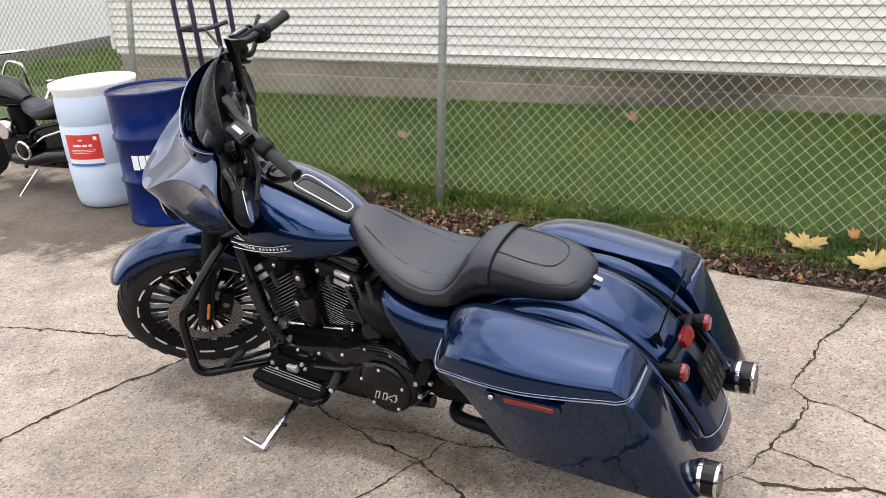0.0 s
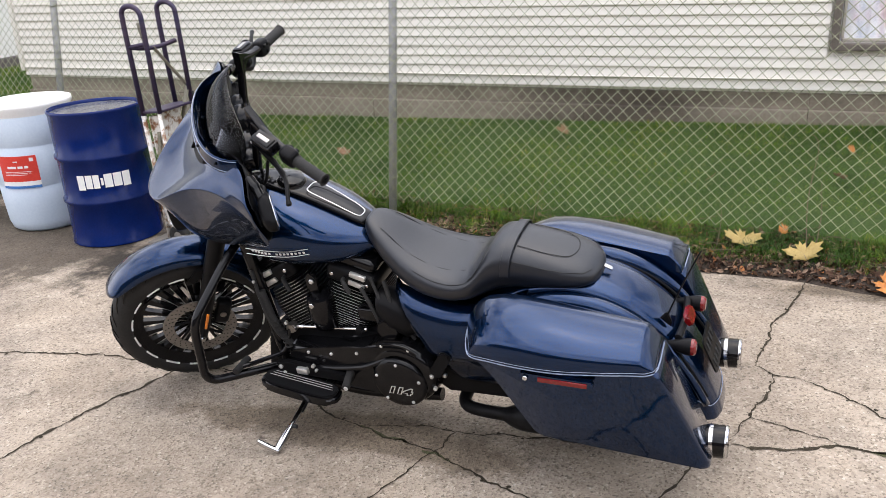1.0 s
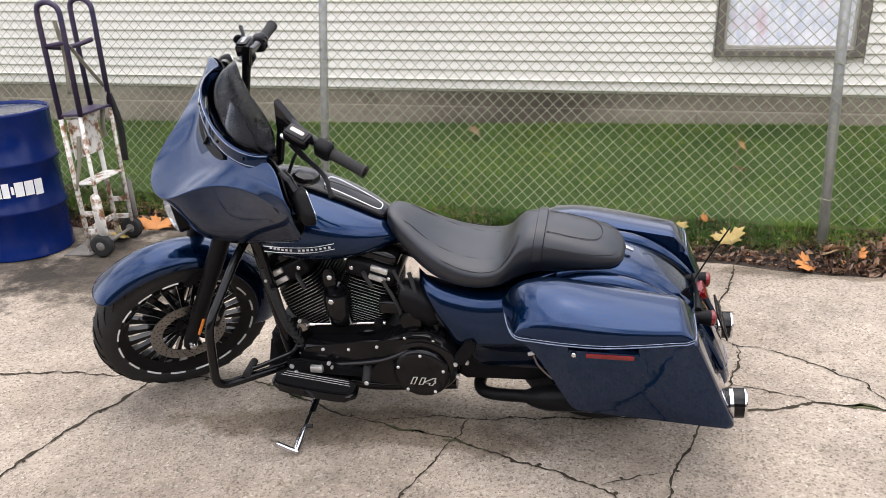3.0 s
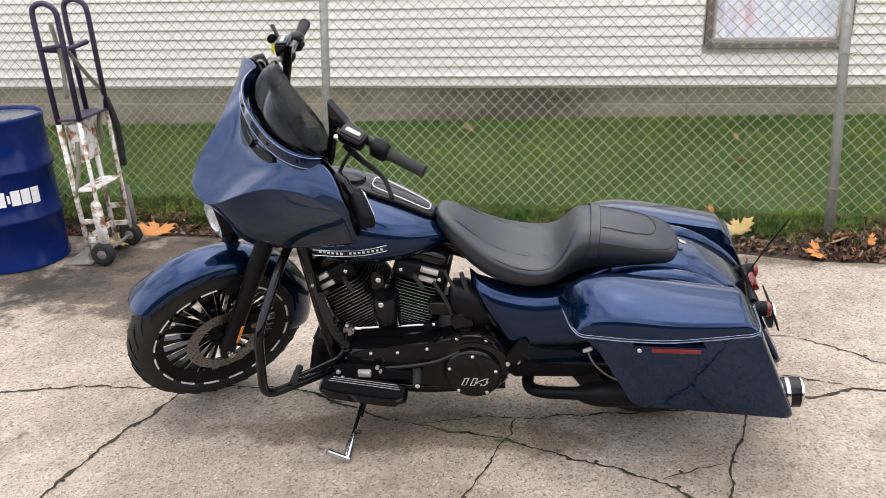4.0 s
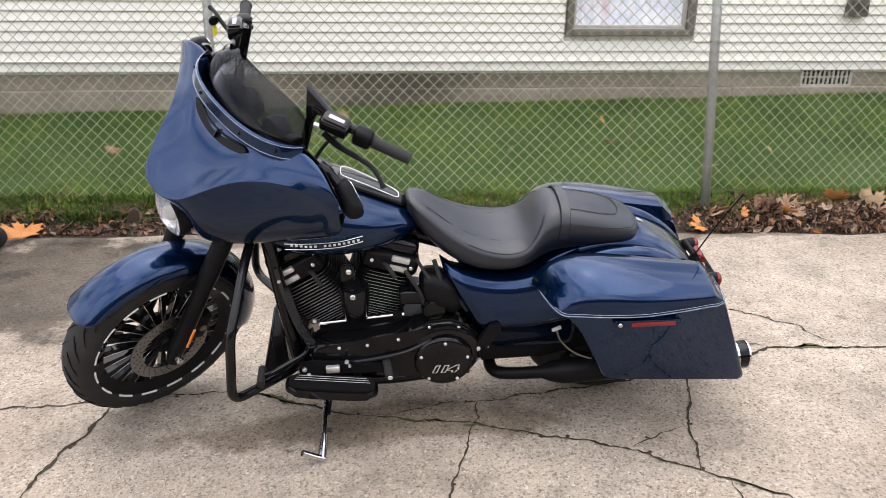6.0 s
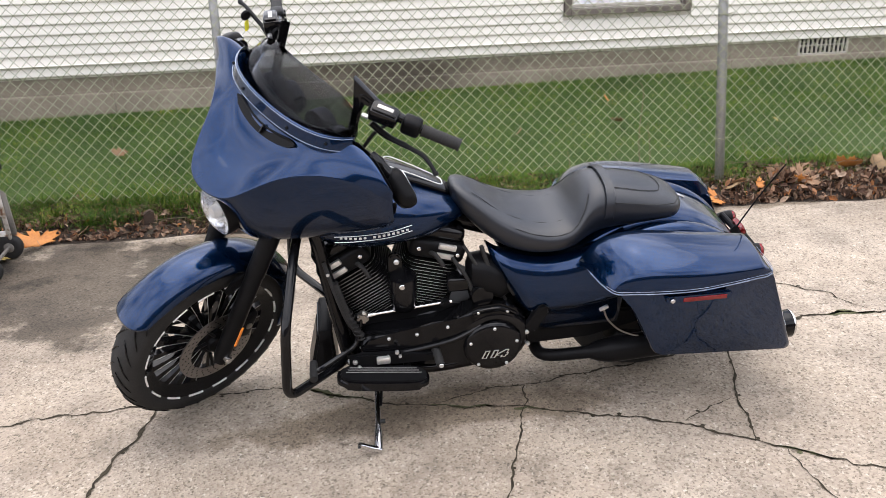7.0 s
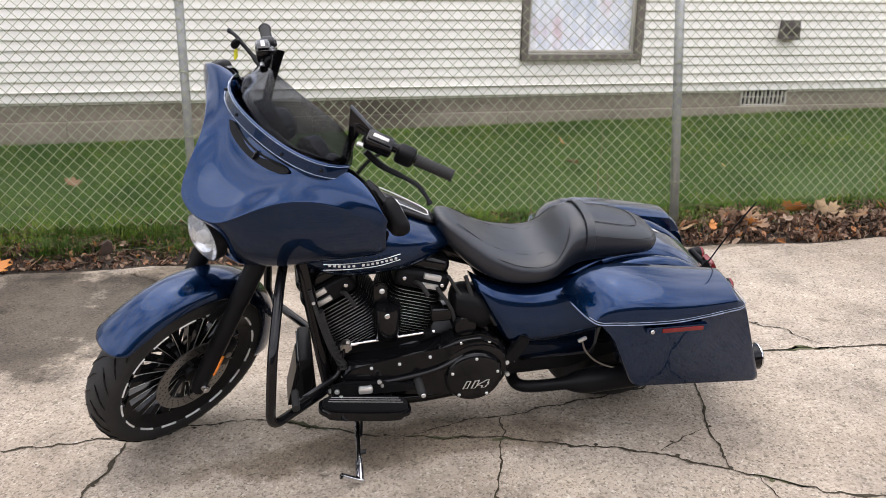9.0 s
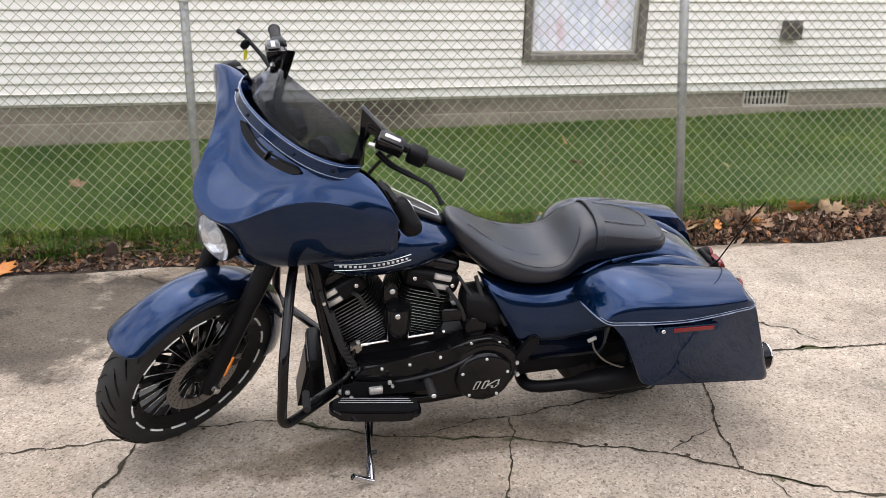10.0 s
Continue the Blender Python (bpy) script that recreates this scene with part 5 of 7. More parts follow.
    fob_ob = bp("key_tag", fob, "yellow_plastic", "bright yellow key tag hung on the lever", steer=True)
    bp("key_fob", disc(0.019, 0.012, "y", (-0.88, 0.452, 1.245), 20, 0.004), "satin_black", "black key fob", steer=True, parent=fob_ob)
    cyl = bmesh.new()
    tube(smooth_line([(-1.02, -0.20, 1.02), (-0.94, -0.22, 1.10), (-0.90, -0.26, 1.22), (-0.86, -0.29, 1.27)], 5), 0.006, 8, cyl)
    bp("clutch_cable", cyl, "rubber", "black control cable", steer=True)


HBAR = [(-0.985, 0, 1.10), (-0.965, 0.12, 1.11), (-0.945, 0.197, 1.16), (-0.902, 0.198, 1.342), (-0.862, 0.275, 1.305), (-0.800, 0.380, 1.268), (-0.737, 0.477, 1.247)]


def tank():
    rings = []
    spec = [(-1.085, 0.935, 0.050, 0.045), (-1.04, 0.895, 0.115, 0.105), (-0.96, 0.872, 0.170, 0.142), (-0.86, 0.854, 0.194, 0.147), (-0.76, 0.838, 0.194, 0.130), (-0.66, 0.822, 0.176, 0.104), (-0.57, 0.806, 0.138, 0.076), (-0.49, 0.800, 0.080, 0.040), (-0.44, 0.792, 0.030, 0.015)]
    for x, w, a, b in spec:
        rings.append(oval(x, 0, w, a, b, 24, 2.5))
    t = bp("fuel_tank", loft(rings), "blue_paint", "metallic blue teardrop fuel tank", sharp=0)
    subsurf(t, 2)
    # dash console along the top
    rings = []
    for x, w, a, b in ((-1.02, 0.985, 0.052, 0.020), (-0.95, 1.010, 0.062, 0.016), (-0.82, 0.993, 0.060, 0.016), (-0.68, 0.942, 0.052, 0.016), (-0.56, 0.885, 0.045, 0.015), (-0.50, 0.852, 0.038, 0.014)):
        rings.append(oval(x, 0, w, a, b, 20, 3))
    con = bp("console", loft(rings), "gloss_black", "gloss black tank console strip", sharp=0)
    subsurf(con, 1)
    bm = bmesh.new()
    loop = []
    for k in range(33):
        q = 2 * math.pi * k / 32
        s, c2 = math.sin(q), math.cos(q)
        u = 0.5 + 0.5 * math.copysign(abs(c2) ** 0.35, c2)
        x = -0.535 - 0.195 * u
        w = 0.862 + 0.022 + (0.962 - 0.862) * (1 - (1 - u) ** 1.15)
        loop.append((x, 0.036 * math.copysign(abs(s) ** 0.45, s) * (0.75 + 0.35 * u), w))
    tube(loop, 0.0020, 6, bm, False)
    bp("console_border", bm, "machined", "bright outline inlay", parent=con)
    cap = lathe([(1e-6, 0.020), (0.030, 0.019), (0.044, 0.014), (0.050, 0.004), (0.053, -0.014)], "z", (0, 0, 0), 32)
    cap.transform(Matrix.Translation((-0.805, 0, 0.998)) @ Matrix.Rotation(radians(14), 4, "Y"))
    bp("fuel_cap", cap, "gloss_black", "round black fuel cap", parent=con)
    lip = lathe([(0.0505, -0.002), (0.0535, 0.0), (0.0535, -0.004), (0.0505, -0.006), (0.0505, -0.002)], "z", (0, 0, 0), 32)
    lip.transform(Matrix.Translation((-0.805, 0, 0.998)) @ Matrix.Rotation(radians(14), 4, "Y"))
    bp("cap_ring", lip, "steel", "thin bright cap ring", parent=con)
    # badge bar on both sides: two thin bright lines with a row of marks
    for sgn in (-1, 1):
        bm = bmesh.new()
        for dw in (0.0105, -0.0105):
            tube(smooth_line([(-0.915, sgn * 0.1975, 0.818 + dw), (-0.84, sgn * 0.2000, 0.816 + dw), (-0.74, sgn * 0.1985, 0.820 + dw), (-0.660, sgn * 0.184, 0.830 + dw)], 5), 0.0014, 6, bm)
        bd = bp("tank_badge", bm, "machined", "silver twin-line tank badge with raised marks")
        for k in range(15):
            if k == 6:
                continue
            x = -0.893 + 0.0155 * k
            v = 0.1995 - 0.9 * max(x + 0.77, 0) ** 2 - 0.2 * max(-0.84 - x, 0)
            bp("badge_mark", box(0.0090, 0.003, 0.0080, (x, sgn * v, 0.816 + 0.2 * max(x + 0.80, 0) ** 1.3), 0.001, 1), "machined", "", False, parent=bd)


def seat():
    # x, half width, top height, side height, bottom height
    spec = [(-0.515, 0.050, 0.895, 0.86, 0.835), (-0.48, 0.085, 0.893, 0.84, 0.79), (-0.42, 0.120, 0.862, 0.79, 0.715), (-0.34, 0.155, 0.806, 0.735, 0.655), (-0.25, 0.178, 0.767, 0.705, 0.630), (-0.16, 0.185, 0.748, 0.70, 0.632), (-0.105, 0.178, 0.756, 0.710, 0.642), (-0.075, 0.168, 0.790, 0.722, 0.652), (-0.045, 0.153, 0.838, 0.742, 0.664), (-0.015, 0.143, 0.860, 0.757, 0.672), (0.02, 0.136, 0.864, 0.765, 0.685), (0.10, 0.136, 0.852, 0.765, 0.695), (0.19, 0.136, 0.832, 0.76, 0.705), (0.26, 0.124, 0.808, 0.755, 0.712), (0.305, 0.095, 0.785, 0.752, 0.72), (0.325, 0.045, 0.765, 0.748, 0.732)]
    rings = []
    for x, h, top, mid, low in spec:
        ring = []
        for k in range(20):
            a = 2 * math.pi * k / 20
            c2, s = math.cos(a), math.sin(a)
            v = h * math.copysign(abs(c2) ** 0.8, c2)
            z = mid + (top - mid) * abs(s) ** 0.72 if s >= 0 else mid - (mid - low) * abs(s) ** 0.8
            if s > 0 and -0.45 < x < -0.06:
                z -= 0.012 * (1 - abs(c2)) * math.sin(math.pi * (x + 0.45) / 0.39)
            ring.append((x, v, z))
        rings.append(ring)
    s_ob = bp("seat", loft(rings), "seat_vinyl", "black stitched vinyl two-up seat", sharp=0)
    subsurf(s_ob, 2)
    bm = bmesh.new()
    ring = []
    for k in range(25):
        a = math.pi * k / 24
        c2, s = math.cos(a), math.sin(a)
        ring.append((0.028 + 0.012 * s, 0.1385 * math.copysign(abs(c2) ** 0.8, c2), 0.763 + 0.1035 * abs(s) ** 0.72))
    rows = [[(x + dx, v * sc, w + up) for dx, sc, up in ((-0.017, 1.0, 0.0), (-0.015, 1.02, 0.004), (0.015, 1.02, 0.003), (0.017, 1.0, -0.001))] for x, v, w in ring]
    loft(rows, bm, False, False)
    bp("seat_strap", bm, "seat_vinyl", "black passenger strap across the seat", parent=s_ob)

    def top_at(x, v):
        """Height of the seat's skin."""
        for a, b in zip(spec, spec[1:]):
            if a[0] <= x <= b[0]:
                u = (x - a[0]) / (b[0] - a[0])
                h, top, mid = (a[k] + (b[k] - a[k]) * u for k in (1, 2, 3))
                c2 = min(abs(v) / h, 1) ** 1.25
                s = math.sqrt(max(1 - c2 * c2, 0))
                z = mid + (top - mid) * s ** 0.72
                if -0.45 < x < -0.06:
                    z -= 0.012 * (1 - c2) * math.sin(math.pi * (x + 0.45) / 0.39)
                return z
        return spec[-1][2]

    def seam(line, r=0.0012):
        pts = [(x, v, top_at(x, v) + 0.0003) for x, v, _ in smooth_line([(x, v, 0) for x, v in line], 8)]
        bp("seam", tube(pts, r, 6), "stitching", "stitched seam", parent=s_ob)
    for sgn in (-1, 1):
        seam([(-0.44, sgn * 0.060), (-0.34, sgn * 0.088), (-0.22, sgn * 0.098), (-0.11, sgn * 0.092)])
        seam([(-0.30, sgn * 0.148), (-0.20, sgn * 0.165), (-0.11, sgn * 0.160), (-0.06, sgn * 0.130), (-0.035, sgn * 0.085)])
        seam([(0.05, sgn * 0.125), (0.12, sgn * 0.127), (0.20, sgn * 0.125), (0.27, sgn * 0.105), (0.30, sgn * 0.07)])
    seam([(-0.112, -0.120), (-0.108, -0.06), (-0.106, 0.0), (-0.108, 0.06), (-0.112, 0.120)], 0.0016)
    seam([(0.06, -0.075), (0.16, -0.078), (0.225, -0.060), (0.245, 0.0), (0.225, 0.060), (0.16, 0.078), (0.06, 0.075)])
    bp("seat_screw", box(0.03, 0.018, 0.008, (0.338, 0, 0.752), 0.003, 2, rot=(0, 25, 0)), "chrome", "bright seat mounting tab")


REAR = Vector((0.245, 0, 0.322))


def rear_end():
    prof = [(0.20, -0.070), (0.235, -0.084), (0.265, -0.086), (0.288, -0.074), (0.307, -0.050), (0.318, -0.024), (0.322, 0), (0.318, 0.024), (0.307, 0.050), (0.288, 0.074), (0.265, 0.086), (0.235, 0.084), (0.20, 0.070)]
    bp("rear_tyre", lathe(prof, "y", REAR, 48), "rubber", "wide black rear tyre")
    bp("rear_rim", lathe([(1e-6, -0.03), (0.05, -0.05), (0.18, -0.03), (0.205, -0.08), (0.205, 0.08), (0.18, 0.03), (0.05, 0.05), (1e-6, 0.03)], "y", REAR, 36), "gloss_black", "black rear wheel")
    # fender: a channel swept along its crown
    pts = [(-0.10, 0.62), (0.02, 0.705), (0.16, 0.752), (0.30, 0.750), (0.42, 0.708), (0.52, 0.635), (0.60, 0.535), (0.660, 0.425), (0.708, 0.305), (0.717, 0.262)]
    rings = []
    for i, (x, w) in enumerate(pts):
        ax, aw = pts[max(i - 1, 0)]
        bx, bw = pts[min(i + 1, len(pts) - 1)]
        t = Vector((bx - ax, 0, bw - aw)).normalized()
        nrm = Vector((t.z, 0, -t.x))
        half = 0.118 if i < 7 else 0.118 - 0.005 * (i - 6)
        deep = 0.115 if i < 7 else 0.10
        ring = []
        for q, d in ((-1.0, 1.0), (-1.0, 0.6), (-0.985, 0.34), (-0.92, 0.17), (-0.74, 0.085), (-0.60, 0.050), (-0.56, 0.016), (-0.30, 0.004), (0, 0), (0.30, 0.004), (0.56, 0.016), (0.60, 0.050), (0.74, 0.085), (0.92, 0.17), (0.985, 0.34), (1.0, 0.6), (1.0, 1.0)):
            p = Vector((x, q * half, w)) + nrm * (d * deep)
            ring.append(p)
        rings.append(ring)
    f = bp("rear_fender", loft(rings, caps=False, closed=False), "blue_paint", "long metallic blue rear fender", sharp=0)
    thick(f, 0.004)
    subsurf(f, 2)
    for sgn in (-1, 1):
        ridge = smooth_line([(x + 0.012, sgn * (0.150 + 0.010 * k / 6), w - 0.052) for k, (x, w) in enumerate(pts[1:8])], 5)
        n_r = len(ridge)
        filler = tube(ridge, [0.012 + 0.020 * math.sin(math.pi * min(k / (n_r - 1) * 1.15 + 0.08, 1)) for k in range(n_r)], 14)
        bp("fender_filler", filler, "blue_paint", "blue ridged filler panel between fender and saddlebag", sharp=0)
        # black tube paints the shade of the gap along the fender
        bp("gap_shade", tube([(p.x, p.y - sgn * 0.030, p.z + 0.006) for p in ridge], 0.0045, 8), "matt_black", "black strip painting the shaded gap beside the fender")
    # side cover under the seat
    for sgn in (-1, 1):
        rows = []
        for r, v in ((0.0, 0.090), (0.02, 0.116), (0.05, 0.134), (0.10, 0.147), (0.18, 0.155), (0.32, 0.159), (0.50, 0.160), (0.545, 0.159), (0.57, 0.152), (0.60, 0.144), (0.80, 0.128), (0.95, 0.116), (1.0, 0.10)):
            x0 = -0.398 + 0.205 * r ** 0.85
            row = []
            for k in range(17):
                u = k / 16
                x = x0 + (0.10 - x0) * u
                top = 0.676 - 0.062 * math.sin(math.pi * min(max((x + 0.42) / 0.52, 0), 1)) ** 1.3 + 0.02 * max(x, 0) / 0.1
                edge = 0.030 * max(1 - u / 0.07, 0) ** 2
                row.append((x, sgn * (v * 1.14 - edge), top + (0.300 - top) * r))
            rows.append(row)
        b = loft(rows, caps=False, closed=False)
        sc = bp("side_cover", b, "blue_paint", "metallic blue frame side cover with rolled top edge", sharp=0)
        thick(sc, 0.012, -1.0 if sgn > 0 else 1.0)
        # tail lamp pods
        x, v, w = 0.580, sgn * 0.122, 0.562
        pod = lathe([(1e-6, -0.075), (0.010, -0.068), (0.020, -0.035), (0.027, 0.0), (0.028, 0.012)], "x", (x + 0.025, v, w), 22)
        pod_ob = bp("turn_signal", pod, "satin_black", "black bullet turn signal with red lens")
        bp("lens", lathe([(0.0275, 0.0), (0.0265, 0.010), (0.020, 0.016), (1e-6, 0.018)], "x", (x + 0.037, v, w), 22), "red_lens", "red lens", parent=pod_ob)
    bp("signal_bar", tube([(0.575, -0.11, 0.583), (0.585, 0, 0.580), (0.575, 0.11, 0.583)], 0.012, 10), "satin_black")
    b = outline(round_rect(0.075, 0.040, 0.010), 0.018, "x", 0, 0.005)
    b.transform(Matrix.Translation((0.595, 0, 0.595)) @ Matrix.Rotation(radians(-28), 4, "Y"))
    bp("tail_lamp", b, "red_lens", "red tail lamp on the fender")
    b = outline(round_rect(0.135, 0.125, 0.012), 0.006, "x", 0, 0.002)
    b.transform(Matrix.Translation((0.668, 0, 0.482)) @ Matrix.Rotation(radians(-22), 4, "Y"))
    pl = bp("plate_bracket", b, "satin_black", "empty black number plate bracket with slots")
    for dy in (-0.042, -0.015, 0.015, 0.042):
        for dz in (-0.034, 0.030):
            b = box(0.008, 0.012, 0.035, (0, dy, dz), 0.003)
            b.transform(Matrix.Translation((0.670, 0, 0.482)) @ Matrix.Rotation(radians(-22), 4, "Y"))
            bp("slot", b, "dark_void", parent=pl)
    bp("fender_trim", tube(smooth_line([(0.640, -0.118, 0.345), (0.680, -0.108, 0.325), (0.700, -0.06, 0.318), (0.705, 0, 0.316), (0.700, 0.06, 0.318), (0.680, 0.108, 0.325), (0.640, 0.118, 0.345)], 6), 0.0014, 6), "pinstripe", "pale pinstripe round the fender tip")
    bp("antenna", tube(smooth_line([(0.535, -0.078, 0.635), (0.585, -0.105, 0.78), (0.640, -0.140, 0.925)], 6), [0.0028] * 12 + [0.002], 7), "satin_black", "thin black whip antenna")
    bp("antenna_base", outline([(0.515, 0.630), (0.548, 0.603), (0.552, 0.620), (0.539, 0.652), (0.533, 0.654)], 0.014, "y", -0.078, 0.004), "satin_black", "small black antenna mount")


BAG_SIDE = [(-0.018, 0.638), (0.048, 0.560), (0.165, 0.322), (0.715, 0.252), (0.610, 0.500), (0.550, 0.638)]


def bag_face(x, w):
    """How far the bag's outer face stands from the middle: bowed in plan, leaning in below the lid at the front."""
    out = 0.418 - 0.04 * (min(x - 0.22, 0) / 0.3) ** 2 - 0.26 * max(x - 0.25, 0) ** 1.3
    return out - 0.050 * max(0.64 - w, 0) / 0.30 * min(max(1 - (x - 0.16) / 0.5, 0), 1)


def saddlebags():
    for sgn in (-1, 1):
        # body: side outline lofted from the inner to the outer face, which leans in towards the tail
        side = [(p.x, p.y) for p in bend([Vector((0.30, 0.638, 0)), *(Vector((x, w, 0)) for x, w in BAG_SIDE), Vector((0.301, 0.638, 0))], 0.030, 4)][1:]

        def ring(f, scale):
            out = []
            for x, w in side:
                x, w = 0.36 + (x - 0.36) * scale, 0.455 + (w - 0.455) * scale
                out.append((x, sgn * (0.19 + f * (bag_face(x, w) - 0.19)), w))
            return out
        rings = [ring(0.0, 0.985), ring(0.04, 1.0), ring(0.72, 1.0), ring(0.90, 0.998), ring(0.965, 0.990), ring(1.0, 0.974), ring(1.0, 0.93), ring(1.0, 0.75), ring(1.0, 0.5), ring(1.0, 0.25), ring(1.0, 0.04)]
        body = bp("saddlebag", loft(rings), "blue_paint", "stretched metallic blue hard saddlebag", sharp=40)
        # lid: swept-back front edge, upright side, a crease, then a crowned top falling to the tail
        cross = ((1.012, 0.00), (1.016, 0.06), (0.992, 0.40), (0.955, 0.55), (0.920, 0.60), (0.80, 0.74), (0.63, 0.885), (0.42, 0.972), (0.24, 1.0), (0.10, 0.98), (0.03, 0.90), (0.0, 0.0))
        heights = ((0.0, 0.004), (0.012, 0.022), (0.035, 0.050), (0.075, 0.082), (0.13, 0.106), (0.21, 0.120), (0.32, 0.122), (0.46, 0.112), (0.62, 0.096), (0.78, 0.080), (0.90, 0.068), (0.922, 0.0655), (0.930, 0.0635), (0.955, 0.046), (0.990, 0.020), (1.0, 0.004))
        rings = []
        for s, h in heights:
            r = []
            for f, up in cross:
                nose = -0.085 + 0.062 * min(max(f, 0), 1) ** 1.6
                tuck = 1.0 - 0.05 * max(1 - s / 0.16, 0) ** 2 - 0.03 * max((s - 0.85) / 0.15, 0) ** 2
                x = nose + (0.545 - nose) * s
                r.append((x, sgn * (0.19 + f * tuck * (bag_face(x, 0.64) - 0.19)), 0.634 + h * up))
            rings.append(r)
        bp("lid", loft(rings), "blue_paint", "crowned blue saddlebag lid with side crease", parent=body, sharp=55)
        seam = [(-0.080, sgn * 0.205, 0.640), (-0.060, sgn * 0.300, 0.638), (-0.038, sgn * 0.365, 0.634)]
        seam += [(x, sgn * (bag_face(x, 0.64) + 0.004), 0.631) for x in (-0.012, 0.04, 0.14, 0.26, 0.38, 0.48, 0.525)]
        seam += [(0.550, sgn * 0.340, 0.634), (0.550, sgn * 0.22, 0.638)]
        bp("pinstripe", tube(smooth_line(seam, 5), 0.0021, 6), "pinstripe", "pale blue pinstripe along the lid seam", parent=body)
        bp("pinstripe", tube(smooth_line([(x, v, w + 0.009) for x, v, w in seam[2:]], 5), 0.0010, 5), "pinstripe", "", parent=body)
        # latch and reflector
        rb = outline(round_rect(0.225, 0.026, 0.006), 0.016, "y", 0, 0.004)
        rb.transform(Matrix.Translation((0.265, sgn * 0.416, 0.604)) @ Matrix.Rotation(radians(0.5), 4, "Y"))
        bp("latch", rb, "blue_paint", "painted latch bar with red reflector", parent=body, sharp=30)
        b = box(0.150, 0.006, 0.016, (0.285, sgn * 0.4245, 0.602), 0.002)
        bp("reflector", b, "red_lens", "red reflector strip", parent=body)
        bp("lock", lathe([(1e-6, sgn * 0.006), (0.007, sgn * 0.006), (0.009, sgn * 0.002), (0.009, -0.004)], "y", (0.172, sgn * 0.4255, 0.604), 16), "chrome", "chrome lock", parent=body)
        # silencer
        pipe = bmesh.new()
        tube(smooth_line([(-0.16, sgn * 0.0, 0.195), (-0.195, sgn * 0.06, 0.185), (-0.165, sgn * 0.135, 0.176), (0.02, sgn * 0.178, 0.206), (0.16, sgn * 0.205, 0.236), (0.655, sgn * 0.229, 0.284)], 6), [0.024] * 17 + [0.025, 0.038, 0.043, 0.046, 0.048] + [0.049] * 9, 20, pipe)
        mf = bp("silencer", pipe, "satin_black", "matt black exhaust silencer")
        d = Vector((0.61, 0, 0.05)).normalized()
        e = Vector((0.660, sgn * 0.229, 0.285))
        bp("exhaust_tip", tube([e - d * 0.01, e, e + d * 0.075, e + d * 0.085, e + d * 0.086, e + d * 0.06], [0.050, 0.052, 0.052, 0.050, 0.040, 0.038], 24), "gloss_black", "gloss black exhaust tip with bright ring", parent=mf)
        bp("tip_ring", tube([e + d * 0.034, e + d * 0.046], 0.0535, 24), "chrome", "bright ring", parent=mf)
        bp("tip_edge", lathe([(0.043, -0.004), (0.0528, -0.004), (0.0532, 0.0), (0.0500, 0.005), (0.043, 0.003)], "x", e + d * 0.083, 24), "chrome", parent=mf)
    bp("swingarm", outline([(-0.30, 0.27), (-0.28, 0.36), (0.02, 0.36), (0.22, 0.35), (0.22, 0.29), (0.0, 0.245), (-0.24, 0.225)], 0.05, "y", -0.105, 0.012), "satin_black", "black swingarm")
    bp("swingarm", outline([(-0.30, 0.27), (-0.28, 0.36), (0.02, 0.36), (0.22, 0.35), (0.22, 0.29), (0.0, 0.245), (-0.24, 0.225)], 0.05, "y", 0.105, 0.012), "satin_black", "black swingarm")
    bp("bag_guard", tube(smooth_line([(0.02, -0.205, 0.425), (0.041, -0.205, 0.373), (0.088, -0.205, 0.321), (0.149, -0.205, 0.288), (0.20, -0.205, 0.277)], 6), 0.0035, 8), "steel", "thin steel saddlebag bracket loop")
    bp("bracket_tab", box(0.035, 0.012, 0.012, (0.02, -0.207, 0.430), 0.003, 2, rot=(0, -25, 0)), "machined", "bright bracket tab")


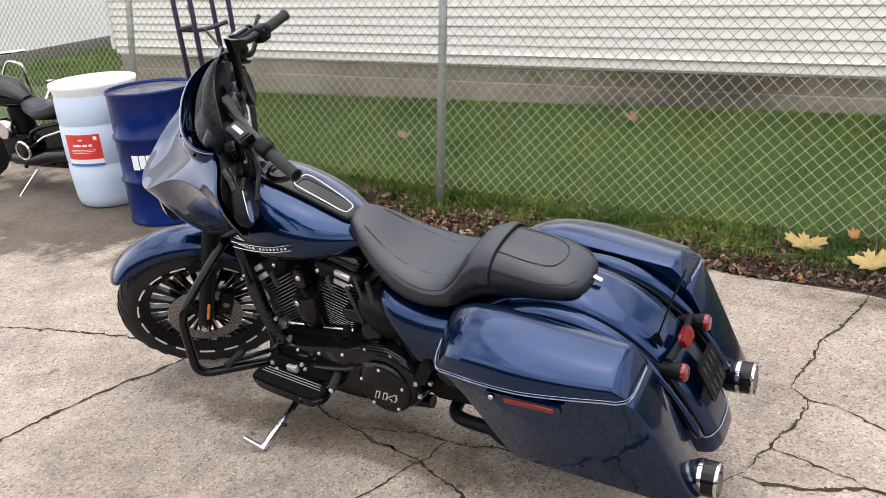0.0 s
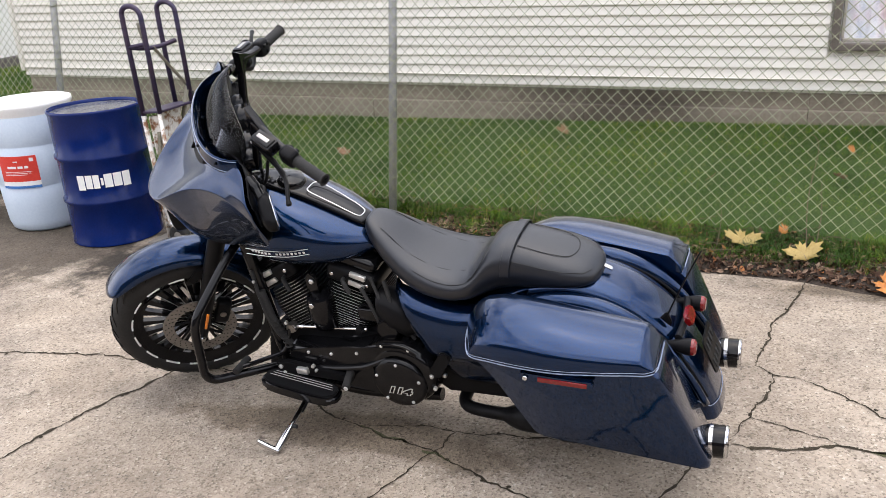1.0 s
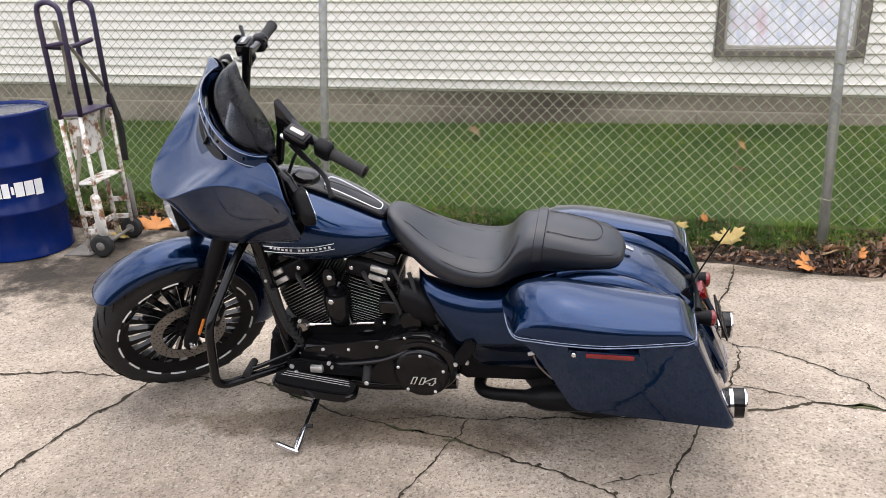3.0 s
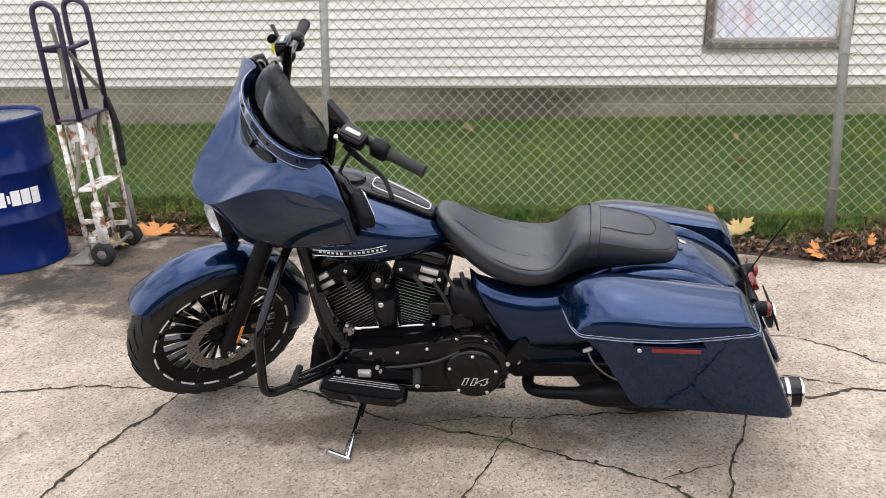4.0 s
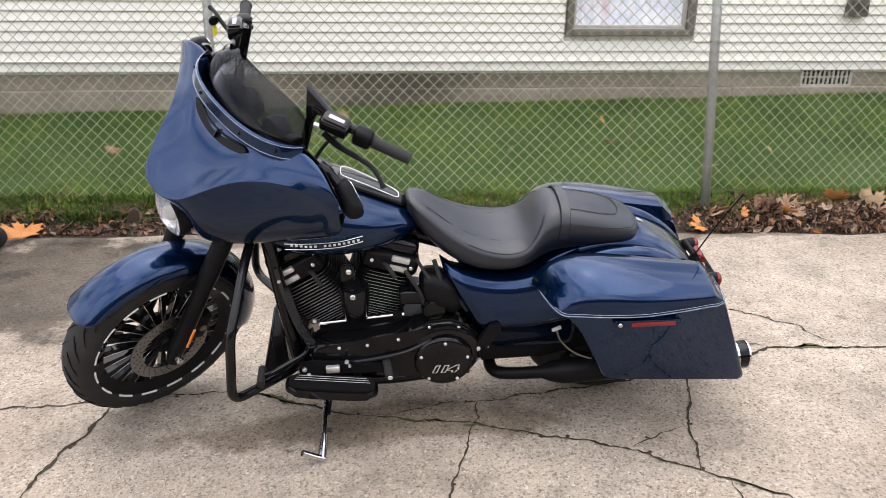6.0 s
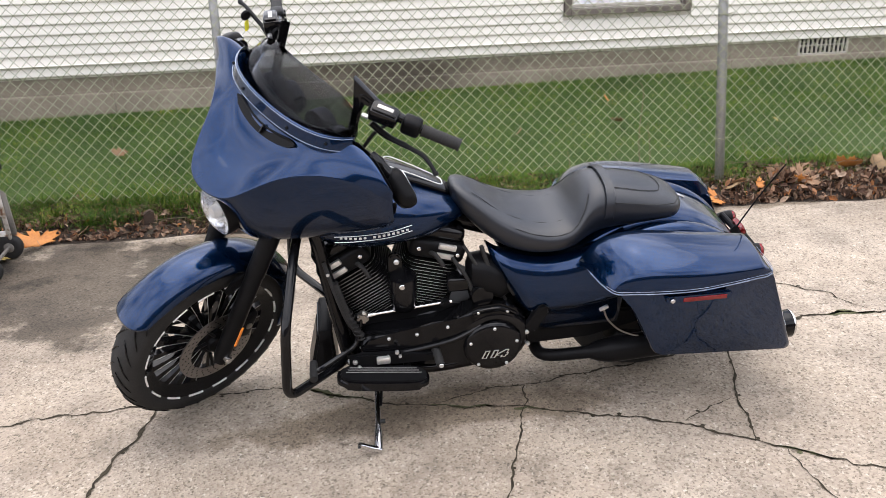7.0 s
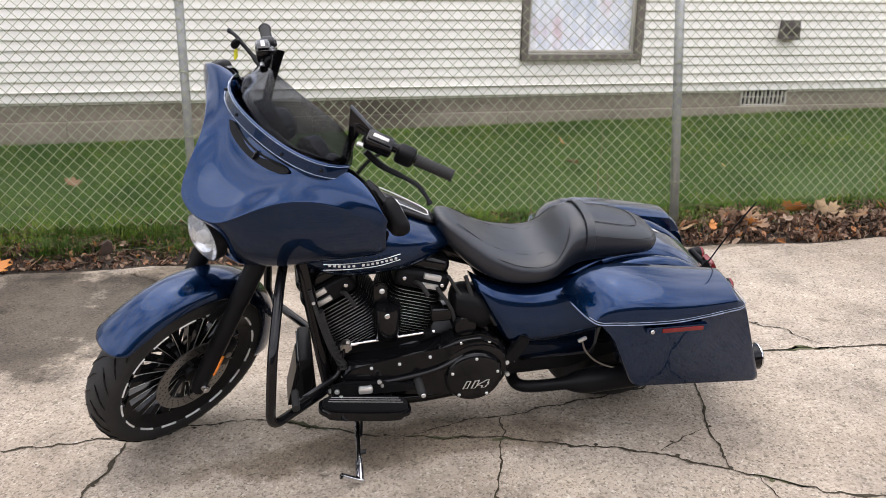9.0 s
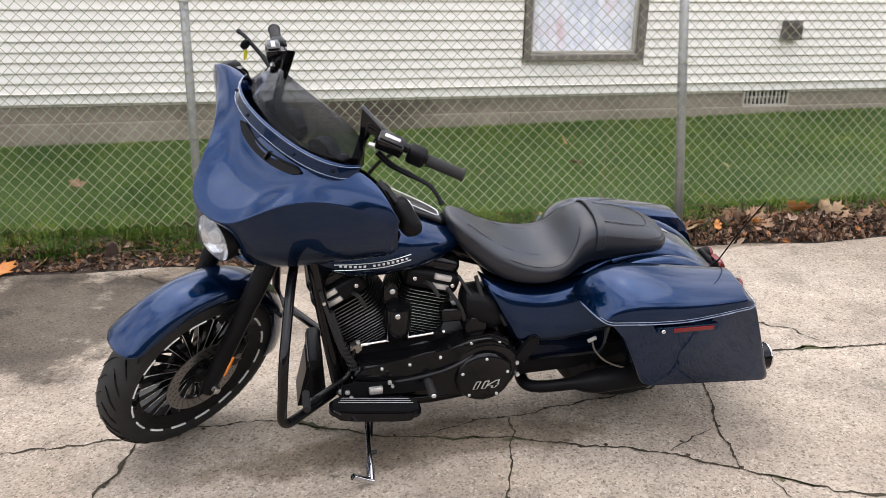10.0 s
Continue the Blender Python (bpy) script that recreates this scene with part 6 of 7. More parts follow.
def engine():
    # cylinders with fins
    for lean, x0 in ((-30, -0.752), (17, -0.652)):
        base = Vector((x0, 0, 0.405))
        turn = Matrix.Translation(base) @ Matrix.Rotation(radians(lean), 4, "Y")
        core = lathe([(0.072, 0.0), (0.075, 0.26)], "z", (0, 0, 0), 24)
        core.transform(turn)
        cyl = bp("cylinder", core, "satin_black", "black finned engine cylinder")
        for k in range(17):
            z = 0.042 + k * 0.0120
            half = 0.098 + 0.012 * math.sin(math.pi * k / 16)
            fin = outline(round_rect(half * 2, half * 2.1, 0.045), 0.0042, "z", z, 0.0015, segments=1)
            fin.transform(turn)
            bp("fin", fin, "satin_black", "", parent=cyl)
            edge = bmesh.new()
            pr = round_rect(half * 2 - 0.002, half * 2.1 - 0.002, 0.045)
            seg = [(a, b, z) for a, b in pr if b < half * 0.4]
            tube(seg, 0.0015, 5, edge)
            edge.transform(turn)
            bp("fin_edge", edge, "machined", "bright machined fin edge", parent=cyl)
        head = box(0.20, 0.23, 0.075, (0, 0, 0.285), 0.022, 3)
        head.transform(turn)
        bp("cylinder_head", head, "satin_black", "black cylinder head")
        cover = box(0.17, 0.20, 0.06, (0, 0, 0.345), 0.024, 3)
        cover.transform(turn)
        cv = bp("rocker_cover", cover, "gloss_black", "black rocker cover")
        for q in (-0.045, 0.02):
            b = box(0.064, 0.014, 0.021, (0.028 * (1 if lean > 0 else -1), -0.114, 0.30 + q * 0.55), 0.004)
            b.transform(turn)
            bp("head_fin", b, "machined", "bright machined head fin", parent=cv)
        for q in (-0.07, 0.07):
            b = disc(0.008, 0.012, "y", (q, -0.118, 0.29), 10, 0.002)
            b.transform(turn)
            bp("bolt", b, "chrome", parent=cv)
    # horn cover between the cylinders
    rings = []
    for w, a, d in ((0.455, 0.030, 0.06), (0.475, 0.044, 0.085), (0.53, 0.050, 0.10), (0.590, 0.052, 0.10), (0.608, 0.050, 0.094), (0.618, 0.030, 0.07)):
        rings.append([(-0.697 + a * math.cos(2 * math.pi * k / 16), -0.085 - d * 0.5 + d * 0.5 * math.sin(2 * math.pi * k / 16), w) for k in range(16)])
    horn = bp("horn_cover", loft(rings), "gloss_black", "gloss black horn cover", sharp=40)
    bp("horn_badge", disc(0.0105, 0.006, "y", (-0.703, -0.186, 0.598), 18, 0.002), "chrome", "round silver badge", parent=horn)
    bp("horn_bracket", outline([(-0.72 + a, 0.655 + b) for a, b in round_rect(0.046, 0.085, 0.022)], 0.02, "y", -0.125, 0.005), "gloss_black", parent=horn)
    bp("bolt", disc(0.010, 0.01, "y", (-0.715, -0.14, 0.67), 14, 0.003), "machined", parent=horn)
    # crankcase, primary, gearbox
    bp("crankcase", outline([(-0.93, 0.30), (-0.92, 0.44), (-0.80, 0.47), (-0.58, 0.47), (-0.46, 0.45), (-0.35, 0.42), (-0.28, 0.38), (-0.26, 0.25), (-0.33, 0.18), (-0.88, 0.18)], 0.24, "y", 0.0, 0.03, segments=3), "satin_black", "black engine crankcase", sharp=30)
    bp("frame_rail", tube(bend([(-0.98, -0.12, 0.80), (-0.94, -0.135, 0.50), (-0.90, -0.135, 0.22), (-0.60, -0.115, 0.165), (-0.28, -0.10, 0.19)], 0.08, 6), 0.024, 14), "gloss_black", "gloss black frame downtube")
    bp("frame_rail", tube(bend([(-0.98, 0.12, 0.80), (-0.94, 0.135, 0.50), (-0.90, 0.135, 0.22), (-0.60, 0.115, 0.165), (-0.28, 0.10, 0.19)], 0.08, 6), 0.024, 14), "gloss_black", "gloss black frame downtube")
    bp("frame_neck", tube([(-1.05, 0, 0.86), (-0.95, 0, 0.80), (-0.55, 0, 0.76), (-0.1, 0, 0.6)], 0.035, 14), "gloss_black")
    prim = [(-0.87, 0.305), (-0.875, 0.36), (-0.84, 0.40), (-0.76, 0.405), (-0.60, 0.415), (-0.52, 0.445), (-0.44, 0.475), (-0.36, 0.482), (-0.30, 0.455), (-0.275, 0.40), (-0.275, 0.31), (-0.29, 0.255), (-0.34, 0.222), (-0.45, 0.218), (-0.60, 0.25), (-0.80, 0.262)]
    pc = bp("primary_cover", outline(prim, 0.085, "y", -0.15, 0.018, segments=3), "gloss_black", "gloss black primary chain cover", sharp=30)
    for x, w in ((-0.76, 0.388), (-0.66, 0.395), (-0.55, 0.415), (-0.44, 0.466), (-0.335, 0.462)):
        bp("bolt", disc(0.0062, 0.01, "y", (x, -0.194, w), 10, 0.002), "machined", parent=pc)
    dc = Vector((-0.387, -0.192, 0.316))
    bp("clutch_dome", lathe([(0.138, 0.045), (0.136, 0.020), (0.130, 0.002), (0.121, -0.011), (0.110, -0.018), (0.096, -0.020)], "y", (-0.380, -0.178, 0.338), 48), "gloss_black", "domed gloss black clutch housing", parent=pc, sharp=40)
    dcov = bp("derby_cover", lathe([(1e-6, -0.022), (0.086, -0.022), (0.100, -0.018), (0.107, -0.008), (0.107, 0.02)], "y", dc, 48), "gloss_black", "round gloss black clutch cover marked 114", sharp=40)
    for k in range(5):
        a = radians(88 + 72 * k)
        bp("bolt", disc(0.0062, 0.007, "y", dc + Vector((0.088 * math.cos(a), -0.023, 0.088 * math.sin(a))), 10, 0.002), "machined", parent=dcov)
    face = Matrix.Translation(dc + Vector((-0.002, -0.0234, -0.028))) @ Matrix.Rotation(radians(90), 4, "X") @ Matrix.Diagonal((1.32, 0.78, 1, 1))
    bp("marking", crisp(letters("114", 0.050, 0.0012, 0.085, 0.95), face), "machined", "silver outlined numerals 114", False, parent=dcov)
    bp("marking_fill", crisp(letters("114", 0.050, 0.0018, 0.022, 0.95), face), "gloss_black", "", False, parent=dcov)
    bp("primary_ridge", tube(smooth_line([(-0.80, -0.19, 0.31), (-0.66, -0.195, 0.33), (-0.54, -0.196, 0.355), (-0.47, -0.194, 0.385), (-0.43, -0.19, 0.41)], 6), 0.010, 10), "gloss_black", "", parent=pc)
    bp("gearbox", box(0.24, 0.24, 0.22, (-0.22, 0.02, 0.40), 0.03, 3), "satin_black", "black gearbox case")
    bp("starter_cover", lathe([(1e-6, -0.05), (0.038, -0.05), (0.046, -0.035), (0.046, 0.08)], "y", (-0.42, -0.12, 0.515), 24), "gloss_black")
    bp("oil_hose", tube(smooth_line([(-0.40, -0.10, 0.62), (-0.34, -0.14, 0.56), (-0.30, -0.15, 0.50)], 6), 0.011, 12), "rubber")
    # shift rod
    rod = bp("shift_rod", tube([(-0.83, -0.135, 0.452), (-0.555, -0.135, 0.478)], 0.0052, 10), "chrome", "chrome gear shift linkage rod")
    for x, w in ((-0.83, 0.452), (-0.555, 0.478)):
        bp("rod_end", tube([(x - 0.012, -0.135, w - 0.001), (x + 0.03, -0.135, w + 0.002)], 0.0078, 10), "chrome", parent=rod)
    bp("shift_lever", tube(bend([(-0.85, -0.15, 0.46), (-0.875, -0.18, 0.36), (-1.00, -0.25, 0.335), (-1.03, -0.27, 0.335)], 0.03, 5), 0.009, 10), "gloss_black", "black gear shift lever")
    bp("shift_peg", tube([(-1.03, -0.22, 0.335), (-1.03, -0.30, 0.335)], 0.014, 12), "rubber", "rubber shift peg")
    bp("oil_cooler", box(0.05, 0.20, 0.16, (-0.985, 0.0, 0.29), 0.01, 2), "satin_black", "black front oil cooler")
    for k in range(9):
        bp("cooler_fin", box(0.056, 0.17, 0.004, (-0.987, 0, 0.225 + 0.0165 * k), 0.001, 1), "gloss_black")
    bp("voltage_regulator", outline([(-1.06, 0.16), (-1.02, 0.33), (-0.96, 0.36), (-0.95, 0.16)], 0.16, "y", -0.02, 0.012), "satin_black", "black radiator shroud")


def engine_clutter():
    """Hoses, brackets and fasteners round the front of the engine."""
    for line, r in (([(-0.93, -0.16, 0.62), (-0.90, -0.17, 0.50), (-0.87, -0.165, 0.42), (-0.84, -0.16, 0.36)], 0.013), ([(-0.96, -0.15, 0.70), (-0.93, -0.175, 0.58), (-0.895, -0.18, 0.46), (-0.86, -0.17, 0.40)], 0.007), ([(-0.52, -0.13, 0.66), (-0.47, -0.15, 0.58), (-0.45, -0.15, 0.50)], 0.007), ([(-0.48, -0.12, 0.70), (-0.43, -0.15, 0.62), (-0.38, -0.15, 0.55), (-0.33, -0.14, 0.47)], 0.006), ([(-0.42, -0.13, 0.70), (-0.39, -0.15, 0.60), (-0.36, -0.15, 0.52)], 0.008)):
        bp("hose", tube(smooth_line(line, 6), r, 10), "rubber", "black rubber engine hose")
    for k in range(7):
        x, w = -0.895 + 0.006 * k, 0.50 - 0.019 * k
        bp("hose_ring", lathe([(0.016, -0.004), (0.018, 0.0), (0.016, 0.004)], "z", (x, -0.168, w), 12), "rubber")
    # finned heat cover behind the rear cylinder
    rings = [oval(x, -0.11, w, a, b, 16, 2.6) for x, w, a, b in ((-0.47, 0.60, 0.02, 0.02), (-0.455, 0.595, 0.05, 0.055), (-0.41, 0.575, 0.065, 0.075), (-0.35, 0.545, 0.062, 0.07), (-0.31, 0.52, 0.03, 0.03))]
    bp("starter_housing", loft(rings), "satin_black", "textured black starter housing", sharp=40)
    bp("coil_box", box(0.085, 0.06, 0.055, (-0.50, -0.12, 0.555), 0.010, 3), "gloss_black", "black sensor box")
    # shift linkage arm and brackets
    bp("linkage_arm", outline([(-0.845 + a, 0.455 + b) for a, b in round_rect(0.040, 0.034, 0.012)], 0.03, "y", -0.145, 0.006), "steel", "bare cast linkage arm")
    bp("linkage_arm", outline([(-0.55 + a, 0.480 + b) for a, b in round_rect(0.034, 0.024, 0.010)], 0.024, "y", -0.14, 0.006), "satin_black")
    bp("board_mount", outline([(-0.905, 0.285), (-0.905, 0.335), (-0.86, 0.345), (-0.64, 0.322), (-0.60, 0.318), (-0.60, 0.285)], 0.022, "y", -0.205, 0.006), "satin_black", "black floorboard mounting rail")
    bp("heel_peg", tube([(-0.595, -0.19, 0.318), (-0.585, -0.255, 0.300)], [0.017, 0.015], 14), "rubber", "rubber heel peg")
    bp("heel_bolt", disc(0.009, 0.006, "y", (-0.583, -0.258, 0.2995), 12, 0.002), "machined")
    for x, v, w, r in ((-0.885, -0.218, 0.318, 0.0095), (-0.872, -0.218, 0.292, 0.008), (-0.735, -0.22, 0.345, 0.0075), (-0.725, -0.22, 0.327, 0.006), (-0.84, -0.18, 0.50, 0.007), (-0.95, -0.165, 0.66, 0.006), (-0.255, -0.19, 0.30, 0.008), (-0.262, -0.19, 0.355, 0.009)):
        bp("bolt", lathe([(1e-6, -0.006), (r * 0.55, -0.006), (r * 0.6, -0.003), (r, -0.003), (r, 0.006)], "y", (x, v, w), 8), "machined")
    bp("brake_block", box(0.050, 0.03, 0.028, (-0.785, -0.215, 0.318), 0.006, 2), "machined", "bare metal pivot block")
    for x0, w0 in ((-0.855, 0.655), (-0.60, 0.675)):
        bp("spark_lead", tube(smooth_line([(x0, -0.10, w0), (x0 + 0.02, -0.14, w0 + 0.01), (x0 + 0.045, -0.15, w0 - 0.03)], 6), 0.008, 10), "rubber", "black spark plug lead")
    bp("primary_rim", tube(smooth_line([(-0.46, -0.192, 0.462), (-0.41, -0.194, 0.476), (-0.35, -0.194, 0.474), (-0.305, -0.192, 0.448)], 6), 0.0055, 8), "gloss_black")


def controls():
    # engine guard
    for sgn in (-1, 1):
        g = bend([(-1.03, sgn * 0.05, 0.80), (-1.055, sgn * 0.16, 0.745), (-1.094, sgn * 0.372, 0.60), (-1.118, sgn * 0.378, 0.325), (-0.93, sgn * 0.17, 0.275), (-0.91, sgn * 0.12, 0.27)], 0.06, 8)
        bp("engine_guard", tube(g, 0.0165, 14), "gloss_black", "gloss black tubular engine guard")
    for sgn in (-1, 1):
        shape = []
        for k in range(28):
            a = 2 * math.pi * k / 28
            c2, s = math.cos(a), math.sin(a)
            shape.append((-0.79 + 0.165 * math.copysign(abs(c2) ** 0.55, c2), sgn * 0.255 + 0.048 * math.copysign(abs(s) ** 0.6, s) + 0.0 * c2))
        rake = Matrix.Translation((-0.79, 0, 0.262)) @ Matrix.Rotation(radians(7.5), 4, "Y") @ Matrix.Translation((0.79, 0, -0.250))
        b = outline(shape, 0.034, "z", 0.246, 0.010, segments=3)
        b.transform(rake)
        fb = bp("floorboard", b, "gloss_black", "black rider floorboard with bright ribs")
        pad = outline([(-0.79 + (x + 0.79) * 0.93, sgn * 0.255 + (v - sgn * 0.255) * 0.85) for x, v in shape], 0.012, "z", 0.265, 0.004)
        pad.transform(rake)
        bp("rubber_pad", pad, "matt_black", "black ribbed rubber pad", parent=fb)
        for dv in (0.002, 0.013, 0.024):
            bp("rib", crisp(tube([(-0.925 + abs(dv) * 0.6, sgn * 0.255 + dv, 0.2715), (-0.655 - abs(dv) * 0.6, sgn * 0.255 + dv, 0.2715)], 0.0013, 6), rake), "steel", "bright wear rib", parent=fb)
        bp("board_bracket", tube([(-0.86, sgn * 0.14, 0.255), (-0.86, sgn * 0.24, 0.25)], 0.014, 10), "satin_black")
        bp("board_bracket", tube([(-0.70, sgn * 0.14, 0.255), (-0.70, sgn * 0.24, 0.25)], 0.014, 10), "satin_black")
        peg = outline(round_rect(0.125, 0.045, 0.018), 0.022, "y", sgn * 0.185, 0.006)
        peg.transform(Matrix.Translation((-0.225, 0, 0.405)) @ Matrix.Rotation(radians(-60), 4, "Y"))
        bp("passenger_board", peg, "satin_black", "folded black passenger footboard")
    # bolts round the controls
    for x, v, w in ((-0.905, -0.17, 0.275), (-0.86, -0.175, 0.345), (-0.23, -0.16, 0.40), (-0.225, -0.165, 0.34), (-0.24, -0.16, 0.44)):
        bp("bolt", disc(0.008, 0.014, "y", (x, v, w), 10, 0.002), "machined")


def kickstand():
    inv = BIKE.inverted()
    foot = inv @ Vector((-0.842, 2.086, 0.014))
    top = Vector((-0.812, -0.16, 0.175))
    line = [top, top.lerp(foot, 0.40), top.lerp(foot, 0.66), top.lerp(foot, 0.80), foot]
    leg = bp("kickstand", tube(line, [0.012, 0.0110, 0.0110, 0.0165, 0.0150], 14), "chrome", "chrome kickstand with bent foot")
    a = Vector((-0.842, 2.086, 0.014))
    foot_line = [inv @ (a + Vector(d)) for d in ((0.006, 0.002, -0.002), (-0.020, -0.006, 0.012), (-0.064, -0.022, 0.044))]
    bp("foot", tube(foot_line, [0.0125, 0.0125, 0.0115], 12), "chrome", "bent stand foot", parent=leg)
    knob = top.lerp(foot, 0.62) + Vector((0.016, -0.004, 0))
    bp("bumper", tube([knob - Vector((0.010, 0, 0)), knob + Vector((0.010, 0, 0))], 0.008, 12), "rubber", "small black rubber stand bumper", parent=leg)
    bp("return_spring", tube([top + Vector((0.02, -0.01, 0.02)), top.lerp(foot, 0.42) + Vector((0.012, 0, 0))], 0.005, 8), "satin_black", parent=leg)


def widened(k, build):
    """Builds a group of parts and stretches it sideways to its true width."""
    before = set(bike.children_recursive)
    build()
    for ob in set(bike.children_recursive) - before:
        ob.data.transform(Matrix.Diagonal((1, k, 1, 1)))


front_wheel()
front_fender()
forks()
fairing()
handlebar()
widened(1.08, tank)
seat()
rear_end()
saddlebags()
widened(1.09, engine)
widened(1.09, engine_clutter)
widened(1.05, controls)
kickstand()

# ---- grass, litter and leaves ----
def from_arrays(name, verts, faces, material, label, category):
    me = bpy.data.meshes.new(name)
    me.from_pydata(verts, [], faces)
    me.materials.append(material)
    ob = new(name, me)
    return tagged(ob, label, category, "", "stuff")


def build_grass():
    rng = np.random.default_rng(4)
    verts, faces = [], []

    def blade(x, y, z, h, w, lean, ang):
        i = len(verts)
        ca, sa = math.cos(ang), math.sin(ang)
        la = ang + 1.5708
        lx, ly = math.cos(la) * lean, math.sin(la) * lean
        verts.extend([(x - ca * w, y - sa * w, z), (x + ca * w, y + sa * w, z), (x + lx * 0.4 + ca * w * 0.7, y + ly * 0.4 + sa * w * 0.7, z + h * 0.6), (x + lx * 0.4 - ca * w * 0.7, y + ly * 0.4 - sa * w * 0.7, z + h * 0.6), (x + lx, y + ly, z + h)])
        faces.extend([(i, i + 1, i + 2, i + 3), (i + 3, i + 2, i + 4)])
    xs, ys = rng.uniform(-7.2, 5.2, 300000), rng.uniform(4.25, 6.55, 300000)
    rs = rng.uniform(0, 1, (300000, 4))
    for x, y, (a, b, c, d) in zip(xs, ys, rs):
        line = edge_y(x) + (0.30 if x > 1.3 else 0.09) + 0.10 * noise.noise((x * 1.7, 2, 0)) - 0.04 * x * (x > 1)
        if y < line + 0.25 * a:
            continue
        patch = noise.noise((x * 1.3, y * 1.3, 9)) + 0.5 * noise.noise((x * 4, y * 4, 2))
        h = (0.011 + 0.017 * b) * (1.0 + 0.6 * patch)
        if y < line + 0.45:
            h *= 1.5
        if y > 6.38:
            h *= 1.3
        blade(x, y, ground_z(x, y) - 0.006, h, 0.0012 + 0.0010 * c, 0.030 * (b + 0.3), d * 6.283)
    for x, y, (a, b, c, d) in zip(rng.uniform(-10.1, -6.6, 30000), rng.uniform(6.5, 10.0, 30000), rng.uniform(0, 1, (30000, 4))):
        blade(x, y, 0.294, 0.035 + 0.035 * b, 0.003 + 0.002 * c, 0.035 * (b + 0.3), d * 6.283)
    # taller tufts along the fence foot
    for cx, cy, count, tall in TUFTS:
        for _ in range(count):
            a, r = rng.uniform(0, 6.283), abs(rng.normal(0, 0.07))
            x, y = cx + r * math.cos(a) * 1.6, cy + r * math.sin(a)
            blade(x, y, max(ground_z(x, y) - 0.01, 0.0), tall * rng.uniform(0.4, 1.1), 0.0018, tall * rng.uniform(0.3, 1.1), rng.uniform(0, 6.283))
    for _ in range(760):
        cx = rng.uniform(-3.5, 3.6)
        cy = edge_y(cx) + (rng.uniform(0.06, 0.42) if cx < 1.3 else rng.uniform(0.22, 0.5))
        tall = rng.uniform(0.03, 0.085) * (0.6 if cx > 1.6 else 1.0)
        for _ in range(45):
            a, r = rng.uniform(0, 6.283), abs(rng.normal(0, 0.045))
            x, y = cx + r * math.cos(a) * 1.5, cy + r * math.sin(a)
            blade(x, y, max(ground_z(x, y) - 0.01, 0.0), tall * rng.uniform(0.5, 1.2), 0.0016, tall * rng.uniform(0.4, 1.3), rng.uniform(0, 6.283))
    from_arrays("grass", verts, faces, M["grass"], "short green lawn grass blades", "grass")


TUFTS = [(1.62, 4.33, 160, 0.13), (1.75, 4.22, 90, 0.10), (0.75, 4.42, 120, 0.08), (0.95, 4.36, 110, 0.08), (-1.45, 4.72, 160, 0.14), (-1.75, 4.74, 150, 0.15), (-2.0, 4.8, 170, 0.16), (-2.3, 4.82, 140, 0.15), (-1.2, 4.66, 120, 0.12), (-0.8, 4.66, 120, 0.11), (-0.3, 4.6, 110, 0.10), (0.3, 4.55, 110, 0.09), (1.2, 4.5, 90, 0.1), (2.3, 4.5, 100, 0.12), (-2.7, 4.86, 140, 0.14), (2.9, 4.5, 90, 0.12)]
build_grass()


def build_litter():
    rng = np.random.default_rng(9)
    verts, faces = [], []
    for _ in range(19000):
        x = rng.uniform(-6.5, 6.0)
        dense = 1.0 if x > 1.5 else 0.85
        u = rng.uniform(0, 1) ** 1.3
        y = edge_y(x) + (-0.05 + 0.50 * u)
        heap = max(0.0, 1 - abs(u - 0.30) * 2.4) * (0.10 if x > 1.5 else 0.02) * (0.5 + 0.5 * abs(noise.noise((x * 3, 0, 1))) * 2)
        if rng.uniform() > dense:
            continue
        s = rng.uniform(0.005, 0.021) * (1.25 if x > 1.5 else 1.0)
        z = max(ground_z(x, y), 0.003) + rng.uniform(0, 1) * heap + 0.007
        m = Matrix.Translation((x, y, z)) @ Euler((rng.normal(0, 1.0 if x > 1.5 else 0.7), rng.normal(0, 1.0 if x > 1.5 else 0.7), rng.uniform(0, 6.28))).to_matrix().to_4x4()
        i = len(verts)
        k = rng.uniform(-0.5, 0.5)
        for px, py, pz in ((-1.3, 0, 0.3 * k), (-0.4, -0.65, 0.35), (0.6, -0.5, 0.2 * k + 0.2), (1.4, 0.05, 0.4 * k), (0.5, 0.6, 0.3), (-0.5, 0.55, 0.25), (0, 0, 0)):
            verts.append(tuple(m @ Vector((px * s, py * s, pz * s))))
        faces.extend([(i + 6, i + j, i + (j + 1) % 6) for j in range(6)])
    from_arrays("leaf_litter", verts, faces, M["litter"], "dry brown fallen leaf litter along the slab edge", "leaf litter")
    verts, faces = [], []
    for _ in range(420):
        x = rng.uniform(-4.5, 5.0)
        y = edge_y(x) + rng.uniform(0.0, 0.42)
        a, ln = rng.normal(0, 0.7), rng.uniform(0.06, 0.30)
        z = max(ground_z(x, y), 0.003) + rng.uniform(0, 0.05) * (1.8 if x > 1.5 else 1)
        p = Vector((x, y, z))
        q = p + Vector((math.cos(a) * ln, math.sin(a) * ln * 0.5, rng.uniform(-0.01, 0.05)))
        i = len(verts)
        for e, r in ((p, 0.0022), (q, 0.0012)):
            for k in range(3):
                verts.append(tuple(e + Vector((0, r * math.cos(k * 2.094), r * math.sin(k * 2.094)))))
        faces.extend([(i, i + 1, i + 4, i + 3), (i + 1, i + 2, i + 5, i + 4), (i + 2, i, i + 3, i + 5)])
    from_arrays("dry_twigs", verts, faces, M["twig"], "thin dry twigs and stems among the litter", "twigs")


build_litter()


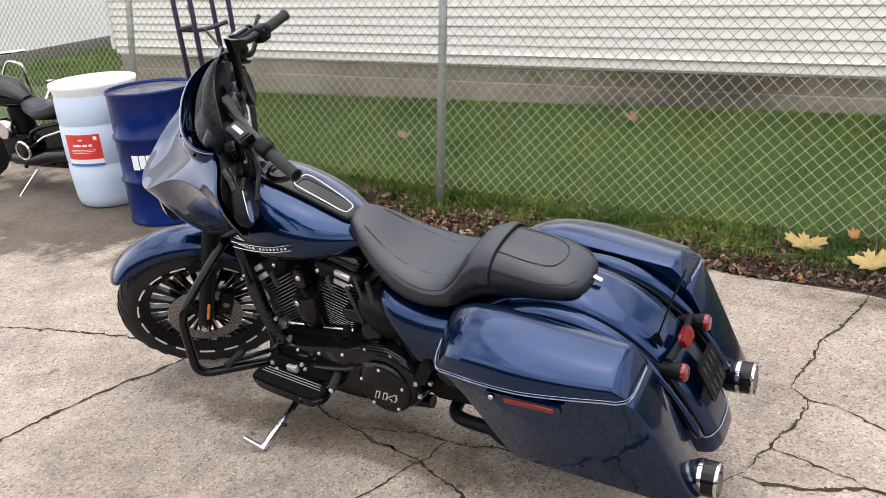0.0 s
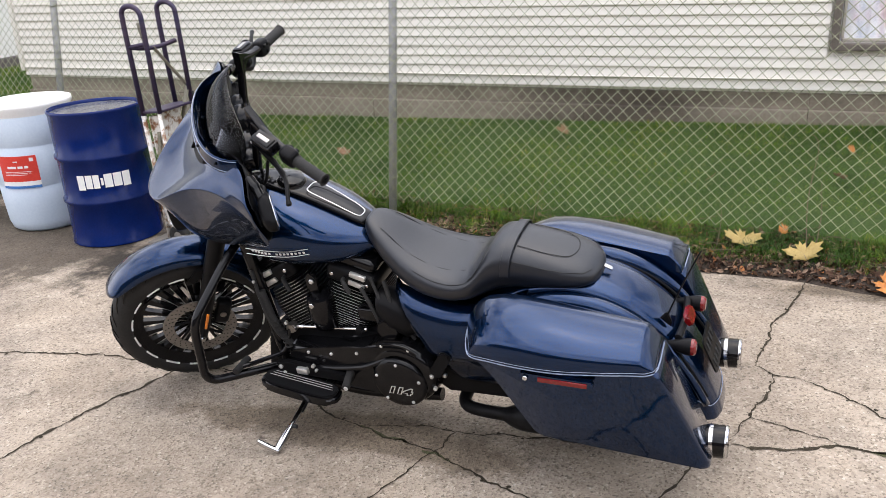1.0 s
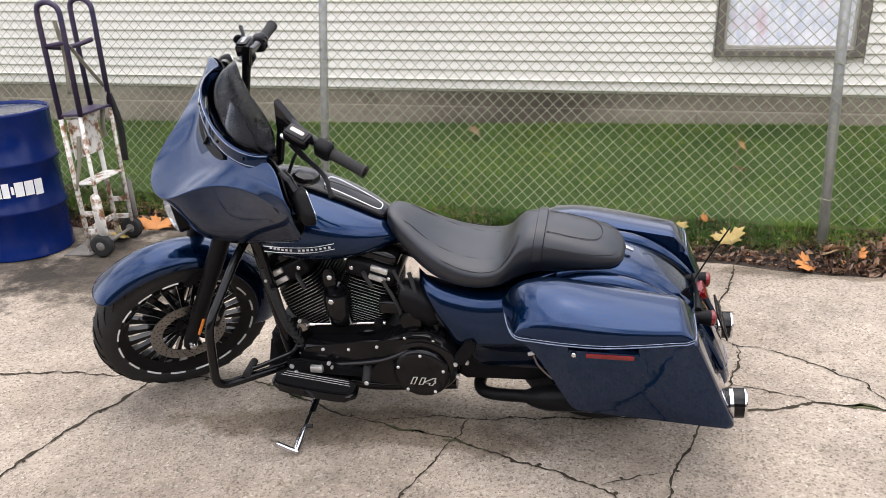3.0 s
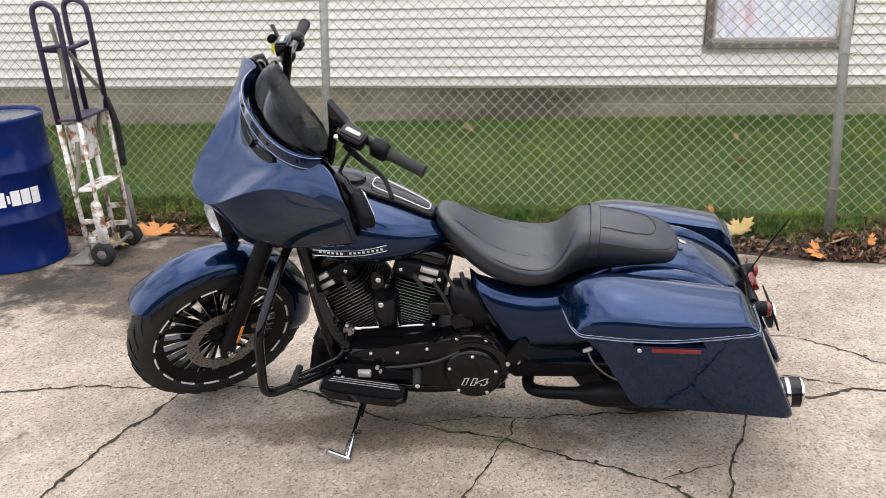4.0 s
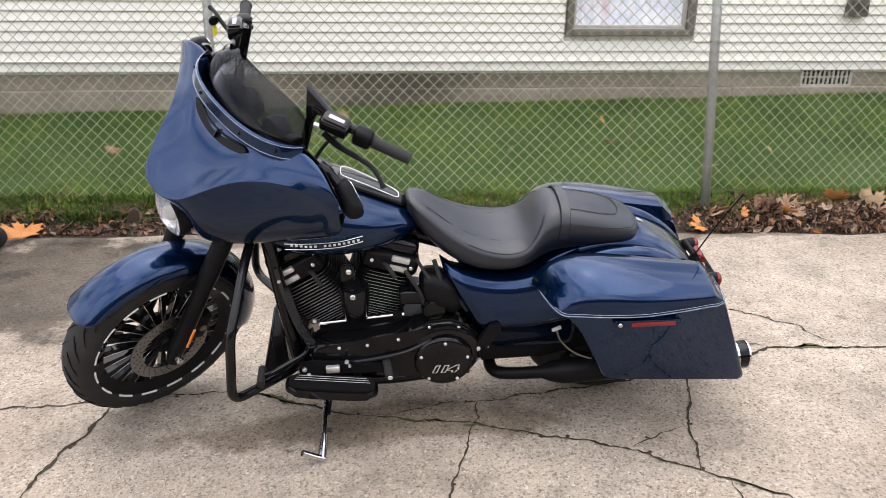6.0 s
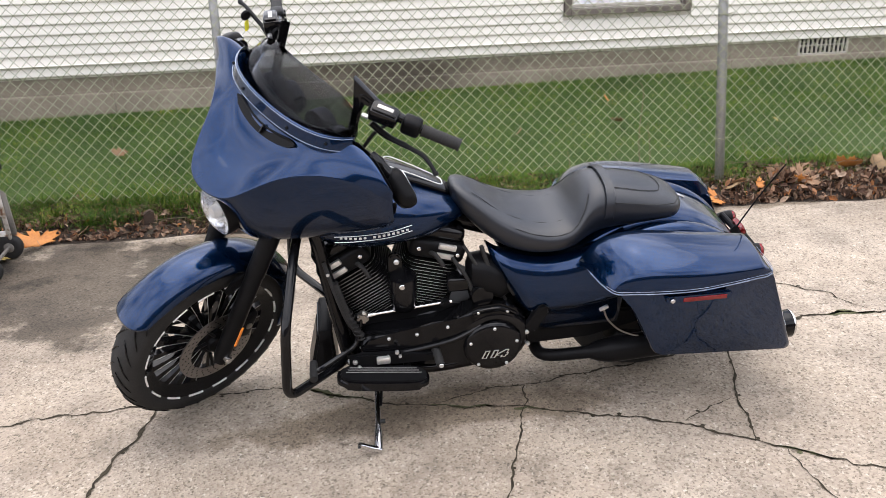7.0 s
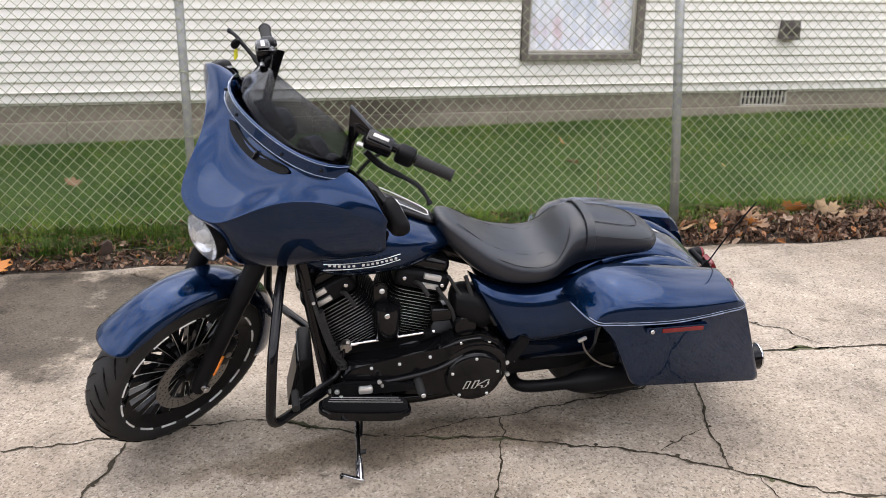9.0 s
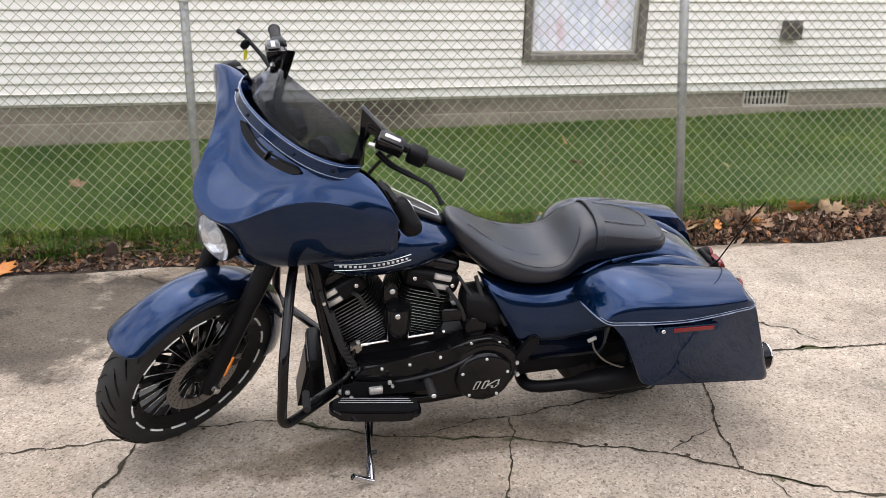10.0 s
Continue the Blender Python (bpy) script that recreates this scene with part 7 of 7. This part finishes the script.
def maple_leaf(at, size, mat, tilt=(0, 0, 0), label="dry brown fallen maple leaf"):
    """A five-lobed leaf with a curled blade and a stalk."""
    bm = bmesh.new()
    half = [(0.0, 1.0), (0.09, 0.76), (0.25, 0.82), (0.20, 0.52), (0.42, 0.60), (0.60, 0.80), (0.65, 0.60), (0.96, 0.56), (0.80, 0.36), (0.90, 0.22), (0.55, 0.08), (0.64, -0.12), (0.30, -0.08), (0.05, -0.20)]
    flat = half + [(-x, y) for x, y in reversed(half[1:])]
    shape = []
    for x, y in flat:
        jx, jy = random.uniform(0.9, 1.08), random.uniform(0.9, 1.08)
        r, a = math.hypot(x, y - 0.2), math.atan2(y - 0.2, x)
        shape.append((x * jx, (y - 0.2) * jy, 0.30 * max(r - 0.3, 0) ** 2 + 0.09 * math.sin(2 * a + size * 70) * r))
    mid = bm.verts.new((0, 0, 0.0))
    inner = [bm.verts.new((x * 0.5, y * 0.5, z * 0.4)) for x, y, z in shape]
    outer = [bm.verts.new(p) for p in shape]
    for k in range(len(shape)):
        j = (k + 1) % len(shape)
        bm.faces.new((mid, inner[k], inner[j]))
        bm.faces.new((inner[k], outer[k], outer[j], inner[j]))
    bmesh.ops.scale(bm, vec=(size, size, size), verts=bm.verts)
    ob = link("maple_leaf", bm, M[mat], None, label, True, None, "", "leaf")
    thick(ob, 0.0008)
    tagged(ob, group="fallen maple leaves")
    ob.matrix_world = Matrix.Translation(at) @ Euler([radians(a) for a in tilt]).to_matrix().to_4x4()
    part("stalk", tube([(0, 0, 0), (0.05 * size, -0.5 * size, 0.02 * size), (0.12 * size, -0.95 * size, 0.10 * size)], [0.0016, 0.0013, 0.001], 5), M["twig"], ob)
    return ob


maple_leaf((0.69, 4.50, 0.100), 0.115, "leaf_yellow", (25, 8, 20), "pale yellow maple leaf lying at the fence foot")
maple_leaf((1.00, 4.36, 0.095), 0.105, "leaf_yellow", (40, -10, 15), "yellow maple leaf curled among weeds")
maple_leaf((0.90, 4.66, 0.115), 0.060, "leaf_orange", (55, 10, 60), "orange maple leaf caught on the fence")
maple_leaf((1.20, 4.36, 0.045), 0.050, "leaf_brown", (20, 20, 200))
maple_leaf((1.39, 4.14, 0.030), 0.100, "leaf_orange", (14, -8, 80), "orange maple leaf on the slab edge")
maple_leaf((-2.62, 4.44, 0.050), 0.135, "leaf_orange", (25, 5, 30), "large orange maple leaf near the hand truck")
maple_leaf((-2.78, 4.30, 0.030), 0.11, "leaf_yellow", (12, -8, 120), "yellow-orange maple leaf near the hand truck")
maple_leaf((-2.40, 4.52, 0.040), 0.07, "leaf_brown", (30, 10, 250))
maple_leaf((1.98, 4.24, 0.090), 0.120, "leaf_brown", (62, 12, 10), "brown maple leaf standing in the litter pile")
maple_leaf((2.36, 4.33, 0.115), 0.095, "leaf_orange", (55, -10, 170), "orange maple leaf on the litter pile")
maple_leaf((2.56, 4.24, 0.090), 0.130, "leaf_tan", (58, 14, 300), "tan yellow maple leaf on the litter pile")
maple_leaf((2.90, 4.28, 0.070), 0.075, "leaf_brown", (40, 0, 40))
maple_leaf((2.15, 4.16, 0.045), 0.06, "leaf_brown", (15, 20, 220))
maple_leaf((2.75, 4.12, 0.030), 0.06, "leaf_orange", (12, -10, 100))
maple_leaf((-2.35, 5.57, 0.235), 0.062, "leaf_brown", (55, 15, 15), "curled brown leaf on the lawn")
maple_leaf((1.31, 5.94, 0.27), 0.065, "leaf_orange", (45, 0, 70), "orange leaf on the lawn")
maple_leaf((1.22, 5.45, 0.22), 0.055, "leaf_brown", (45, 0, 140), "brown leaf on the lawn")
maple_leaf((0.45, 5.36, 0.21), 0.055, "leaf_brown", (40, 0, 250), "brown leaf on the lawn")
maple_leaf((-0.71, 6.14, 0.31), 0.105, "leaf_brown", (30, 0, 90), "tan leaf on the lawn")
maple_leaf((2.35, 5.22, 0.19), 0.045, "leaf_yellow", (30, 0, 60), "yellow leaf on the lawn")
maple_leaf((-0.35, 4.45, 0.03), 0.06, "leaf_brown", (25, 10, 60))
maple_leaf((-0.60, 4.50, 0.04), 0.075, "leaf_orange", (55, 10, 160), "orange maple leaf at the slab edge")
maple_leaf((-0.45, 4.58, 0.05), 0.06, "leaf_brown", (45, 5, 20))


rng_leaf = random.Random(21)
for _ in range(34):
    lx = rng_leaf.uniform(1.5, 3.9)
    ly = edge_y(lx) + rng_leaf.uniform(0.04, 0.38)
    maple_leaf((lx, ly, rng_leaf.uniform(0.04, 0.12)), rng_leaf.uniform(0.045, 0.105), rng_leaf.choice(["leaf_brown", "leaf_brown", "leaf_orange", "leaf_orange", "leaf_tan"]), (rng_leaf.uniform(-60, 70), rng_leaf.uniform(-40, 40), rng_leaf.uniform(0, 360)), "dry curled maple leaf in the litter pile")
for _ in range(14):
    lx = rng_leaf.uniform(-2.6, 1.4)
    maple_leaf((lx, edge_y(lx) + rng_leaf.uniform(0.05, 0.30), rng_leaf.uniform(0.02, 0.06)), rng_leaf.uniform(0.025, 0.05), rng_leaf.choice(["leaf_brown", "leaf_tan", "leaf_orange"]), (rng_leaf.uniform(-50, 50), rng_leaf.uniform(-40, 40), rng_leaf.uniform(0, 360)), "small dry maple leaf at the slab edge")


def dead_stem(points, r=0.0035):
    """A dry weed stalk in the fence."""
    bm = bmesh.new()
    line = smooth_line(points, 5)
    tube(line, [r * (1 - 0.6 * k / (len(line) - 1)) for k in range(len(line))], 6, bm)
    return link("dry_weed_stalk", bm, M["twig"], None, "tall dry brown weed stalk against the fence", True, None, "", "weed")


dead_stem([(1.02, 4.42, 0.02), (1.0, 4.46, 0.35), (1.03, 4.5, 0.62), (1.0, 4.5, 0.70), (0.97, 4.5, 0.68)])
dead_stem([(1.04, 4.40, 0.02), (1.07, 4.44, 0.25), (1.06, 4.48, 0.45)])
dead_stem([(-0.55, 4.54, 0.02), (-0.50, 4.58, 0.25), (-0.45, 4.62, 0.42)], 0.003)
dead_stem([(0.55, 4.45, 0.02), (0.57, 4.49, 0.20), (0.56, 4.52, 0.30)], 0.003)
dead_stem([(2.95, 4.30, 0.02), (2.98, 4.34, 0.3), (3.05, 4.38, 0.55)], 0.003)
dead_stem([(2.70, 4.30, 0.02), (2.74, 4.36, 0.2), (2.72, 4.38, 0.34)], 0.003)
for _ in range(16):
    lx, tall = rng_leaf.uniform(1.65, 3.7), rng_leaf.uniform(0.12, 0.42)
    ly, sway = edge_y(lx) + rng_leaf.uniform(0.12, 0.36), rng_leaf.uniform(-0.10, 0.10)
    dead_stem([(lx, ly, 0.03), (lx + 0.4 * sway, ly + 0.03, 0.5 * tall), (lx + sway, ly + 0.06, tall)], 0.0022)
bm = outline([(-0.035, 0), (0.035, 0), (0.03, 0.11), (0.005, 0.125), (-0.03, 0.10)], 0.05, "y", 0, 0.006)
stump = link("wooden_stub", bm, M["rotten_wood"], None, "short rotten brown wooden stub in grass", False, None, "", "stub")
stump.matrix_world = pose(-2.02, 4.60, 0.0, 0, 4, 10)


# ---- second motorcycle beyond the drums ----
def second_bike():
    """Faces away along +x of its own frame; its left side is +y."""
    root = new("parked_motorcycle")
    root.empty_display_size = 0.2
    tagged(root, "black cruiser motorcycle with chrome trim parked beyond the drums", "motorcycle")

    def q(name, bm, mat, label="", smooth=True):
        return crease(part(name, bm, M[mat], root, label, smooth))
    rings = [oval(x, 0, w, a, b, 16, 2.3) for x, w, a, b in ((-0.36, 0.76, 0.05, 0.03), (-0.28, 0.74, 0.12, 0.07), (-0.14, 0.70, 0.135, 0.085), (0.0, 0.645, 0.15, 0.075), (0.14, 0.63, 0.145, 0.065), (0.28, 0.66, 0.10, 0.06), (0.36, 0.70, 0.04, 0.03))]
    q("seat", loft(rings), "seat_vinyl", "black bucket seat rising to the rear")
    rings = [oval(x, 0, w, a, b, 16, 2.3) for x, w, a, b in ((0.30, 0.70, 0.06, 0.04), (0.45, 0.76, 0.15, 0.10), (0.65, 0.80, 0.16, 0.11), (0.80, 0.84, 0.08, 0.06))]
    q("fuel_tank", loft(rings), "gloss_black", "black fuel tank")
    for x in (-0.38, 1.12):
        q("tyre", lathe([(0.22, -0.05), (0.27, -0.075), (0.30, -0.06), (0.315, 0), (0.30, 0.06), (0.27, 0.075), (0.22, 0.05)], "y", (x, 0, 0.315), 36), "rubber", "black tyre")
        q("rim", lathe([(1e-6, -0.03), (0.05, -0.05), (0.20, -0.02), (0.23, -0.05), (0.23, 0.05), (0.20, 0.02), (1e-6, 0.05)], "y", (x, 0, 0.315), 28), "satin_black")
    q("fork", tube([(1.12, 0.1, 0.315), (0.80, 0.1, 0.95)], 0.022, 10), "chrome")
    q("fork", tube([(1.12, -0.1, 0.315), (0.80, -0.1, 0.95)], 0.022, 10), "chrome")
    q("handlebar", tube(bend([(0.62, 0.36, 1.0), (0.78, 0.16, 1.02), (0.78, -0.16, 1.02), (0.62, -0.36, 1.0)], 0.06), 0.013, 10), "chrome")
    q("rear_fender", lathe([(0.345, -0.10), (0.365, -0.085), (0.37, 0), (0.365, 0.085), (0.345, 0.10)], "y", (-0.38, 0, 0.315), 24, arc=(20, 185)), "gloss_black", "black rear fender")
    q("turn_signal", box(0.07, 0.07, 0.085, (0.19, -0.20, 0.765), 0.018, 3), "red_lens", "red signal lens")
    q("signal_bracket", tube([(0.20, -0.05, 0.66), (0.25, -0.20, 0.75)], 0.014, 8), "chrome", "chrome signal bracket")
    q("signal_cup", box(0.06, 0.05, 0.09, (0.245, -0.20, 0.765), 0.014, 2), "chrome")
    q("passenger_rail", tube(bend([(0.56, -0.25, 0.62), (0.56, -0.25, 0.92), (0.72, -0.25, 0.95), (0.80, -0.20, 0.80)], 0.05), 0.012, 10), "chrome", "chrome rail loop")
    q("side_cover", outline([(-0.32, 0.42), (-0.28, 0.60), (-0.05, 0.56), (0.16, 0.54), (0.22, 0.36), (0.0, 0.30), (-0.25, 0.32)], 0.06, "y", 0.12, 0.02), "gloss_black", "black side cover")
    q("engine_cover", lathe([(1e-6, 0.045), (0.055, 0.045), (0.078, 0.03), (0.082, -0.03)], "y", (0.26, 0.185, 0.37), 28), "gloss_black", "round engine cover")
    q("cover_ring", lathe([(0.060, 0.006), (0.074, 0.010), (0.082, 0.0), (0.06, -0.004)], "y", (0.26, 0.225, 0.37), 28), "chrome", "chrome ring")
    q("crankcase", box(0.52, 0.26, 0.26, (0.36, 0, 0.33), 0.05, 3), "satin_black")
    q("cylinder", lathe([(0.07, 0), (0.085, 0.01), (0.085, 0.2), (0.06, 0.22)], "z", (0.42, 0.02, 0.46), 20), "satin_black")
    q("air_cleaner", lathe([(1e-6, 0.05), (0.07, 0.045), (0.085, 0.02), (0.085, -0.02)], "y", (0.47, 0.15, 0.52), 26), "chrome", "chrome air cleaner")
    q("exhaust_pipe", tube(smooth_line([(0.45, 0.16, 0.28), (0.2, 0.19, 0.29), (-0.05, 0.19, 0.33), (-0.55, 0.19, 0.36)], 5), 0.05, 14), "gloss_black", "black exhaust pipe")
    q("frame_tube", tube(bend([(-0.30, 0.13, 0.60), (0.05, 0.15, 0.55), (0.20, 0.16, 0.50), (0.24, 0.16, 0.36), (0.40, 0.15, 0.20)], 0.06), 0.016, 10), "gloss_black")
    q("chrome_strip", tube(smooth_line([(0.18, 0.17, 0.40), (0.05, 0.175, 0.47), (-0.10, 0.17, 0.51), (-0.25, 0.16, 0.55)], 5), 0.012, 10), "chrome", "chrome trim strip")
    q("kickstand", tube([(0.25, 0.16, 0.20), (0.33, 0.34, 0.03), (0.27, 0.37, 0.03)], 0.011, 8), "chrome", "chrome kickstand")
    root.matrix_world = pose(-4.66, 4.38, 0, -6, 0, 184)


second_bike()

# ---- unseen dark walls added behind and beside the viewer to darken reflections ----
def far_wall(name, sx, sy, sz, at, label):
    link(name, box(sx, sy, sz, at), M["backdrop_brown"], None, label, False, None, "structure", "wall")


M["backdrop_brown"] = speckled("backdrop_brown", (0.045, 0.035, 0.030), (0.11, 0.085, 0.07), 3, 30, 0.9, 0, 0.3, 0.01)
far_wall("backdrop_south", 26, 0.3, 4.6, (0, -9.0, 2.2), "unseen dark wall added opposite the fence to darken reflections")
far_wall("backdrop_east", 0.3, 9.0, 3.6, (13.0, -5.0, 1.7), "unseen dark wall added at the yard side to darken reflections")
